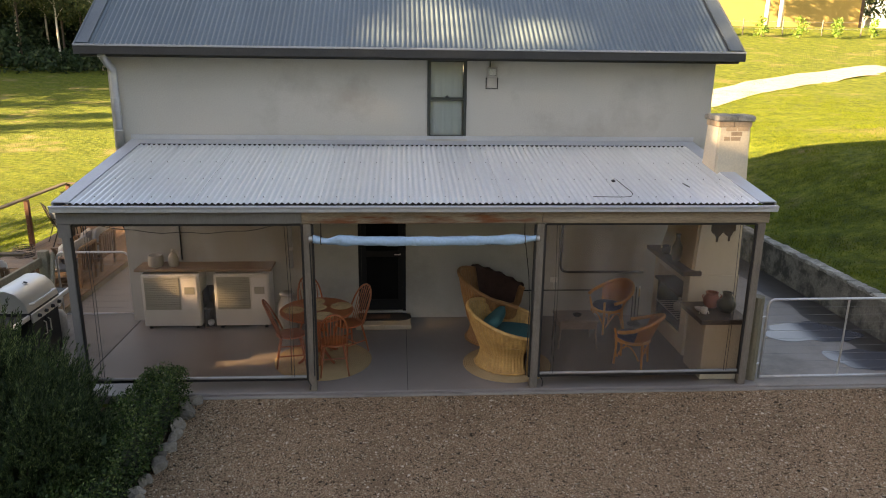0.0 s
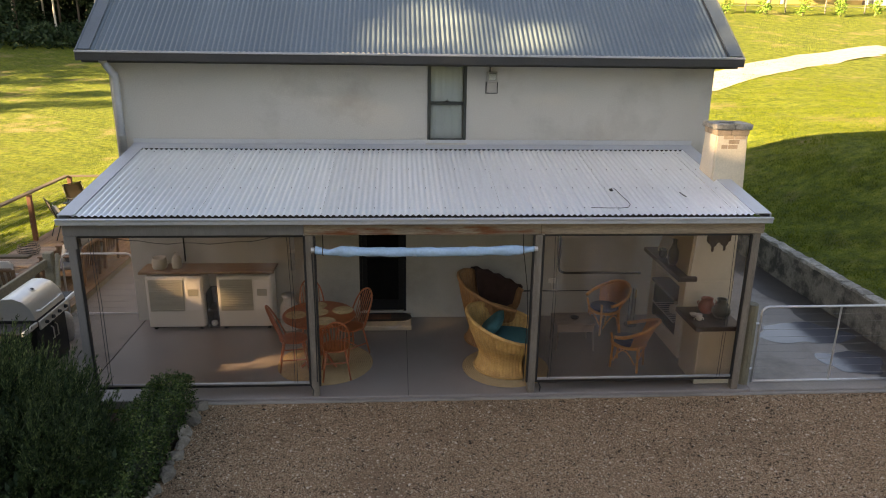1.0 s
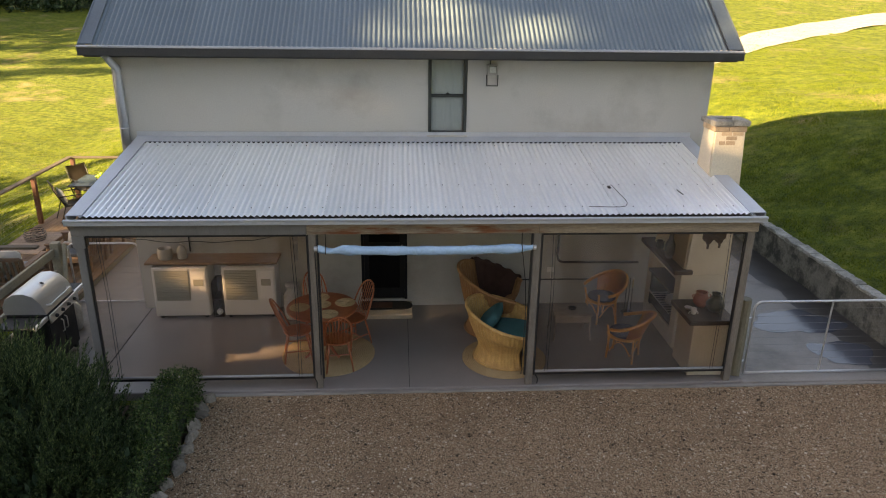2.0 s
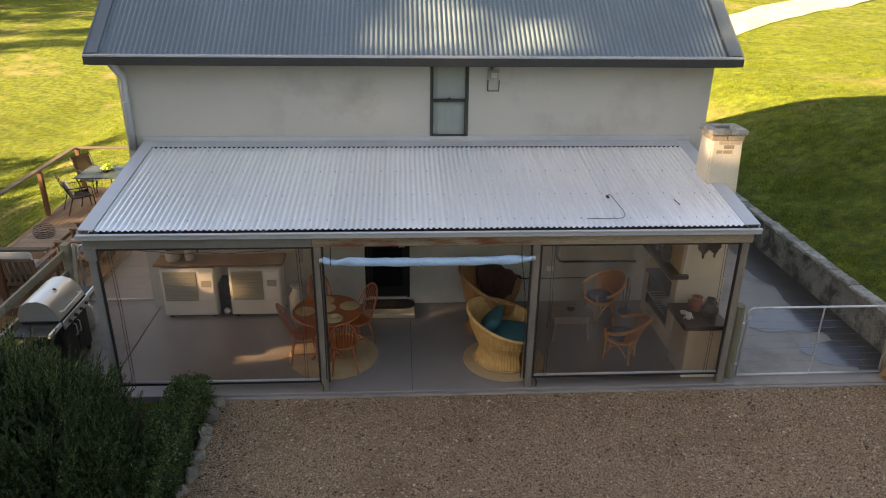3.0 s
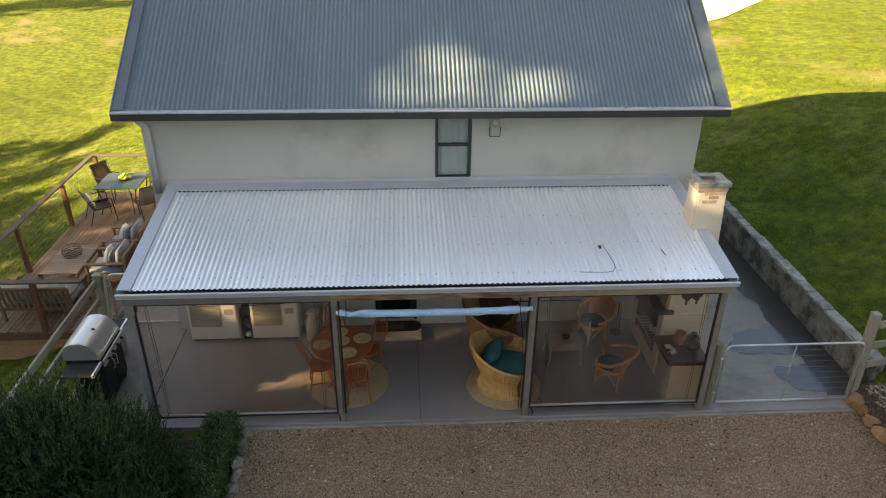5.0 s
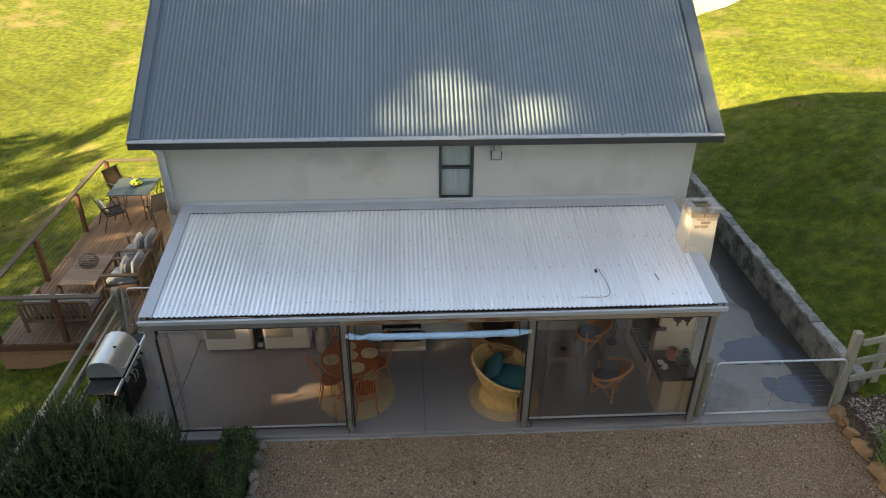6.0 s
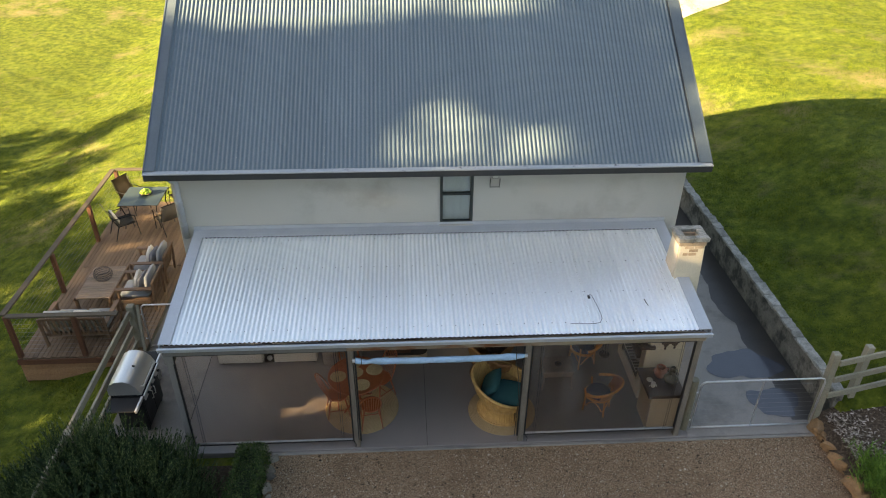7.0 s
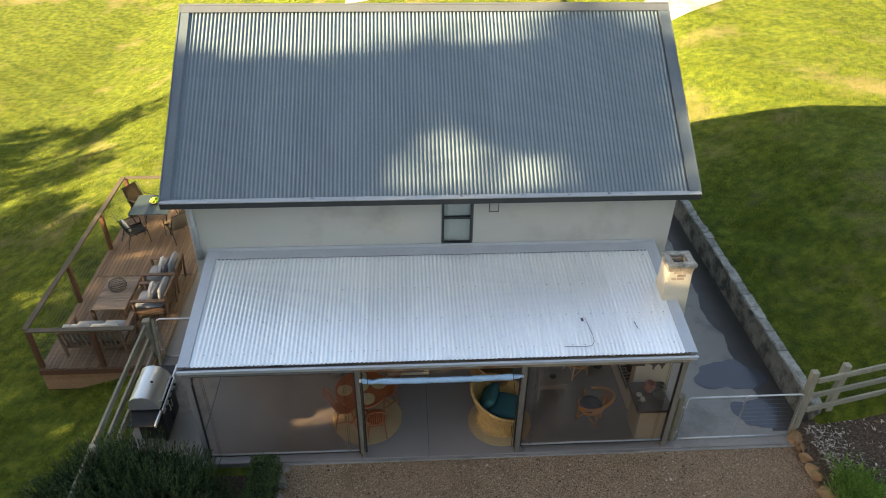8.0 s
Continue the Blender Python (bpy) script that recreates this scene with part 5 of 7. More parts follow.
part("jar", bm, WHITE_PAINT, bl, smooth=True)
cr = thing("stoneware_crock", pose(-4.20, 11.95, 1.012), "squat glazed stoneware crock with a dark rim on the shelf", "crock")
bm = bmesh.new()
lathe(bm, [(0.0, 0.0), (0.10, 0.0), (0.118, 0.03), (0.12, 0.14), (0.105, 0.165), (0.112, 0.185), (0.095, 0.185), (0.09, 0.03), (0.0, 0.02)], 24)
part("body", bm, STONEWARE, cr, smooth=True)
for sx in (-1, 1):
    bm = bmesh.new()
    tube(bm, arc((sx * 0.118, 0, 0.12), 0.025, -90, 90, 8, "y"), 0.008, 6)
    part("handle", bm, STONEWARE, cr)
jg = thing("stoneware_jug", pose(-3.93, 11.97, 1.012), "tall narrow-necked stoneware jug on the shelf", "jug")
bm = bmesh.new()
lathe(bm, [(0.0, 0.0), (0.07, 0.0), (0.078, 0.02), (0.08, 0.14), (0.06, 0.19), (0.03, 0.215), (0.028, 0.25), (0.036, 0.262), (0.0, 0.262)], 20)
part("body", bm, STONEWARE, jg, smooth=True)
bm = bmesh.new()
tube(bm, [(0.03, 0, 0.24), (0.075, 0, 0.235), (0.085, 0, 0.19), (0.07, 0, 0.165)], 0.009, 6)
part("handle", bm, STONEWARE, jg)
lm = thing("wall_conduit", pose(-3.86, 12.19, 1.05), "thin dark vertical pipe on the veranda wall", "pipe")
bm = bmesh.new()
tube(bm, [(0, 0, 0.0), (0, 0, 0.75)], 0.012, 6)
part("pipe", bm, IRON, lm)
ur = thing("metal_urn", pose(-2.13, 11.80, 0), "dented grey metal milk can beside the cabinets", "milk can")
CAN = material("can_metal", (0.45, 0.45, 0.44), 0.45, 0.6, 0.2, 6, 50, 0.1)
bm = bmesh.new()
lathe(bm, [(0.0, 0.0), (0.15, 0.0), (0.155, 0.02), (0.155, 0.38), (0.10, 0.48), (0.09, 0.56)], 24)
part("body", bm, CAN, ur, smooth=True)
bm = bmesh.new()
lathe(bm, [(0.09, 0.56), (0.12, 0.565), (0.12, 0.60), (0.05, 0.62), (0.0, 0.62)], 24)
part("lid", bm, CAN, ur, smooth=True)
for sx in (-1, 1):
    bm = bmesh.new()
    tube(bm, arc((sx * 0.13, 0, 0.44), 0.05, -80 if sx > 0 else 100, 80 if sx > 0 else 260, 8, "y"), 0.009, 6)
    part("handle", bm, CAN, ur)

# door mat
dm = thing("door_mat", pose(-0.56, 11.99, 0.086), "dark rubber half-oval door mat on the doorstep", "mat")
bm = bmesh.new()
pts = [(-0.43, 0.17), (-0.43, -0.17)] + [(0.26 + 0.19 * math.sin(a), -0.17 * math.cos(a)) for a in np.linspace(0, math.pi, 14)]
lo = [bm.verts.new((x, y, 0)) for x, y in pts]
hi = [bm.verts.new((x * 0.985, y * 0.985, 0.014)) for x, y in pts]
bm.faces.new(hi)
bm.faces.new(lo)
for k in range(len(pts)):
    bm.faces.new((lo[k], lo[(k + 1) % len(pts)], hi[(k + 1) % len(pts)], hi[k]))
part("mat", bm, BLACK, dm)
bm = bmesh.new()
box(bm, -0.36, 0.10, -0.11, 0.11, 0.0145, 0.02, 0.002)
part("coir_panel", bm, material("coir", (0.10, 0.055, 0.04), 0.98, 0, 0.2, 6, 200, 0.5, 0.004), dm)

# fireplace, bench and shelves at the east end
fp = thing("outdoor_fireplace", pose(4.25, 11.15, 0), "cream rendered outdoor fireplace with a dark timber mantel", "fireplace")
bm = bmesh.new()
# body as blocks about an opening that faces the veranda
for b in ((-0.32, 0.42, -0.70, -0.50, 0.0, 1.26), (-0.32, 0.42, 0.50, 0.70, 0.0, 1.26), (0.12, 0.42, -0.498, 0.498, 0.0, 1.26), (-0.318, 0.118, -0.498, 0.498, 0.0, 0.26), (-0.318, 0.118, -0.498, 0.498, 1.10, 1.26)):
    box(bm, *b, 0.008)
part("breast", bm, CREAM, fp)
bm = bmesh.new()
lo = [bm.verts.new((sx, sy, 1.262)) for sx, sy in ((-0.29, -0.69), (0.42, -0.69), (0.42, 0.68), (-0.29, 0.68))]
mi = [bm.verts.new((sx, sy, 1.95)) for sx, sy in ((-0.24, -0.65), (0.43, -0.65), (0.43, 0.40), (-0.24, 0.40))]
hi = [bm.verts.new((sx, sy, 2.56)) for sx, sy in ((-0.10, -0.58), (0.43, -0.58), (0.43, 0.05), (-0.10, 0.05))]
for a, b in ((lo, mi), (mi, hi)):
    for k in range(4):
        bm.faces.new((a[k], a[(k + 1) % 4], b[(k + 1) % 4], b[k]))
bmesh.ops.bevel(bm, geom=[e for e in bm.edges if len(e.link_faces) == 2], offset=0.03, segments=2, affect="EDGES")
part("hood", bm, CREAM, fp, smooth=False)
bm = bmesh.new()
box(bm, -0.45, -0.16, -0.74, 0.80, 1.262, 1.335, 0.010)
part("mantel", bm, DARKWOOD, fp)
bm = bmesh.new()
box(bm, -0.38, 0.10, -0.495, 0.495, 0.86, 0.90, 0.004)
part("shelf", bm, DARKWOOD, fp)
bm = bmesh.new()
box(bm, -0.318, 0.02, 0.42, 0.49, 0.262, 0.855)
box(bm, 0.10, 0.118, -0.495, 0.495, 0.262, 1.098)
part("soot_lining", bm, DARK, fp)
bm = bmesh.new()
for k in range(11):
    tube(bm, [(-0.34, -0.45 + 0.09 * k, 0.50), (0.09, -0.45 + 0.09 * k, 0.50)], 0.008, 6)
tube(bm, [(-0.34, -0.48, 0.50), (-0.34, 0.48, 0.50)], 0.010, 6)
part("grate", bm, GALV, fp)
bm = bmesh.new()
box(bm, -0.29, 0.09, -0.48, 0.41, 0.262, 0.30, 0.01)
part("hearth_ash", bm, material("ash", (0.07, 0.065, 0.06), 1, 0, 0.3, 8, 40, 0.6, 0.02), fp)

bn = thing("masonry_bench", pose(4.09, 9.93, 0), "cream masonry bench with a dark brown top by the fireplace", "bench")
bm = bmesh.new()
box(bm, -0.23, 0.35, -0.30, 0.29, 0.0, 0.825, 0.01)
part("base", bm, CREAM, bn)
bm = bmesh.new()
box(bm, -0.31, 0.37, -0.34, 0.42, 0.826, 0.90, 0.008)
part("top", bm, DARKWOOD, bn)


def pot(name, x, y, z, prof, mat, label, category, handles=0.0):
    p = thing(name, pose(x, y, z), label, category)
    bm = bmesh.new()
    lathe(bm, prof, 22)
    part("body", bm, mat, p, smooth=True)
    if handles:
        for sx in (-1, 1):
            bm = bmesh.new()
            tube(bm, arc((sx * handles, 0, prof[-1][1] * 0.72), 0.028, -80 if sx > 0 else 100, 80 if sx > 0 else 260, 8, "y"), 0.008, 6)
            part("handle", bm, mat, p)
    return p


TERRA = material("terracotta", (0.36, 0.10, 0.05), 0.7, 0, 0.2, 8, 60, 0.2, 0.003)
GREENPOT = material("dark_green_glaze", (0.05, 0.055, 0.04), 0.4, 0, 0.25, 8, 60, 0.2, 0.003)
pot("terracotta_pot", 4.13, 10.10, 0.901, [(0, 0), (0.065, 0), (0.11, 0.06), (0.115, 0.12), (0.085, 0.18), (0.075, 0.20), (0.09, 0.225), (0.07, 0.225)], TERRA, "round terracotta pot with two handles on the bench", "pot", 0.11)
pot("green_jar", 4.27, 9.93, 0.901, [(0, 0), (0.08, 0), (0.13, 0.07), (0.13, 0.13), (0.07, 0.19), (0.06, 0.26), (0.075, 0.28), (0.055, 0.28)], GREENPOT, "dark green glazed jar on the bench", "jar")
pot("green_jar", 4.36, 10.10, 0.901, [(0, 0), (0.07, 0), (0.10, 0.06), (0.09, 0.14), (0.05, 0.18), (0.05, 0.2)], GREENPOT, "small dark green glazed jar on the bench", "jar")
pot("white_mug", 3.92, 9.84, 0.901, [(0, 0), (0.035, 0), (0.042, 0.02), (0.042, 0.09), (0.036, 0.09), (0.03, 0.015), (0, 0.012)], WHITE_PAINT, "white china mug on a dark tray", "mug", 0.04)
pot("white_bowl", 3.90, 9.98, 0.901, [(0, 0), (0.03, 0), (0.06, 0.04), (0.055, 0.042), (0.0, 0.012)], WHITE_PAINT, "small white bowl on the bench", "bowl")
pot("mantel_vase", 3.92, 10.98, 1.336, [(0, 0), (0.05, 0), (0.085, 0.1), (0.08, 0.22), (0.035, 0.32), (0.03, 0.4), (0.045, 0.42), (0.03, 0.42)], GREENPOT, "tall dark vase on the fireplace mantel", "vase")
pot("mantel_pot", 3.92, 11.40, 1.336, [(0, 0), (0.05, 0), (0.07, 0.05), (0.06, 0.11), (0.07, 0.13), (0.05, 0.13)], IRON, "small black pot on the fireplace mantel", "pot")
pot("kettle", 4.08, 11.05, 0.51, [(0, 0), (0.08, 0), (0.10, 0.05), (0.085, 0.11), (0.03, 0.14), (0.0, 0.15)], GALV, "battered metal kettle on the fireplace grate", "kettle")

# fire irons
fi = thing("fire_irons", pose(3.62, 11.75, 0), "stand of black and brass fire irons by the wall", "fire irons")
bm = bmesh.new()
lathe(bm, [(0, 0), (0.11, 0), (0.11, 0.02), (0.02, 0.03), (0.012, 0.06), (0.012, 0.66), (0, 0.67)], 16)
part("stand", bm, IRON, fi)
BRASS = material("old_brass", (0.5, 0.36, 0.15), 0.35, 0.9, 0.15, 6, 50, 0.05)
for k in range(4):
    a = math.pi / 2 * k + 0.4
    d = Vector((math.cos(a), math.sin(a), 0)) * 0.07
    bm = bmesh.new()
    tube(bm, [d + Vector((0, 0, 0.07)), d + Vector((0, 0, 0.52))], 0.008, 6)
    part("rod", bm, IRON, fi)
    bm = bmesh.new()
    tube(bm, [d + Vector((0, 0, 0.52)), d + Vector((0, 0, 0.66))], 0.013, 8)
    part("grip", bm, BRASS if k % 2 else WHITE_PAINT, fi)

# wall pipes and a power point on the back wall
wp = thing("wall_pipe", pose(2.42, 12.17, 0.80), "black bent service pipe fixed along the veranda wall", "pipe")
bm = bmesh.new()
tube(bm, [(0, 0, 1.3), (0, 0, 0.12), (0.02, 0, 0.05), (0.06, 0, 0.015), (0.12, 0, 0.0), (1.45, 0, -0.01)], 0.022, 8)
part("pipe", bm, IRON, wp, smooth=True)
wr = thing("wall_rail", pose(1.8, 12.185, 0.47), "thin dark rail along the veranda wall", "rail")
bm = bmesh.new()
tube(bm, [(-0.2, 0, 0), (1.2, 0, 0)], 0.012, 6)
part("rail", bm, IRON, wr)
so = thing("power_point", pose(2.32, 12.199, 0.61), "white double power point with a short cord", "power point")
bm = bmesh.new()
box(bm, -0.06, 0.06, -0.016, 0.0, 0.0, 0.085, 0.004)
part("plate", bm, WHITE_PAINT, so)
bm = bmesh.new()
tube(bm, [(0.0, -0.015, 0.02), (0.0, -0.04, -0.02), (0.005, -0.03, -0.10), (0.05, -0.03, -0.12)], 0.006, 6)
part("cord", bm, WHITE_PAINT, so)
# carved fretwork under the east beam
fw = thing("fretwork_bracket", pose(3.94, 9.60, 2.02), "dark carved timber fretwork hanging under the beam", "ornament")
bm = bmesh.new()
edge = [(-0.16, 0.265), (-0.16, 0.12), (-0.135, 0.085), (-0.115, 0.09), (-0.10, 0.05), (-0.085, 0.04), (-0.085, 0.0), (-0.06, 0.0), (-0.06, 0.04), (-0.04, 0.055), (-0.015, 0.10), (0.01, 0.105),
        (0.03, 0.075), (0.055, 0.06), (0.075, 0.05), (0.075, 0.015), (0.10, 0.015), (0.10, 0.05), (0.12, 0.07), (0.13, 0.11), (0.16, 0.13), (0.16, 0.265)]
fa = [bm.verts.new((x, -0.013, z)) for x, z in edge]
fb = [bm.verts.new((x, 0.013, z)) for x, z in edge]
bm.faces.new(fa)
bm.faces.new(fb)
for k in range(len(edge)):
    k2 = (k + 1) % len(edge)
    bm.faces.new((fa[k], fa[k2], fb[k2], fb[k]))
part("fretwork", bm, DARKWOOD, fw)
for x, z in ((-0.0725, -0.004), (0.0875, 0.010)):
    bm = bmesh.new()
    lathe(bm, [(0, -0.03), (0.013, -0.022), (0.018, -0.008), (0.011, 0.004), (0.0, 0.006)], 10, pose(x, 0, z))
    part("drop", bm, DARKWOOD, fw, smooth=True)
# flue pipe over the milk can, and a thin cable slung across the west bay
fl = thing("flue_pipe", pose(-2.06, 11.92, 0), "pale grey flue pipe rising to the veranda ceiling", "pipe")
bm = bmesh.new()
tube(bm, [(0, 0, 0.98), (0, 0, 1.7), (0, 0, 2.70)], 0.042, 12)
part("pipe", bm, ZINC_TRIM, fl, smooth=True)
bm = bmesh.new()
tube(bm, [(0, 0, 1.28), (0, 0, 1.33)], 0.050, 12)
part("collar", bm, GALV, fl)
for z in (1.3, 2.3):
    bm = bmesh.new()
    box(bm, -0.012, 0.012, 0.03, 0.285, z - 0.012, z + 0.012)
    part("bracket", bm, GALV, fl)
sc = thing("slung_cable", pose(-2.9, 9.64, 2.27), "thin dark cable slung in a slack curve under the beam", "cable")
bm = bmesh.new()
tube(bm, [(-1.40 + 2.75 * k / 16, 0.02 * math.sin(k), -0.145 * (1 - ((k - 8) / 8.0) ** 2) + 0.012 * math.sin(k * 1.9)) for k in range(17)], 0.0045, 5)
part("cord", bm, BLACK, sc, smooth=True)
# saw-cut joint in the slab, a dark thin recess strip
for nm, x0, x1, y0, y1 in (("floor_joint", -0.205, -0.199, 9.45, 12.19), ("floor_joint", -4.628, -4.62, 9.45, 12.19)):
    bm = bmesh.new()
    box(bm, x0, x1, y0, y1, -0.01, 0.0006)
    tagged(part(nm, bm, DARK), "narrow dark joint in the concrete floor", "joint", kind="structure")

# loose cable on the veranda roof
cb = thing("roof_cable", pose(2.7, 9.9, 2.62), "loose black cable lying over the zinc roof", "cable")


def on_roof(x, y, up=0.0):
    return Vector((x - 2.7, y - 9.9, E0.z + (y - E0.y) * (E1.z - E0.z) / (E1.y - E0.y) + 0.016 + up - 2.62))


bm = bmesh.new()
tube(bm, [on_roof(2.60, 10.20), on_roof(2.63, 10.24, 0.03), on_roof(2.66, 10.22, 0.02), on_roof(2.70, 10.05), on_roof(2.73, 9.85), on_roof(2.73, 9.72), on_roof(2.68, 9.63), on_roof(2.58, 9.605), on_roof(2.40, 9.61), on_roof(2.18, 9.62)], 0.0042, 6)
part("cord", bm, BLACK, cb, smooth=True)
bm = bmesh.new()
box(bm, -0.115, -0.075, 0.26, 0.34, 0.07, 0.095, 0.006)
part("plug", bm, BLACK, cb)
lf = thing("roof_twig", pose(3.55, 10.05, 2.66), "dark twig lying on the zinc roof", "twig")
bm = bmesh.new()
tube(bm, [(0, 0.08, 0.022), (0.01, 0, 0.012), (0.03, -0.08, 0.0)], 0.007, 5)
part("twig", bm, BLACK, lf)


# ---------------------------------------------------------------- barbecue
STAINLESS = material("stainless", (0.72, 0.72, 0.70), 0.38, 0.85, 0.05, 2, 60, 0.0, 0.002)
bq = thing("barbecue", pose(-5.52, 10.43, 0), "stainless steel hooded gas barbecue with a black side shelf", "barbecue")
bm = bmesh.new()
box(bm, -0.25, 0.25, -0.40, 0.42, 0.10, 0.80, 0.01)
part("cabinet", bm, BLACK, bq)
bm = bmesh.new()
box(bm, -0.28, 0.29, -0.42, 0.44, 0.80, 0.93, 0.012)
part("firebox", bm, IRON, bq)
bm = bmesh.new()
prof = [(-0.30, 0.935), (-0.30, 1.06), (-0.25, 1.17), (-0.14, 1.235), (0.0, 1.245), (0.12, 1.20), (0.21, 1.10), (0.26, 0.98), (0.27, 0.935)]
a = [bm.verts.new((x, -0.41, z)) for x, z in prof]
b = [bm.verts.new((x, 0.43, z)) for x, z in prof]
for k in range(len(prof) - 1):
    bm.faces.new((a[k], a[k + 1], b[k + 1], b[k]))
hood = part("hood", bm, STAINLESS, bq, smooth=True)
for yy in (-0.412, 0.432):
    bm = bmesh.new()
    lo = [bm.verts.new((x, yy - 0.008, z)) for x, z in prof]
    hi = [bm.verts.new((x, yy + 0.008, z)) for x, z in prof]
    bm.faces.new(lo)
    bm.faces.new(hi)
    for k in range(len(prof)):
        k2 = (k + 1) % len(prof)
        bm.faces.new((lo[k], lo[k2], hi[k2], hi[k]))
    part("hood_end", bm, STAINLESS, bq)
bm = bmesh.new()
tube(bm, [(0.20, -0.30, 1.02), (0.30, -0.30, 1.04), (0.30, 0.32, 1.04), (0.20, 0.32, 1.02)], 0.014, 8)
part("hood_handle", bm, STAINLESS, hood)
bm = bmesh.new()
lathe(bm, [(0, 0), (0.042, 0), (0.042, 0.014), (0.034, 0.016), (0, 0.016)], 18, pose(0.06, 0.0, 1.222, 0, 22, 0))
part("thermometer", bm, STAINLESS, hood)
bm = bmesh.new()
lathe(bm, [(0, 0.016), (0.028, 0.0165), (0.028, 0.019), (0, 0.019)], 18, pose(0.06, 0.0, 1.222, 0, 22, 0))
part("dial", bm, BLACK, hood)
bm = bmesh.new()
beam(bm, (0.31, -0.42, 0.86), (0.31, 0.44, 0.86), 0.03, 0.13, 0.006)
pn = part("control_panel", bm, STAINLESS, bq)
for k in range(4):
    bm = bmesh.new()
    lathe(bm, [(0, 0), (0.028, 0), (0.022, 0.035), (0, 0.035)], 14, pose(0.327, -0.28 + 0.19 * k, 0.86, 0, 90, 0))
    part("knob", bm, BLACK, pn)
for y0, y1, mat in ((-0.80, -0.43, IRON), (0.45, 0.80, IRON)):
    bm = bmesh.new()
    box(bm, -0.25, 0.25, y0, y1, 0.87, 0.90, 0.008)
    sh = part("side_shelf", bm, mat, bq)
    bm = bmesh.new()
    beam(bm, (0.275, y0, 0.885), (0.275, y1, 0.885), 0.04, 0.06, 0.006)
    part("shelf_edge", bm, STAINLESS, sh)
for k in (-0.2, 0.2):
    bm = bmesh.new()
    box(bm, 0.251, 0.268, k - 0.19, k + 0.19, 0.13, 0.77, 0.006)
    dr = part("door", bm, BLACK, bq)
    bm = bmesh.new()
    tube(bm, [(0.268, k + (0.14 if k < 0 else -0.14), 0.50), (0.30, k + (0.14 if k < 0 else -0.14), 0.52), (0.30, k + (0.14 if k < 0 else -0.14), 0.68), (0.268, k + (0.14 if k < 0 else -0.14), 0.70)], 0.009, 6)
    part("door_handle", bm, STAINLESS, dr)
for sx in (-0.2, 0.2):
    for sy in (-0.36, 0.38):
        bm = bmesh.new()
        tube(bm, [(sx - 0.02, sy, 0.045), (sx + 0.02, sy, 0.045)], 0.045, 12)
        part("castor", bm, BLACK, bq)
gbn = thing("gas_bottle", pose(-5.62, 11.45, 0.0), "dull grey gas bottle beside the barbecue", "gas bottle")
bm = bmesh.new()
lathe(bm, [(0, 0.0), (0.12, 0.0), (0.13, 0.04), (0.15, 0.08), (0.15, 0.36), (0.11, 0.44), (0.04, 0.46), (0.03, 0.5), (0, 0.5)], 20)
part("cylinder", bm, CAN, gbn, smooth=True)
bm = bmesh.new()
tube(bm, arc((0, 0, 0.53), 0.08, 0, 360, 16)[:-1], 0.010, 6, close=True)
part("collar", bm, CAN, gbn)

# ---------------------------------------------------------------- deck furniture
TEAK = material("teak", (0.165, 0.098, 0.058), 0.65, 0, 0.25, 5, 50, 0.25, 0.003, tint=(0.115, 0.066, 0.038), random_piece=0.12)
GREYTEAK = material("grey_teak", (0.235, 0.175, 0.128), 0.75, 0, 0.25, 5, 50, 0.25, 0.003, tint=(0.22, 0.155, 0.11), random_piece=0.12)
GREY_FABRIC = material("grey_fabric", (0.25, 0.26, 0.27), 0.95, 0, 0.12, 5, 250, 0.3, 0.002)
PALE_FABRIC = material("pale_fabric", (0.55, 0.53, 0.48), 0.95, 0, 0.12, 5, 250, 0.3, 0.002)
STRIPE = material("striped_fabric", (0.10, 0.10, 0.12), 0.95, 0, 0.2, 14, 250, 0.3, 0.002, tint=(0.5, 0.48, 0.45), stretch=(0.4, 3, 0.4))
ctb = thing("coffee_table", pose(-7.46, 14.14, DZ), "low slatted timber coffee table on the deck", "table")
for k in range(14):
    bm = bmesh.new()
    y = -0.62 + 1.24 * (k + 0.5) / 14
    box(bm, -0.37, 0.37, y - 0.04, y + 0.04, 0.385, 0.41, 0.004)
    part("slat", bm, GREYTEAK, ctb)
for sx in (-1, 1):
    bm = bmesh.new()
    box(bm, sx * 0.385 - 0.018, sx * 0.385 + 0.018, -0.66, 0.66, 0.34, 0.412, 0.005)
    part("side_rail", bm, TEAK, ctb)
    for sy in (-1, 1):
        bm = bmesh.new()
        box(bm, sx * 0.36 - 0.03, sx * 0.36 + 0.03, sy * 0.60 - 0.03, sy * 0.60 + 0.03, 0.0, 0.34, 0.005)
        part("leg", bm, TEAK, ctb)
wb = thing("wire_basket", pose(-7.46, 14.30, DZ + 0.411), "round grey wire basket on the coffee table", "basket")
for k in range(5):
    bm = bmesh.new()
    tube(bm, arc((0, 0, 0.01 + 0.045 * k), 0.17 + 0.03 * math.sin(k / 4 * math.pi), 0, 360, 24)[:-1], 0.006, 5, close=True)
    part("hoop", bm, IRON, wb)
for k in range(18):
    a = 2 * math.pi * k / 18
    d = Vector((math.cos(a), math.sin(a), 0))
    bm = bmesh.new()
    tube(bm, [d * 0.02 + Vector((0, 0, 0.006)), d * 0.17 + Vector((0, 0, 0.01)), d * 0.20 + Vector((0, 0, 0.1)), d * 0.17 + Vector((0, 0, 0.19))], 0.004, 5)
    part("wire", bm, GREYTEAK, wb)


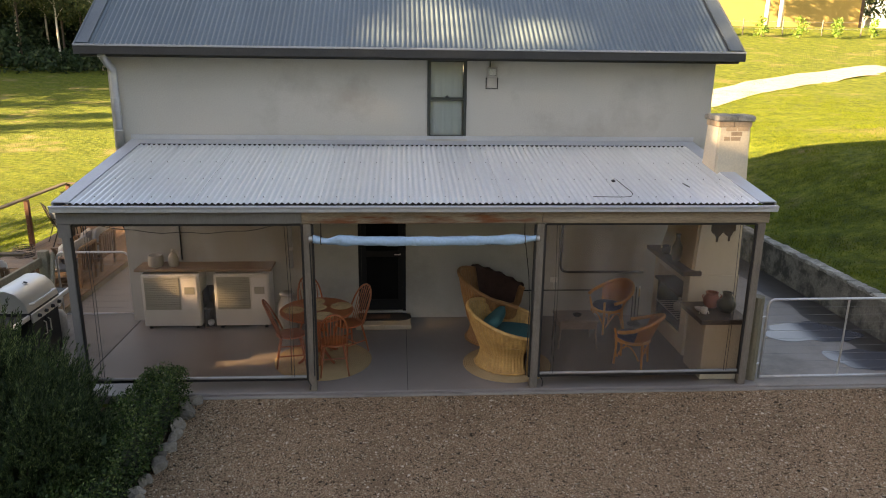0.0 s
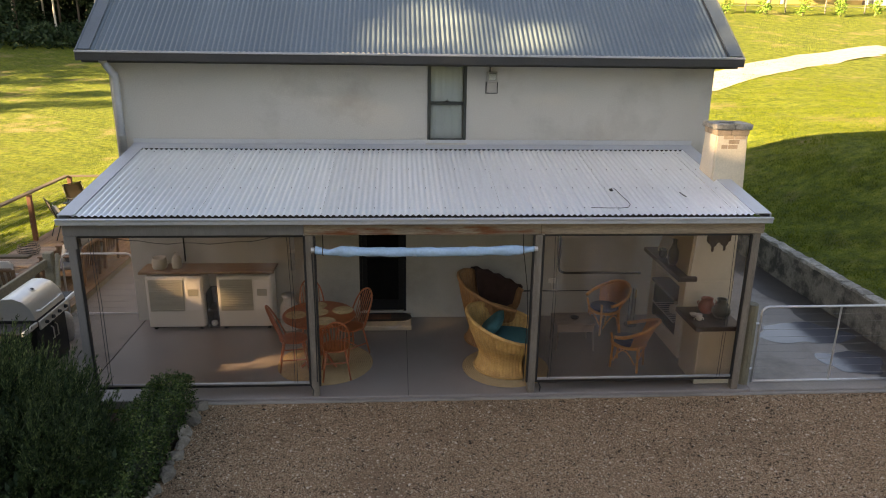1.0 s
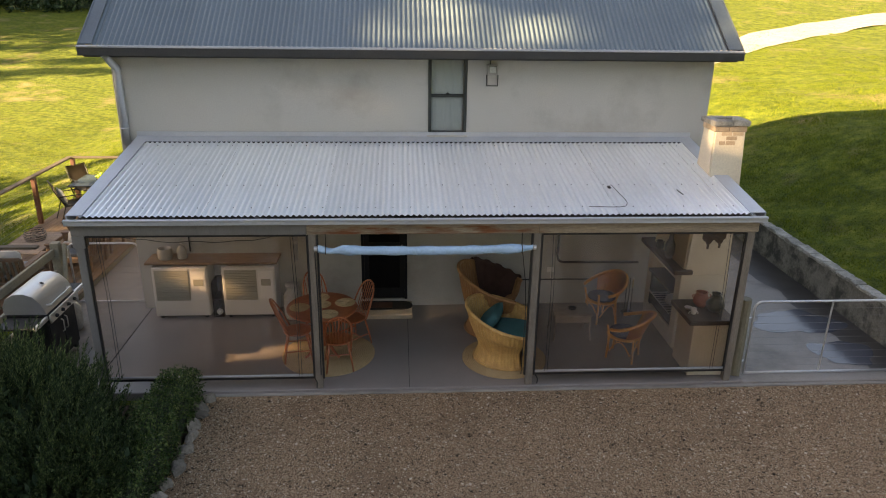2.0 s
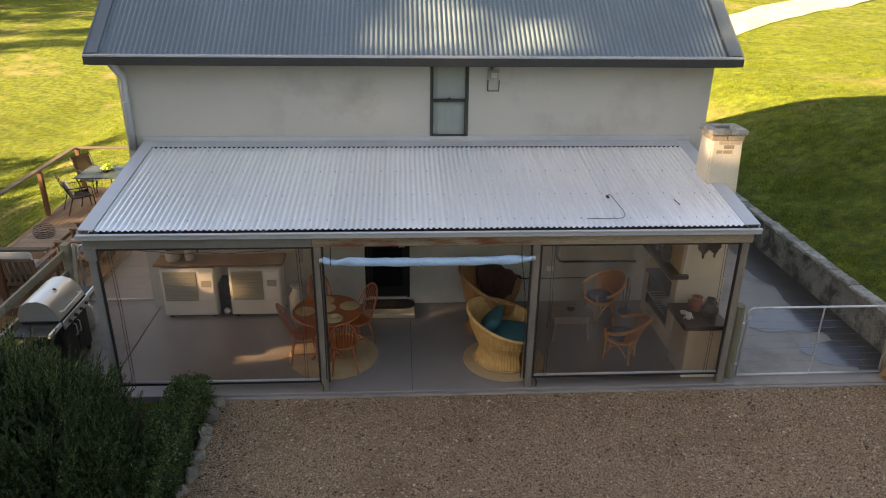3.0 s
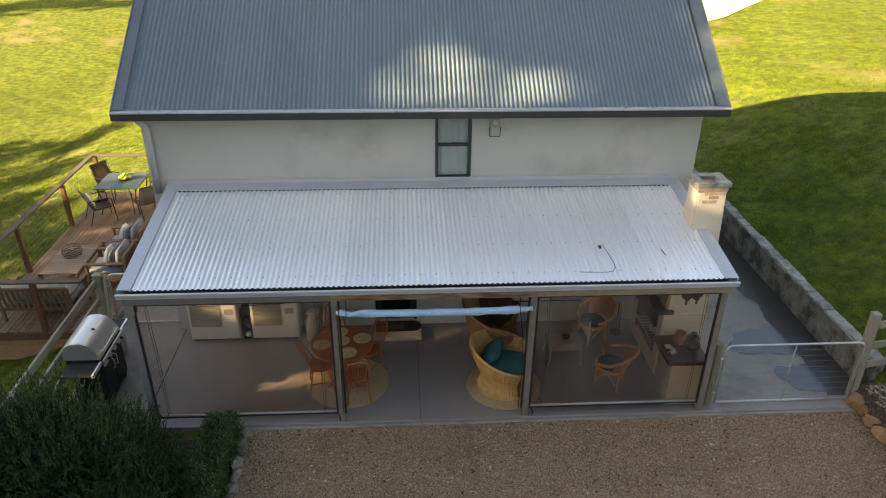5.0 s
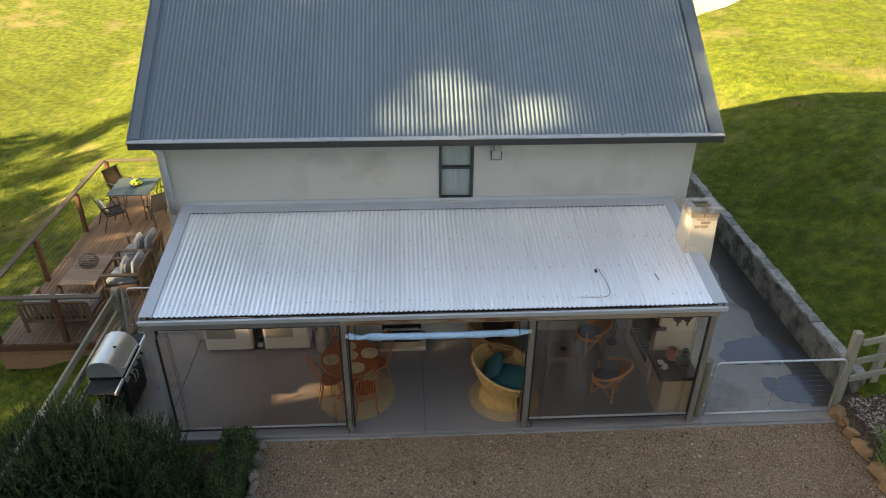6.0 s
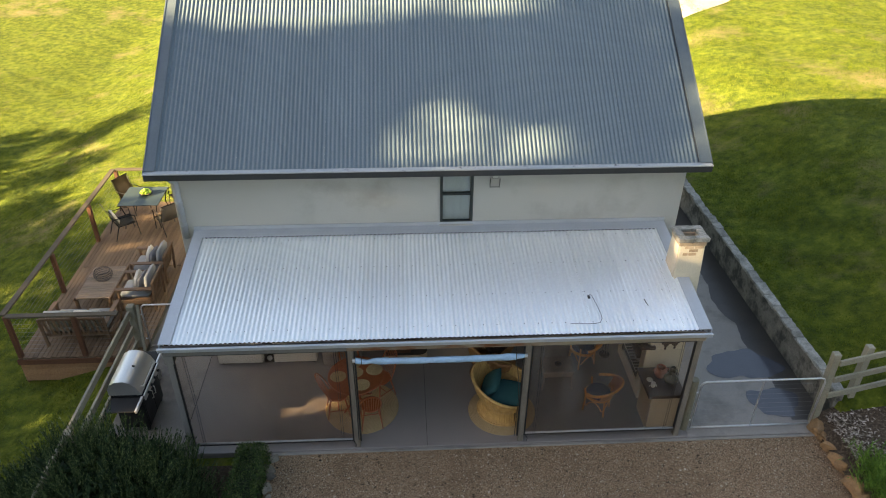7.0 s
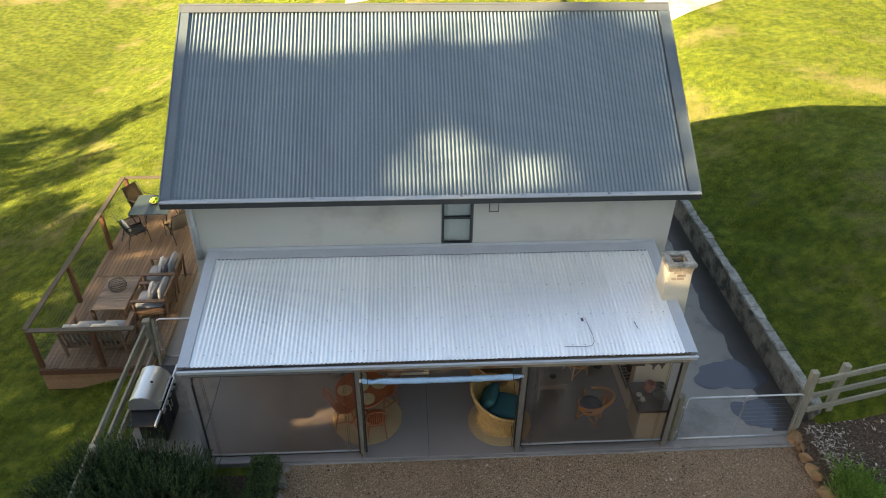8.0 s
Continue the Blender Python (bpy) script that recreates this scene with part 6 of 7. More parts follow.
def puff(bm, c, w, d, h, m=None, r=0.04):
    """A soft boxed cushion."""
    mm = pose(*c) if m is None else m
    vs = bmesh.ops.create_cube(bm, size=1.0, matrix=Matrix.Diagonal((w, d, h, 1)))["verts"]
    es = list({e for v in vs for e in v.link_edges})
    rr = bmesh.ops.bevel(bm, geom=es, offset=min(r, h * 0.45, w * 0.45), segments=3, affect="EDGES")
    allv = list({v for f in rr["faces"] for v in f.verts} | {v for v in vs if v.is_valid})
    for v in allv:
        u, t = v.co.x / w * 2, v.co.y / d * 2
        v.co.z *= 1 + 0.18 * (1 - u * u) * (1 - t * t)
    bmesh.ops.transform(bm, matrix=mm, verts=allv)


def lounge_seat(m, width, label, name, group, cushions):
    """A slatted timber lounge that faces -x in its own axes; origin under the middle."""
    s = thing(name, m, label, "sofa" if width > 1 else "armchair", group)
    D, hw = 0.76, width / 2
    for sy in (-1, 1):
        y = sy * (hw - 0.035)
        for x, z1 in ((-D / 2 + 0.04, 0.56), (D / 2 - 0.04, 0.74)):
            bm = bmesh.new()
            beam(bm, (x + (0.05 if x > 0 else 0), y, 0), (x + (0.10 if x > 0 else 0), y, z1), 0.06, 0.045, 0.004, up=(1, 0, 0))
            part("leg", bm, TEAK, s)
        bm = bmesh.new()
        box(bm, -D / 2, D / 2 + 0.05, y - 0.05, y + 0.05, 0.56, 0.59, 0.006)
        part("armrest", bm, TEAK, s)
        bm = bmesh.new()
        box(bm, -D / 2 + 0.06, D / 2 - 0.06, y - 0.02, y + 0.02, 0.20, 0.28, 0.004)
        part("side_rail", bm, TEAK, s)
    for x in (-D / 2 + 0.04, D / 2 - 0.06):
        bm = bmesh.new()
        box(bm, x - 0.02, x + 0.02, -hw + 0.06, hw - 0.06, 0.20, 0.28, 0.004)
        part("cross_rail", bm, TEAK, s)
    n = int(width / 0.11)
    for k in range(n):
        y = -hw + 0.07 + (width - 0.14) * (k + 0.5) / n
        bm = bmesh.new()
        beam(bm, (D / 2 - 0.02, y, 0.26), (D / 2 + 0.06, y, 0.73), 0.05, 0.02, 0.003, up=(1, 0, 0))
        part("back_slat", bm, TEAK, s)
    bm = bmesh.new()
    beam(bm, (D / 2 + 0.065, -hw + 0.05, 0.735), (D / 2 + 0.065, hw - 0.05, 0.735), 0.045, 0.06, 0.005)
    part("top_rail", bm, TEAK, s)
    bm = bmesh.new()
    box(bm, -D / 2 + 0.06, D / 2 - 0.08, -hw + 0.08, hw - 0.08, 0.255, 0.279)
    part("seat_base", bm, TEAK, s)
    nc = 1 if width < 1 else 2
    cw = (width - 0.16) / nc
    for k in range(nc):
        y = -hw + 0.08 + cw * (k + 0.5)
        bm = bmesh.new()
        puff(bm, (-0.03, y, 0.35), 0.64, cw - 0.01, 0.14)
        part("seat_cushion", bm, GREY_FABRIC, s, smooth=True)
        bm = bmesh.new()
        puff(bm, None, 0.13, cw - 0.03, 0.44, pose(0.29, y, 0.62, 0, 9, 0))
        part("back_cushion", bm, cushions[0], s, smooth=True)
    if len(cushions) > 1:
        for i, (mat, off) in enumerate(zip(cushions[1:], (-0.10, 0.02))):
            bm = bmesh.new()
            puff(bm, None, 0.12, 0.40, 0.36, pose(0.10 + off, 0.0 - 0.04 * i, 0.585, 0, 14, 6 - 12 * i))
            part("scatter_cushion", bm, mat, s, smooth=True)
    return s


lounge_seat(pose(-6.58, 14.94, DZ), 0.74, "slatted timber armchair with grey and striped cushions on the deck", "lounge_armchair", "lounge armchairs", (GREY_FABRIC, PALE_FABRIC, STRIPE))
lounge_seat(pose(-6.55, 13.92, DZ), 0.76, "slatted timber armchair with grey and striped cushions beside the table", "lounge_armchair", "lounge armchairs", (GREY_FABRIC, PALE_FABRIC, STRIPE))
lounge_seat(pose(-7.40, 12.80, DZ, 0, 0, -90), 1.36, "two-seat slatted timber outdoor sofa with pale grey cushions", "lounge_sofa", "", (PALE_FABRIC,))

# glass table and four sling chairs
gt = thing("glass_table", pose(-7.50, 17.64, DZ), "square glass-topped patio table with dark metal legs", "table")
TABLE_GLASS = material("frosted_glass", (0.05, 0.072, 0.075), 0.18, 0, 0.04, 3, 40, 0.02, 0.001, spec=0.15)
bm = bmesh.new()
box(bm, -0.52, 0.52, -0.52, 0.52, 0.715, 0.725, 0.004)
part("glass_top", bm, TABLE_GLASS, gt)
bm = bmesh.new()
tube(bm, [(-0.52, -0.52, 0.712), (0.52, -0.52, 0.712), (0.52, 0.52, 0.712), (-0.52, 0.52, 0.712)], 0.014, 6, close=True)
part("rim", bm, IRON, gt)
for sx in (-1, 1):
    for sy in (-1, 1):
        bm = bmesh.new()
        tube(bm, [(sx * 0.47, sy * 0.47, 0.70), (sx * 0.40, sy * 0.40, 0.35), (sx * 0.47, sy * 0.47, 0.0)], 0.014, 6)
        part("leg", bm, IRON, gt)
SLING = material("sling_fabric", (0.13, 0.115, 0.095), 0.85, 0, 0.15, 4, 250, 0.3, 0.002)


def sling_chair(m, extra=False):
    c = thing("sling_chair", m, "dark sling-seat metal patio chair" + (" with a pale cushion" if extra else ""), "chair", "patio chairs")
    side = [(-0.24, 0.40), (0.0, 0.385), (0.20, 0.39), (0.30, 0.62), (0.40, 0.92)]
    bm = bmesh.new()
    rows = []
    for x, z in side:
        rows.append([bm.verts.new((x, y, z - 0.02 * math.cos(y / 0.24 * 1.5))) for y in (-0.24, -0.12, 0, 0.12, 0.24)])
    for a, b in zip(rows, rows[1:]):
        for j in range(4):
            bm.faces.new((a[j], b[j], b[j + 1], a[j + 1]))
    bmesh.ops.solidify(bm, geom=bm.faces[:], thickness=0.008)
    part("sling", bm, SLING, c, smooth=True)
    for sy in (-1, 1):
        y = sy * 0.26
        bm = bmesh.new()
        tube(bm, [(x, y, z) for x, z in side], 0.012, 6)
        part("side_frame", bm, IRON, c, smooth=True)
        bm = bmesh.new()
        tube(bm, [(-0.28, y, 0.0), (-0.25, y, 0.40), (-0.24, y, 0.58), (-0.18, y, 0.62), (0.28, y, 0.62)], 0.012, 6)
        part("arm_frame", bm, IRON, c, smooth=True)
        bm = bmesh.new()
        tube(bm, [(0.20, y, 0.39), (0.34, y, 0.0)], 0.012, 6)
        part("leg", bm, IRON, c)
    bm = bmesh.new()
    tube(bm, [(0.40, -0.26, 0.92), (0.40, 0.26, 0.92)], 0.012, 6)
    part("top_bar", bm, IRON, c)
    if extra:
        bm = bmesh.new()
        puff(bm, None, 0.10, 0.36, 0.34, pose(0.20, 0.0, 0.58, 0, 20, 0))
        part("cushion", bm, PALE_FABRIC, c, "pale lumbar cushion", smooth=True)
    return c


sling_chair(pose(-7.86, 16.92, DZ, 0, 0, 215), True)
sc = sling_chair(pose(-8.0, 18.20, DZ, 0, 0, 150))
copy_thing(sc, pose(-6.78, 17.10, DZ, 0, 0, -50))
copy_thing(sc, pose(-6.70, 18.25, DZ, 0, 0, 40))
fbw = thing("fruit_bowl", pose(-7.46, 17.76, DZ + 0.726), "shallow bowl heaped with green apples on the glass table", "fruit bowl")
bm = bmesh.new()
lathe(bm, [(0, 0), (0.08, 0), (0.16, 0.05), (0.155, 0.055), (0.08, 0.012), (0, 0.01)], 24)
part("bowl", bm, STRAW, fbw, smooth=True)
APPLE = material("green_apple", (0.26, 0.42, 0.03), 0.35, 0, 0.15, 12, 60, 0.02)
rng = random.Random(3)
bm = bmesh.new()
lathe(bm, [(0.0, -0.034), (0.022, -0.036), (0.038, -0.008), (0.037, 0.014), (0.02, 0.034), (0.006, 0.028), (0, 0.024)], 12)
apple = mesh_of(bm, "apple", APPLE, True)
for k in range(15):
    a = 2 * math.pi * k * 0.382
    r = 0.035 * math.sqrt(k)
    ob = new("apple", apple)
    ob.parent = fbw
    ob.matrix_basis = pose(r * math.cos(a), r * math.sin(a), 0.095 - r * 0.28 + (0.03 if k < 4 else 0), rng.uniform(-30, 30), rng.uniform(-30, 30), 0)

# ---------------------------------------------------------------- plants
ROSEMARY = ramp_material("rosemary_leaf", [(0.0, (0.009, 0.020, 0.007)), (0.6, (0.042, 0.076, 0.026)), (1.0, (0.165, 0.220, 0.092))], 1, 0.7, leafy=True)
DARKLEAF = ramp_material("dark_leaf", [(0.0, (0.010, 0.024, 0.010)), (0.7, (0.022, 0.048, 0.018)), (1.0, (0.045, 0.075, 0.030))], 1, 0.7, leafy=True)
# tones range from shaded gaps to lit tips, contrast put into the leaf colour
SHRUBLEAF = ramp_material("shrub_leaf", [(0.0, (0.006, 0.014, 0.005)), (0.7, (0.026, 0.052, 0.017)), (1.0, (0.105, 0.150, 0.055))], 1, 0.6, leafy=True)
BOXLEAF = ramp_material("box_leaf", [(0.0, (0.012, 0.030, 0.007)), (0.6, (0.030, 0.066, 0.014)), (1.0, (0.11, 0.145, 0.045))], 1, 0.5, leafy=True)
GUMLEAF = ramp_material("gum_leaf", [(0.0, (0.030, 0.050, 0.016)), (0.6, (0.055, 0.080, 0.024)), (1.0, (0.115, 0.130, 0.035))], 1, 0.6, leafy=True)
BLADE = ramp_material("grass_blade", [(0.0, (0.044, 0.080, 0.006)), (0.6, (0.108, 0.150, 0.009)), (1.0, (0.184, 0.205, 0.022))], 1, 0.8, leafy=True, through_light=0.35, stripes=0.07)
STRAPLEAF = ramp_material("strap_leaf", [(0.0, (0.04, 0.11, 0.012)), (1.0, (0.16, 0.28, 0.045))], 1, 0.6, leafy=True)
BARK = material("bark", (0.10, 0.075, 0.055), 0.95, 0, 0.3, 6, 30, 0.6, 0.02, stretch=(3, 3, 0.5))
PALE_BARK = material("pale_bark", (0.62, 0.55, 0.45), 0.85, 0, 0.25, 2, 20, 0.3, 0.02, tint=(0.38, 0.31, 0.24), stretch=(3, 3, 0.4))


def raw_mesh(name, v, f, mat, parent=None, label="", kind=""):
    """A mesh from numpy arrays of triangles."""
    me = bpy.data.meshes.new(name)
    me.vertices.add(len(v))
    me.vertices.foreach_set("co", np.asarray(v, dtype=np.float32).ravel())
    me.loops.add(f.size)
    me.loops.foreach_set("vertex_index", f.astype(np.int32).ravel())
    me.polygons.add(len(f))
    me.polygons.foreach_set("loop_start", np.arange(0, f.size, f.shape[1], dtype=np.int32))
    me.update(calc_edges=True)
    me.materials.append(mat)
    ob = new(name, me)
    ob.parent = parent
    if label or kind:
        tagged(ob, label=label, kind=kind)
    return ob


def leaves(centres, dirs, length, width, rg):
    """Pointed leaves (two triangles sharing an edge) at centres along dirs."""
    n = len(centres)
    d = dirs / np.linalg.norm(dirs, axis=1, keepdims=True)
    s = np.cross(d, rg.normal(size=(n, 3)))
    s /= np.linalg.norm(s, axis=1, keepdims=True) + 1e-9
    L = (length * rg.uniform(0.7, 1.3, n))[:, None]
    W = (width * rg.uniform(0.7, 1.3, n))[:, None]
    v = np.stack([centres, centres + d * L * 0.5 + s * W * 0.5, centres + d * L, centres + d * L * 0.5 - s * W * 0.5], 1).reshape(-1, 3)
    f = np.arange(4 * n).reshape(n, 4)
    return v, f


def spray_bush(name, x, y, rx, ry, h, sprays, needles, seed, mat, label, L=0.36, needle=(0.045, 0.008), up=1.0, inner=3500, spread=0.30):
    """A shrub of many upright sprays set with needles."""
    rg = np.random.default_rng(seed)
    b = thing(name, pose(x, y, -0.04), label, "shrub")
    a = rg.uniform(0, 2 * np.pi, sprays)
    q = np.sqrt(rg.uniform(0, 1, sprays))
    px, py = rx * q * np.cos(a), ry * q * np.sin(a)
    lump = 1 + 0.18 * np.sin(a * 3 + seed) + 0.12 * np.sin(a * 7 + q * 5)
    top = h * np.sqrt(np.clip(1 - 0.92 * q ** 2.6, 0.02, 1)) * lump * rg.uniform(0.75, 1.08, sprays)
    base = np.stack([px, py, np.maximum(top - L * rg.uniform(0.7, 1.3, sprays), 0.02)], 1)
    out = np.stack([px / rx * 0.42, py / ry * 0.42, np.full(sprays, up)], 1) + rg.normal(size=(sprays, 3)) * 0.16
    out /= np.linalg.norm(out, axis=1, keepdims=True)
    t = rg.uniform(0.0, 1.0, (sprays, needles))
    c = base[:, None, :] + out[:, None, :] * (t[..., None] * L)
    nd = out[:, None, :] * 0.9 + rg.normal(size=(sprays, needles, 3)) * spread
    v, f = leaves(c.reshape(-1, 3), nd.reshape(-1, 3), needle[0], needle[1], rg)
    raw_mesh("foliage", v, f, mat, b)
    # deeper leaves in a dark colour that stands in for shade inside the shrub
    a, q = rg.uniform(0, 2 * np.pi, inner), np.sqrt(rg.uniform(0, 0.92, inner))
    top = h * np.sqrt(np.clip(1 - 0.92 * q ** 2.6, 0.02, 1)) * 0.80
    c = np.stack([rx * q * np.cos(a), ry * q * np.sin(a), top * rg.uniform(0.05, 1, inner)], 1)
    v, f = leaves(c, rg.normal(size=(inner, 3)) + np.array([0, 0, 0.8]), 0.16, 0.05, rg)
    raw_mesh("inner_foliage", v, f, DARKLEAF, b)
    for k in range(7):
        aa = 2 * math.pi * k / 7
        bm = bmesh.new()
        tube(bm, [(0.08 * math.cos(aa), 0.08 * math.sin(aa), 0), (rx * 0.3 * math.cos(aa), ry * 0.3 * math.sin(aa), h * 0.4), (rx * 0.55 * math.cos(aa), ry * 0.55 * math.sin(aa), h * 0.72)], 0.025, 6, r_end=0.008)
        part("stem", bm, BARK, b)
    return b


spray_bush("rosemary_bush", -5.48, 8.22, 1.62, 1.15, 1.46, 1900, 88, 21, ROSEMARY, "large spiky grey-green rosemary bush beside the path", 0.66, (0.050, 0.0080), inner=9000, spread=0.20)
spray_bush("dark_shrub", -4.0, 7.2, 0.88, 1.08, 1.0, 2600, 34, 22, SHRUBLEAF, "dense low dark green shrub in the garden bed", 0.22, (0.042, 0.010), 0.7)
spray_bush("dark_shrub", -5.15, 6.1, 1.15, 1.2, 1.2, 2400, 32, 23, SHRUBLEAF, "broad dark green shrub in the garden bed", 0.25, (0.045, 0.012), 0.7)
# clipped hedge
hg = thing("box_hedge", pose(-3.25, 7.4, -0.04), "clipped low green box hedge beside the gravel", "hedge")
rg = np.random.default_rng(7)
n = 26000
hx, hy, hz = rg.uniform(-0.24, 0.24, n), rg.uniform(-3.5, 1.80, n), rg.uniform(0.02, 0.55, n)
face = rg.integers(0, 4, n)
jit = rg.normal(0, 0.025, n)
lumpy = 0.03 * np.sin(hy * 5.1) + 0.025 * np.sin(hy * 11 + 1)
hx = np.where(face == 0, 0.22 + lumpy + jit, np.where(face == 1, -0.22 + lumpy + jit, hx))
hz = np.where(face >= 2, 0.52 + 0.04 * np.sin(hy * 4.3 + hx * 9) + jit * 1.2, hz)
keep = (hy < 1.8)
c = np.stack([hx, hy, hz], 1)
dirs = rg.normal(size=(n, 3)) + np.stack([np.sign(hx) * (face < 2), np.zeros(n), (face >= 2) * 1.0], 1) * 0.8
v, f = leaves(c, dirs, 0.032, 0.019, rg)
raw_mesh("foliage", v, f, BOXLEAF, hg)
# leaves of the end face
n2 = 1600
c = np.stack([rg.uniform(-0.22, 0.22, n2), 1.80 + rg.normal(0, 0.02, n2), rg.uniform(0.02, 0.52, n2)], 1)
v, f = leaves(c, rg.normal(size=(n2, 3)) + np.array([0, 0.8, 0.2]), 0.032, 0.019, rg)
raw_mesh("foliage_end", v, f, BOXLEAF, hg)
# near-black block stands in for the shade between the hedge leaves
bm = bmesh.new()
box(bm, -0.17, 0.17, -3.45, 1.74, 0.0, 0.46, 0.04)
part("inner_core", bm, material("hedge_inner_shade", (0.012, 0.02, 0.008), 1, 0, 0.3, 10, 40, 0.5), hg)

# strappy clump at the foot of the mulch bed
cl = thing("grass_clump", pose(7.45, 7.95, 0.25), "bright green strap-leaved clump by the edging stones", "plant")
rg = np.random.default_rng(9)
n = 2600
a = rg.uniform(0, 6.28, n)
base = np.stack([rg.normal(0, 0.20, n), rg.normal(0, 0.26, n), rg.uniform(0, 0.08, n)], 1)
v, f = leaves(base, np.stack([np.cos(a) * 0.7, np.sin(a) * 0.7, np.ones(n)], 1), 0.26, 0.020, rg)
raw_mesh("leaves", v, f, STRAPLEAF, cl)


# ---------------------------------------------------------------- trees
# leaves left out of the unseen screen to place sun patches on the main roof (x, y, half widths, share of leaves
# missing)
ROOF_GAPS = [(0.01, 12.24, 0.85, 0.80, 0.93), (1.07, 12.17, 1.05, 0.50, 0.95), (2.04, 12.21, 0.95, 0.34, 0.92), (-0.68, 12.07, 0.50, 0.42, 0.8), (0.36, 12.85, 0.62, 0.52, 0.96),
             (-0.65, 13.39, 0.60, 0.17, 0.95), (-1.36, 13.48, 0.38, 0.14, 0.85), (-3.17, 14.86, 1.95, 0.60, 1.0), (0.69, 14.67, 1.75, 0.21, 0.95), (1.63, 14.9, 0.85, 0.24, 0.85),
             (-3.46, 14.32, 0.32, 0.12, 0.9), (-4.09, 13.3, 0.30, 0.13, 0.8), (4.54, 14.13, 0.52, 0.22, 0.6)]
# the same across the sun's direction (u) and up (w): chimney, lean-to roof, upper wall, veranda floor and cabinets
SUN_GAPS = [(8.80, 5.62, 0.36, 0.52, 0.80), (11.95, 4.52, 0.34, 0.26, 0.9), (12.3, -1.75, 0.9, 0.45, 0.96),
            (10.68, 0.26, 0.35, 0.34, 0.97), (10.98, -0.20, 0.13, 0.12, 0.5), (11.22, 1.20, 0.32, 0.36, 0.97), (12.15, 0.85, 0.36, 0.34, 0.96)]


def lit_gaps(p, rg):
    """True for the leaves that stay."""
    u = -0.316 * p[:, 0] + 0.949 * p[:, 1]
    w = p[:, 2] + 0.316 * (0.949 * p[:, 0] + 0.316 * p[:, 1])
    k = w - 4.43 + 0.6945 * 11.8
    rx = (0.949 * k - 0.7944 * u) / (0.949 * 0.2999 + 0.316 * 0.7944)
    ry = (u + 0.316 * rx) / 0.949
    stay = np.ones(len(p), bool)
    for a, b, gaps in ((rx, ry, ROOF_GAPS), (u, w, SUN_GAPS)):
        for ca, cb, ha, hb, share in gaps:
            inside = ((a - ca) / ha) ** 2 + ((b - cb) / hb) ** 2 < 1
            stay &= ~(inside & (rg.uniform(0, 1, len(p)) < share))
    return stay


def tree(x, y, height, crown_base, radius, clumps, seed, label="tall gum tree with an open ragged crown", group="", leaf=0.40, per=70, bark=BARK, trunk_r=0.22, mat=GUMLEAF, sub=0.9):
    z0 = float(ground_height(np.array(x), np.array(y))) - 0.15
    t = thing("tree", pose(x, y, z0), label, "tree", group)
    rg = np.random.default_rng(seed)
    lean = rg.normal(0, 0.03, 2)
    bm = bmesh.new()
    tp = [(lean[0] * h * h * 0.1 / height * 4, lean[1] * h * h * 0.1 / height * 4, h) for h in np.linspace(0, height * 0.86, 7)]
    tube(bm, tp, trunk_r, 8, r_end=trunk_r * 0.22)
    part("trunk", bm, bark, t, smooth=True)
    cs = []
    for k in range(clumps):
        a = rg.uniform(0, 6.283)
        h = crown_base + (height - crown_base) * (k + 0.5) / clumps
        env = math.sin(math.pi * min(0.97, 0.12 + 0.85 * (h - crown_base) / (height - crown_base))) ** 0.6
        r = radius * env * rg.uniform(0.3, 1.0)
        cs.append((r * math.cos(a), r * math.sin(a), h))
        if k % 3 == 0:
            bm = bmesh.new()
            hb = max(h - r * 0.9, crown_base * 0.7)
            tube(bm, [(0, 0, hb), (r * 0.5 * math.cos(a), r * 0.5 * math.sin(a), hb + (h - hb) * 0.55), (r * math.cos(a), r * math.sin(a), h)], trunk_r * 0.32, 6, r_end=0.02)
            part("limb", bm, bark, t, smooth=True)
    cs = np.array(cs)
    c = np.repeat(cs, per, 0)
    off = rg.normal(size=(len(c), 3))
    off /= np.linalg.norm(off, axis=1, keepdims=True)
    off *= (rg.uniform(0, 1, len(c)) ** 0.45)[:, None] * np.repeat(rg.uniform(0.7, 1.3, len(cs)), per)[:, None] * sub * np.array([1.1, 1.1, 0.75])
    c = c + off
    v, f = leaves(c, rg.normal(size=(len(c), 3)) + np.array([0, 0, -0.6]), leaf, leaf * 0.45, rg)
    if group == "screen trees":
        quads = v.reshape(-1, 4, 3)
        v = quads[lit_gaps(quads.mean(1) + np.array((x, y, z0)), rg)].reshape(-1, 3)
        f = np.arange(len(v)).reshape(-1, 4)
    raw_mesh("crown", v, f, mat, t)
    return t


# unseen screen of trees set west of the yard to cast the dappled shade: low and dense in the south, tall open crowns
# further north
D2, P2 = Vector((0.949, 0.316)), Vector((-0.316, 0.949))


def at_uv(u, v):
    p = P2 * u + D2 * v
    return p.x, p.y


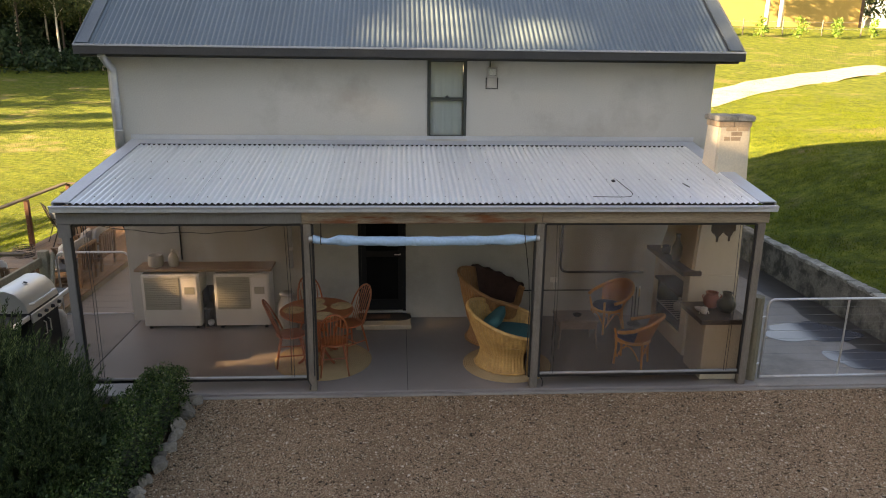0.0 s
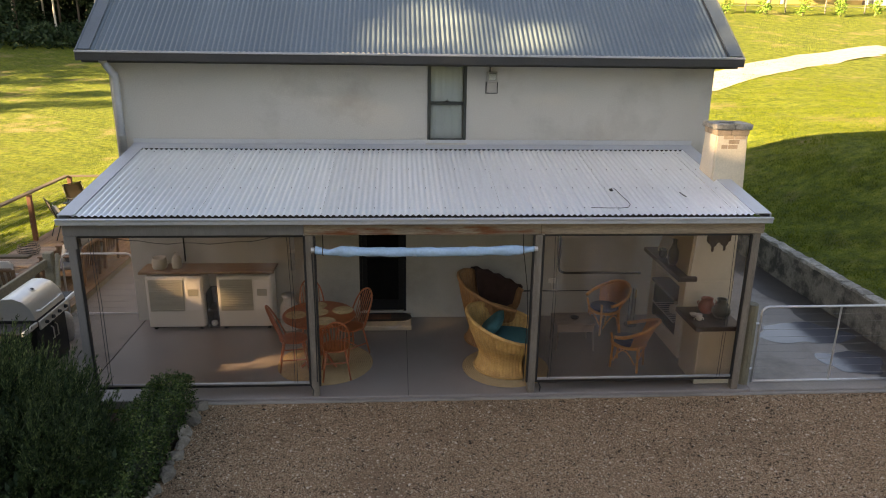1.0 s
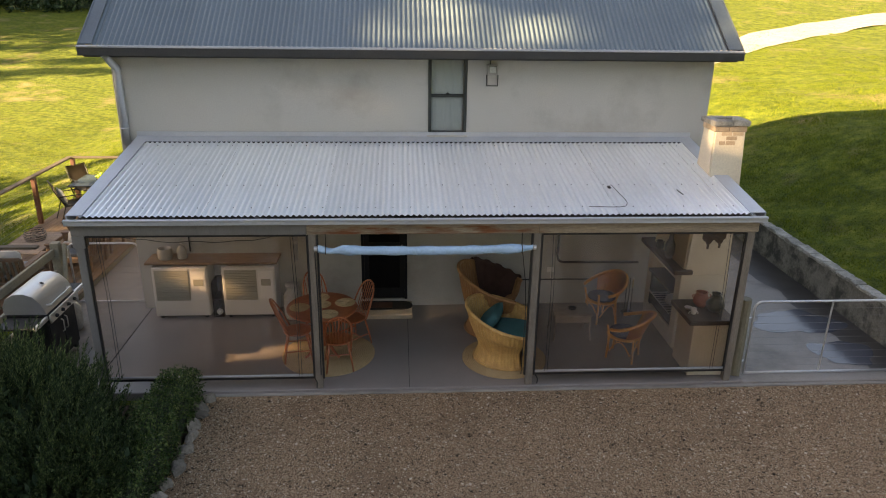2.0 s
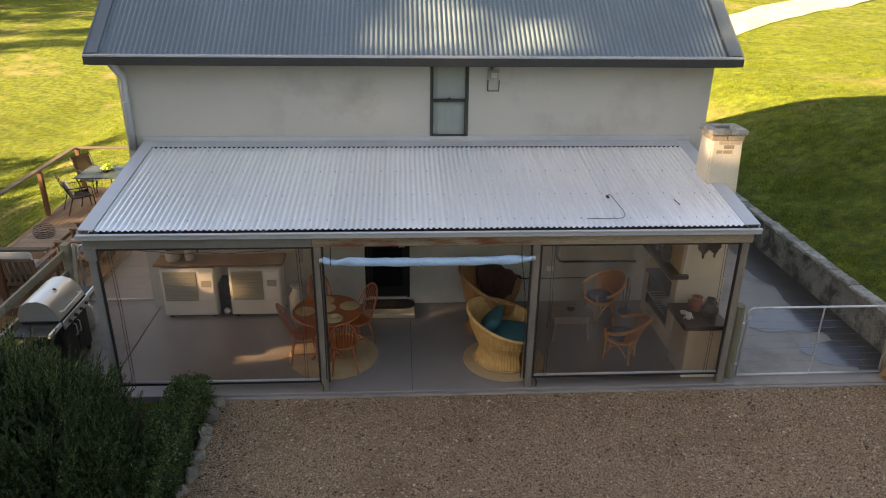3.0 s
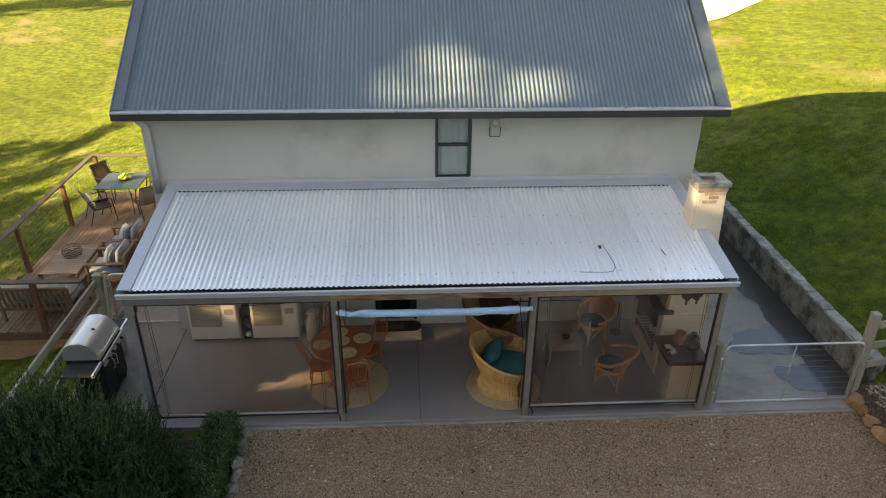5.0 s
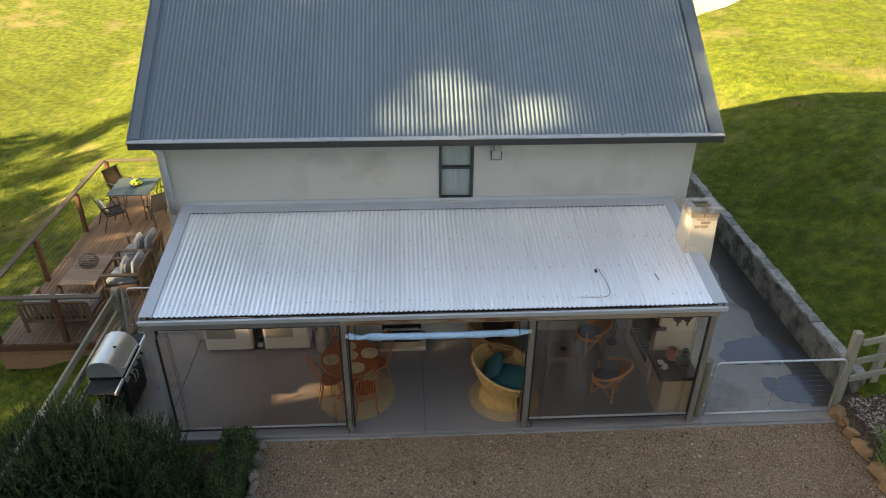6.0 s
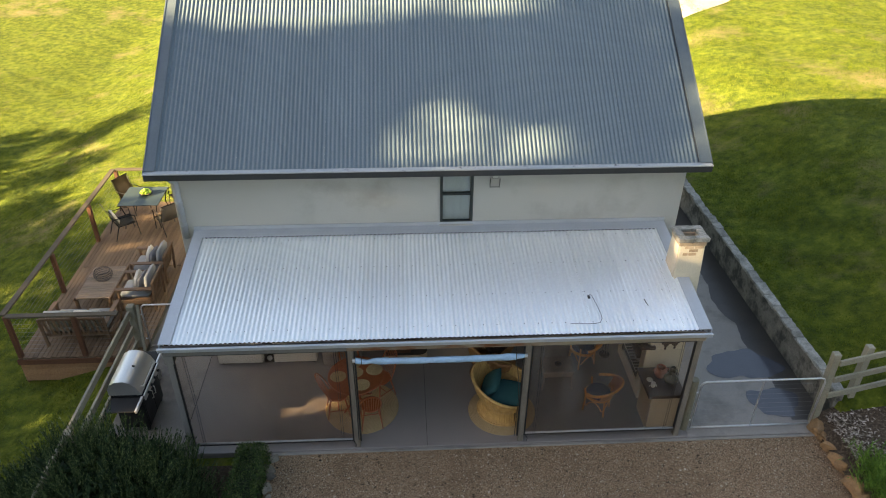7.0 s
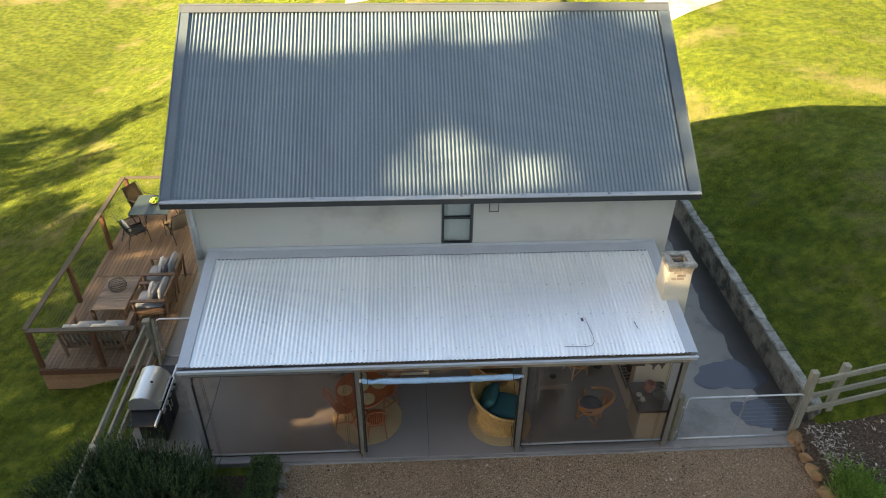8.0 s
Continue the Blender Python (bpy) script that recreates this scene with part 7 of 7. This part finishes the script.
rng = random.Random(17)
for k in range(9):
    u = -14 + 2.6 * k
    x, y = at_uv(u, -32 + rng.uniform(-2, 2))
    tree(x, y, rng.uniform(19.0, 21.0), 1.2, 2.4, 56, 100 + k, "dense tall tree screening the yard", "screen trees", 0.66, 125, sub=1.35)
x, y = at_uv(8.75, -32)
tree(x, y, 19.3, 1.2, 1.7, 58, 128, "dense tree screening the yard", "screen trees", 0.62, 90, sub=1.2)
x, y = at_uv(10.2, -33)
tree(x, y, 18.2, 14.6, 0.6, 9, 126, "slim dense tree screening the yard", "screen trees", 0.6, 80, sub=1.0)
# extra unseen crowns that block sun where the main roof should stay dark
for k, (u, v, h, base, r, n) in enumerate(((10.0, -34.5, 19.8, 15.6, 0.9, 24), (12.1, -34, 21.2, 17.6, 1.1, 22), (13.3, -29.5, 15.3, 12.4, 0.8, 16), (14.3, -33, 19.2, 18.0, 0.4, 8), (14.0, -31.5, 17.5, 15.7, 0.5, 12), (12.9, -33, 21.0, 18.7, 0.7, 18), (9.7, -33.5, 18.7, 16.0, 0.7, 22), (10.9, -33.5, 20.2, 17.6, 0.6, 20), (12.3, -33.5, 22.0, 18.8, 0.9, 24))):
    x, y = at_uv(u, v)
    tree(x, y, h, base, r, n, 180 + k, "unseen slim tree added to shade parts of the roof", "screen trees", 0.55, 80, sub=0.85, trunk_r=0.14)
# extra unseen crowns that block low sun on the west path
for k in range(4):
    x, y = at_uv(10.3 + 0.9 * k, -27.5 - 0.6 * (k % 2))
    tree(x, y, 11.3, 9.0, 0.5, 24, 240 + k, "unseen low tree added to shade the west path and floor", "screen trees", 0.5, 150, sub=0.75, trunk_r=0.1)
# extra unseen row that closes sun leaks through the first one
for k in range(3):
    x, y = at_uv(8.0 + 2.2 * k, -38)
    tree(x, y, 19.0, 1.2, 2.0, 50, 250 + k, "unseen dense tree added to stop sun leaking onto the house front", "screen trees", 0.66, 110, sub=1.3)
for k in range(3):
    x, y = at_uv(20.2 + 1.9 * k, -36)
    tree(x, y, 12.2 - 0.6 * k, 8.6, 1.2, 18, 260 + k, "young gum with a sparse crown", "screen trees", 0.5, 55, sub=1.0)
# extra unseen crowns placed to block stray sun on the lean-to roof
for k, (u, w) in enumerate(((8.0, 4.75), (8.7, 4.45), (9.4, 4.15), (10.1, 3.85), (10.8, 3.45), (11.5, 2.95), (12.1, 2.75))):
    x, y = at_uv(u, -42 - 0.8 * (k % 2))
    h = w + 0.316 * (42 + 0.8 * (k % 2)) - float(ground_height(np.array(x), np.array(y)))
    tree(x, y, h + 0.55, h - 0.45, 0.45, 16, 300 + k, "unseen slim tree added to stop sun flecks on the zinc roof", "screen trees", 0.5, 120, sub=0.62, trunk_r=0.14)
# unseen tall trees behind the viewer, added to darken the veranda's back wall
for k in range(11):
    tree(-42 + 8.2 * k, -33 - 3 * (k % 2), 15.5 + 2 * (k % 3), 1.5, 3.6, 34, 220 + k, "unseen leafy tree added behind the viewer to block low sky light", "yard trees", 0.85, 90, sub=1.9)
for k in range(4):
    x, y = at_uv(-1.0 + 2.5 * k, -36.5)
    tree(x, y, 17.5 - 2.2 * (k == 3), 1.2, 2.2, 44, 160 + k, "dense tall tree screening the yard", "screen trees", 0.66, 110, sub=1.35)
x, y = at_uv(11.4, -30)
tree(x, y, 9.6, 0.8, 1.7, 26, 129, "low leafy tree screening the yard", "screen trees", 0.55, 70, sub=1.1)
x, y = at_uv(10.1, -27)
tree(x, y, 9.2, 0.6, 1.5, 30, 127, "dense low tree screening the yard", "screen trees", 0.6, 95, sub=1.1)
for k in range(4):
    u = (11.2, 12.5, 14.5, 16.1)[k]
    x, y = at_uv(u, -31 + rng.uniform(-2, 2))
    tree(x, y, (20.8, 20.6, 18.0, 16.8)[k], 12.7, 1.1, 29 - 2 * k, 130 + k, "tall gum with a high crown", "screen trees", 0.55, 70, sub=0.95)
for k in range(4):
    x, y = at_uv(14.0 + 1.9 * k, -29 - 2 * (k % 2))
    tree(x, y, 11.8, 5.0, 1.7, 22, 140 + k, "young gum with a sparse crown", "screen trees", 0.5, 64, sub=1.0)
for k, (u, v, h) in enumerate(((23.5, -34, 9.5), (27.0, -38, 12.0), (30.5, -38, 12.5), (60, -40, 13), (65, -42, 14), (71, -42, 15), (75, -40, 15), (79, -44, 16), (84, -44, 16), (88, -44, 16))):
    x, y = at_uv(u, v)
    tree(x, y, h, h * 0.35, 2.6, 26, 150 + k, "gum tree at the edge of the lawn", "lawn trees", 0.6, 60, sub=1.2)

# unseen tall trees added further west to keep the wood in shade
for k in range(8):
    x, y = at_uv(83 + 3.6 * k, -62 - 4 * (k % 2))
    tree(x, y, 29 + 2 * (k % 3), 3.5, 4.2, 46, 280 + k, "unseen tall tree added further west to shade the wood", "forest trees", 0.95, 90, sub=2.3, trunk_r=0.35)

# dark wood beyond the lawn
rng = random.Random(23)
for k in range(46):
    x = -95 + 1.75 * k + rng.uniform(-1, 1)
    y = 84 + rng.uniform(0, 20) + (k % 3) * 5
    tree(x, y, rng.uniform(15, 23), rng.uniform(5.5, 8.5), 2.6, 30, 200 + k, "slender forest tree in a dark wood", "forest trees", 0.34, 140, bark=PALE_BARK if k % 2 == 0 else BARK, trunk_r=0.17, sub=1.5)
rg = np.random.default_rng(31)
n = 40000
cx, cy = rg.uniform(-98, -12, n), rg.uniform(86, 112, n)
hz = rg.uniform(0.0, 1, n) ** 0.8 * (3.2 + 1.8 * np.sin(cx * 0.35) + np.sin(cx * 0.9 + 1))
c = np.stack([cx, cy, ground_height(cx, cy) + np.clip(hz, 0.1, 6)], 1)
v, f = leaves(c, rg.normal(size=(n, 3)), 0.6, 0.3, rg)
us = raw_mesh("undergrowth", v, f, DARKLEAF, None, "dark tangled undergrowth below the forest trees", "stuff")
tagged(us, category="undergrowth")

# deep shade of the wood behind
n = 90000
cx, cy = rg.uniform(-112, -5, n), rg.uniform(104, 124, n)
c = np.stack([cx, cy, ground_height(cx, cy) + rg.uniform(0, 1, n) * (15 + 3 * np.sin(cx * 0.21) + 2 * np.sin(cx * 0.77))], 1)
v, f = leaves(c, rg.normal(size=(n, 3)), 0.9, 0.5, rg)
tagged(raw_mesh("far_wood", v, f, DARKLEAF, None, "dense dark wood behind the slender trees", "stuff"), category="wood")

# ochre barn, gums, fence and young trees at the top of the paddock
OCHRE = material("ochre_wall", (0.36, 0.27, 0.095), 0.9, 0, 0.08, 0.5, 8, 0.1, 0.01)
bz = float(ground_height(np.array(38.0), np.array(70.0)))
bn2 = thing("barn", pose(36.5, 72.0, bz - 0.3), "large ochre-walled barn at the top of the paddock", "barn")
bm = bmesh.new()
box(bm, -14, 9.2, 0, 10, 0, 6.5)
part("wall", bm, OCHRE, bn2)
bm = bmesh.new()
pts = [(-0.5, 6.5), (5, 9.4), (10.5, 6.5), (10.5, 6.62), (5, 9.55), (-0.5, 6.62)]
a = [bm.verts.new((-14.4, y, z)) for y, z in pts]
b = [bm.verts.new((9.6, y, z)) for y, z in pts]
bm.faces.new(a)
bm.faces.new(b)
for k in range(6):
    bm.faces.new((a[k], a[(k + 1) % 6], b[(k + 1) % 6], b[k]))
part("roof", bm, GREY_STEEL, bn2)
bm = bmesh.new()
box(bm, 8.95, 9.24, -0.04, 0.12, 0, 6.5)
part("corner_trim", bm, DARKWOOD, bn2)
rng = random.Random(41)
for k, (x, y, r, h) in enumerate(((24.0, 66.2, 0.22, 12), (26.4, 66.6, 0.30, 14), (27.4, 66.5, 0.26, 13), (33.2, 66.6, 0.24, 13), (34.6, 66.8, 0.26, 12), (46.3, 68, 0.3, 13), (47.4, 69, 0.3, 14), (49.0, 68.5, 0.28, 13))):
    tree(x, y, h, 6.5, 2.2, 12, 300 + k, "white-barked gum tree in front of the ochre barn", "paddock gums", 0.6, 40, bark=PALE_BARK, trunk_r=r, sub=1.2)
for k in range(7):
    tree(52 + 4.2 * k, 84 + 3 * (k % 2), 17, 2.0, 3.2, 26, 330 + k, "leafy gum tree behind the barn", "paddock gums", 0.6, 60, bark=PALE_BARK, trunk_r=0.3, sub=1.6)
pf = thing("paddock_wire_fence", pose(30, 60.5, 0), "pale timber fence posts strung with wire across the paddock", "fence")
for k in range(13):
    x = -12 + 3.4 * k
    z = float(ground_height(np.array(30 + x), np.array(60.5)))
    bm = bmesh.new()
    tube(bm, [(x, 0, z - 0.1), (x, 0, z + 1.25)], 0.06, 6)
    part("post", bm, PALE_ROCK, pf)
for zz in (0.5, 1.05):
    bm = bmesh.new()
    tube(bm, [(-12 + 3.4 * k, 0, float(ground_height(np.array(18 + 3.4 * k), np.array(60.5))) + zz) for k in range(13)], 0.012, 4)
    part("wire", bm, GALV, pf)
for k in range(12):
    tree(20.0 + 3.1 * k, 59.4 + 0.3 * math.sin(k), 1.7, 0.45, 0.45, 9, 400 + k, "young bushy sapling along the paddock fence", "saplings", 0.22, 26, trunk_r=0.03, sub=0.30, mat=STRAPLEAF)

# ---------------------------------------------------------------- grass, gravel
def grass_stuff(name, x0, x1, y0, y1, n, seed, label, mask):
    rg = np.random.default_rng(seed)
    x, y = rg.uniform(x0, x1, n), rg.uniform(y0, y1, n)
    k = mask(x, y)
    x, y = x[k], y[k]
    clump = np.sin(x * 2.1 + 1.7 * np.sin(y * 0.9)) * np.sin(y * 1.7 + 1.3 * np.sin(x * 1.1 + 2)) + 0.7 * np.sin(x * 6.3 + 2 * np.sin(y * 3.1)) * np.sin(y * 5.2 + 2 * np.sin(x * 2.7))
    k = rg.uniform(-1.9, 1.1, len(x)) < clump
    x, y, clump = x[k], y[k], clump[k]
    c = np.stack([x, y, ground_height(x, y) - 0.004], 1)
    m = len(c)
    d = np.stack([rg.normal(0, 0.42, m), rg.normal(0, 0.42, m), np.ones(m)], 1)
    v, f = leaves(c, d, 0.050 + 0.016 * np.clip(clump, -1, 1.2), 0.014, rg)
    return tagged(raw_mesh(name, v, f, BLADE), label, "grass", kind="stuff")


grass_stuff("grass", 7.75, 24, 9.9, 46, 420000, 51, "short mown grass blades on the east lawn", lambda x, y: np.random.default_rng(1).uniform(0, 1, len(x)) > smoothstep(18, 46, y))
grass_stuff("grass", -26, -6.25, 6.5, 50, 520000, 52, "short mown grass blades on the west lawn", lambda x, y: ((x < -8.6) | ((y < 12.0) & (x < -6.3)) | (y > 19)) & (np.random.default_rng(2).uniform(0, 1, len(x)) > smoothstep(18, 50, y)))
rg = np.random.default_rng(60)
n = 62000
px, py = rg.uniform(-2.95, 7.0, n), rg.uniform(5.6, 9.36, n)
s = rg.uniform(0.0052, 0.0118, n) * (1 + 0.9 * (rg.uniform(0, 1, n) > 0.96))
octa = np.array([(1, 0, 0), (-1, 0, 0), (0, 1, 0), (0, -1, 0), (0, 0, 1), (0, 0, -1)], float)
tri = np.array([(0, 2, 4), (2, 1, 4), (1, 3, 4), (3, 0, 4), (2, 0, 5), (1, 2, 5), (3, 1, 5), (0, 3, 5)])
ang = rg.uniform(0, 6.283, n)
sx, sy = rg.uniform(0.7, 1.5, n), rg.uniform(0.7, 1.3, n)
o = octa[None] * np.stack([s * sx, s * sy, s * 0.75], 1)[:, None, :] + rg.normal(0, 0.0016, (n, 6, 3))
ca, sa = np.cos(ang)[:, None], np.sin(ang)[:, None]
v = np.stack([o[..., 0] * ca - o[..., 1] * sa + px[:, None], o[..., 0] * sa + o[..., 1] * ca + py[:, None], o[..., 2] - 0.053], -1).reshape(-1, 3)
f = (tri[None] + (np.arange(n) * 6)[:, None, None]).reshape(-1, 3)
PEBBLE = ramp_material("pebble", [(0.0, (0.026, 0.019, 0.012)), (0.35, (0.175, 0.118, 0.070)), (0.80, (0.43, 0.315, 0.20)), (1.0, (0.74, 0.63, 0.49))], 1, 0.85, leafy=True)
tagged(raw_mesh("pebbles", v, f, PEBBLE), "loose brown and buff pebbles over the gravel yard", "gravel", kind="stuff")
# dead leaves and twigs blown over the gravel
n = 1000
px, py = rg.uniform(-2.9, 6.9, n), rg.uniform(5.6, 9.36, n)
a = rg.uniform(0, 6.283, n)
v, f = leaves(np.stack([px, py, np.full(n, -0.036)], 1), np.stack([np.cos(a), np.sin(a), rg.normal(0, 0.10, n)], 1), 0.078, 0.012, rg)
DEADLEAF = ramp_material("dead_leaf", [(0.0, (0.022, 0.016, 0.011)), (0.75, (0.075, 0.048, 0.028)), (1.0, (0.40, 0.33, 0.24))], 1, 0.9, leafy=True)
tagged(raw_mesh("leaf_litter", v, f, DEADLEAF), "dry dark leaves and twigs scattered on the gravel", "leaf litter", kind="stuff")
# pale bark chips along the stones of the mulch bed
n = 2600
px = 7.22 + np.abs(rg.normal(0, 0.30, n))
py = rg.uniform(5.2, 9.62, n)
wide = rg.uniform(0, 1, n) < 0.30
px = np.where(wide, rg.uniform(7.2, 9.6, n), px)
pz = ground_height(np.maximum(px, 7.5), np.minimum(py, 9.7)) + 0.05 - 0.1 * np.exp(-(px - 7.16) * 4)
a = rg.uniform(0, 6.283, n)
v, f = leaves(np.stack([px, py, pz], 1), np.stack([np.cos(a), np.sin(a), rg.normal(0, 0.15, n)], 1), 0.085, 0.030, rg)
BARKCHIP = ramp_material("bark_chip", [(0.0, (0.10, 0.08, 0.065)), (0.6, (0.30, 0.26, 0.22)), (1.0, (0.50, 0.45, 0.40))], 1, 0.9, leafy=True)
tagged(raw_mesh("bark_chips", v, f, BARKCHIP), "pale bark chips strewn over the mulch bed", "mulch", kind="stuff")
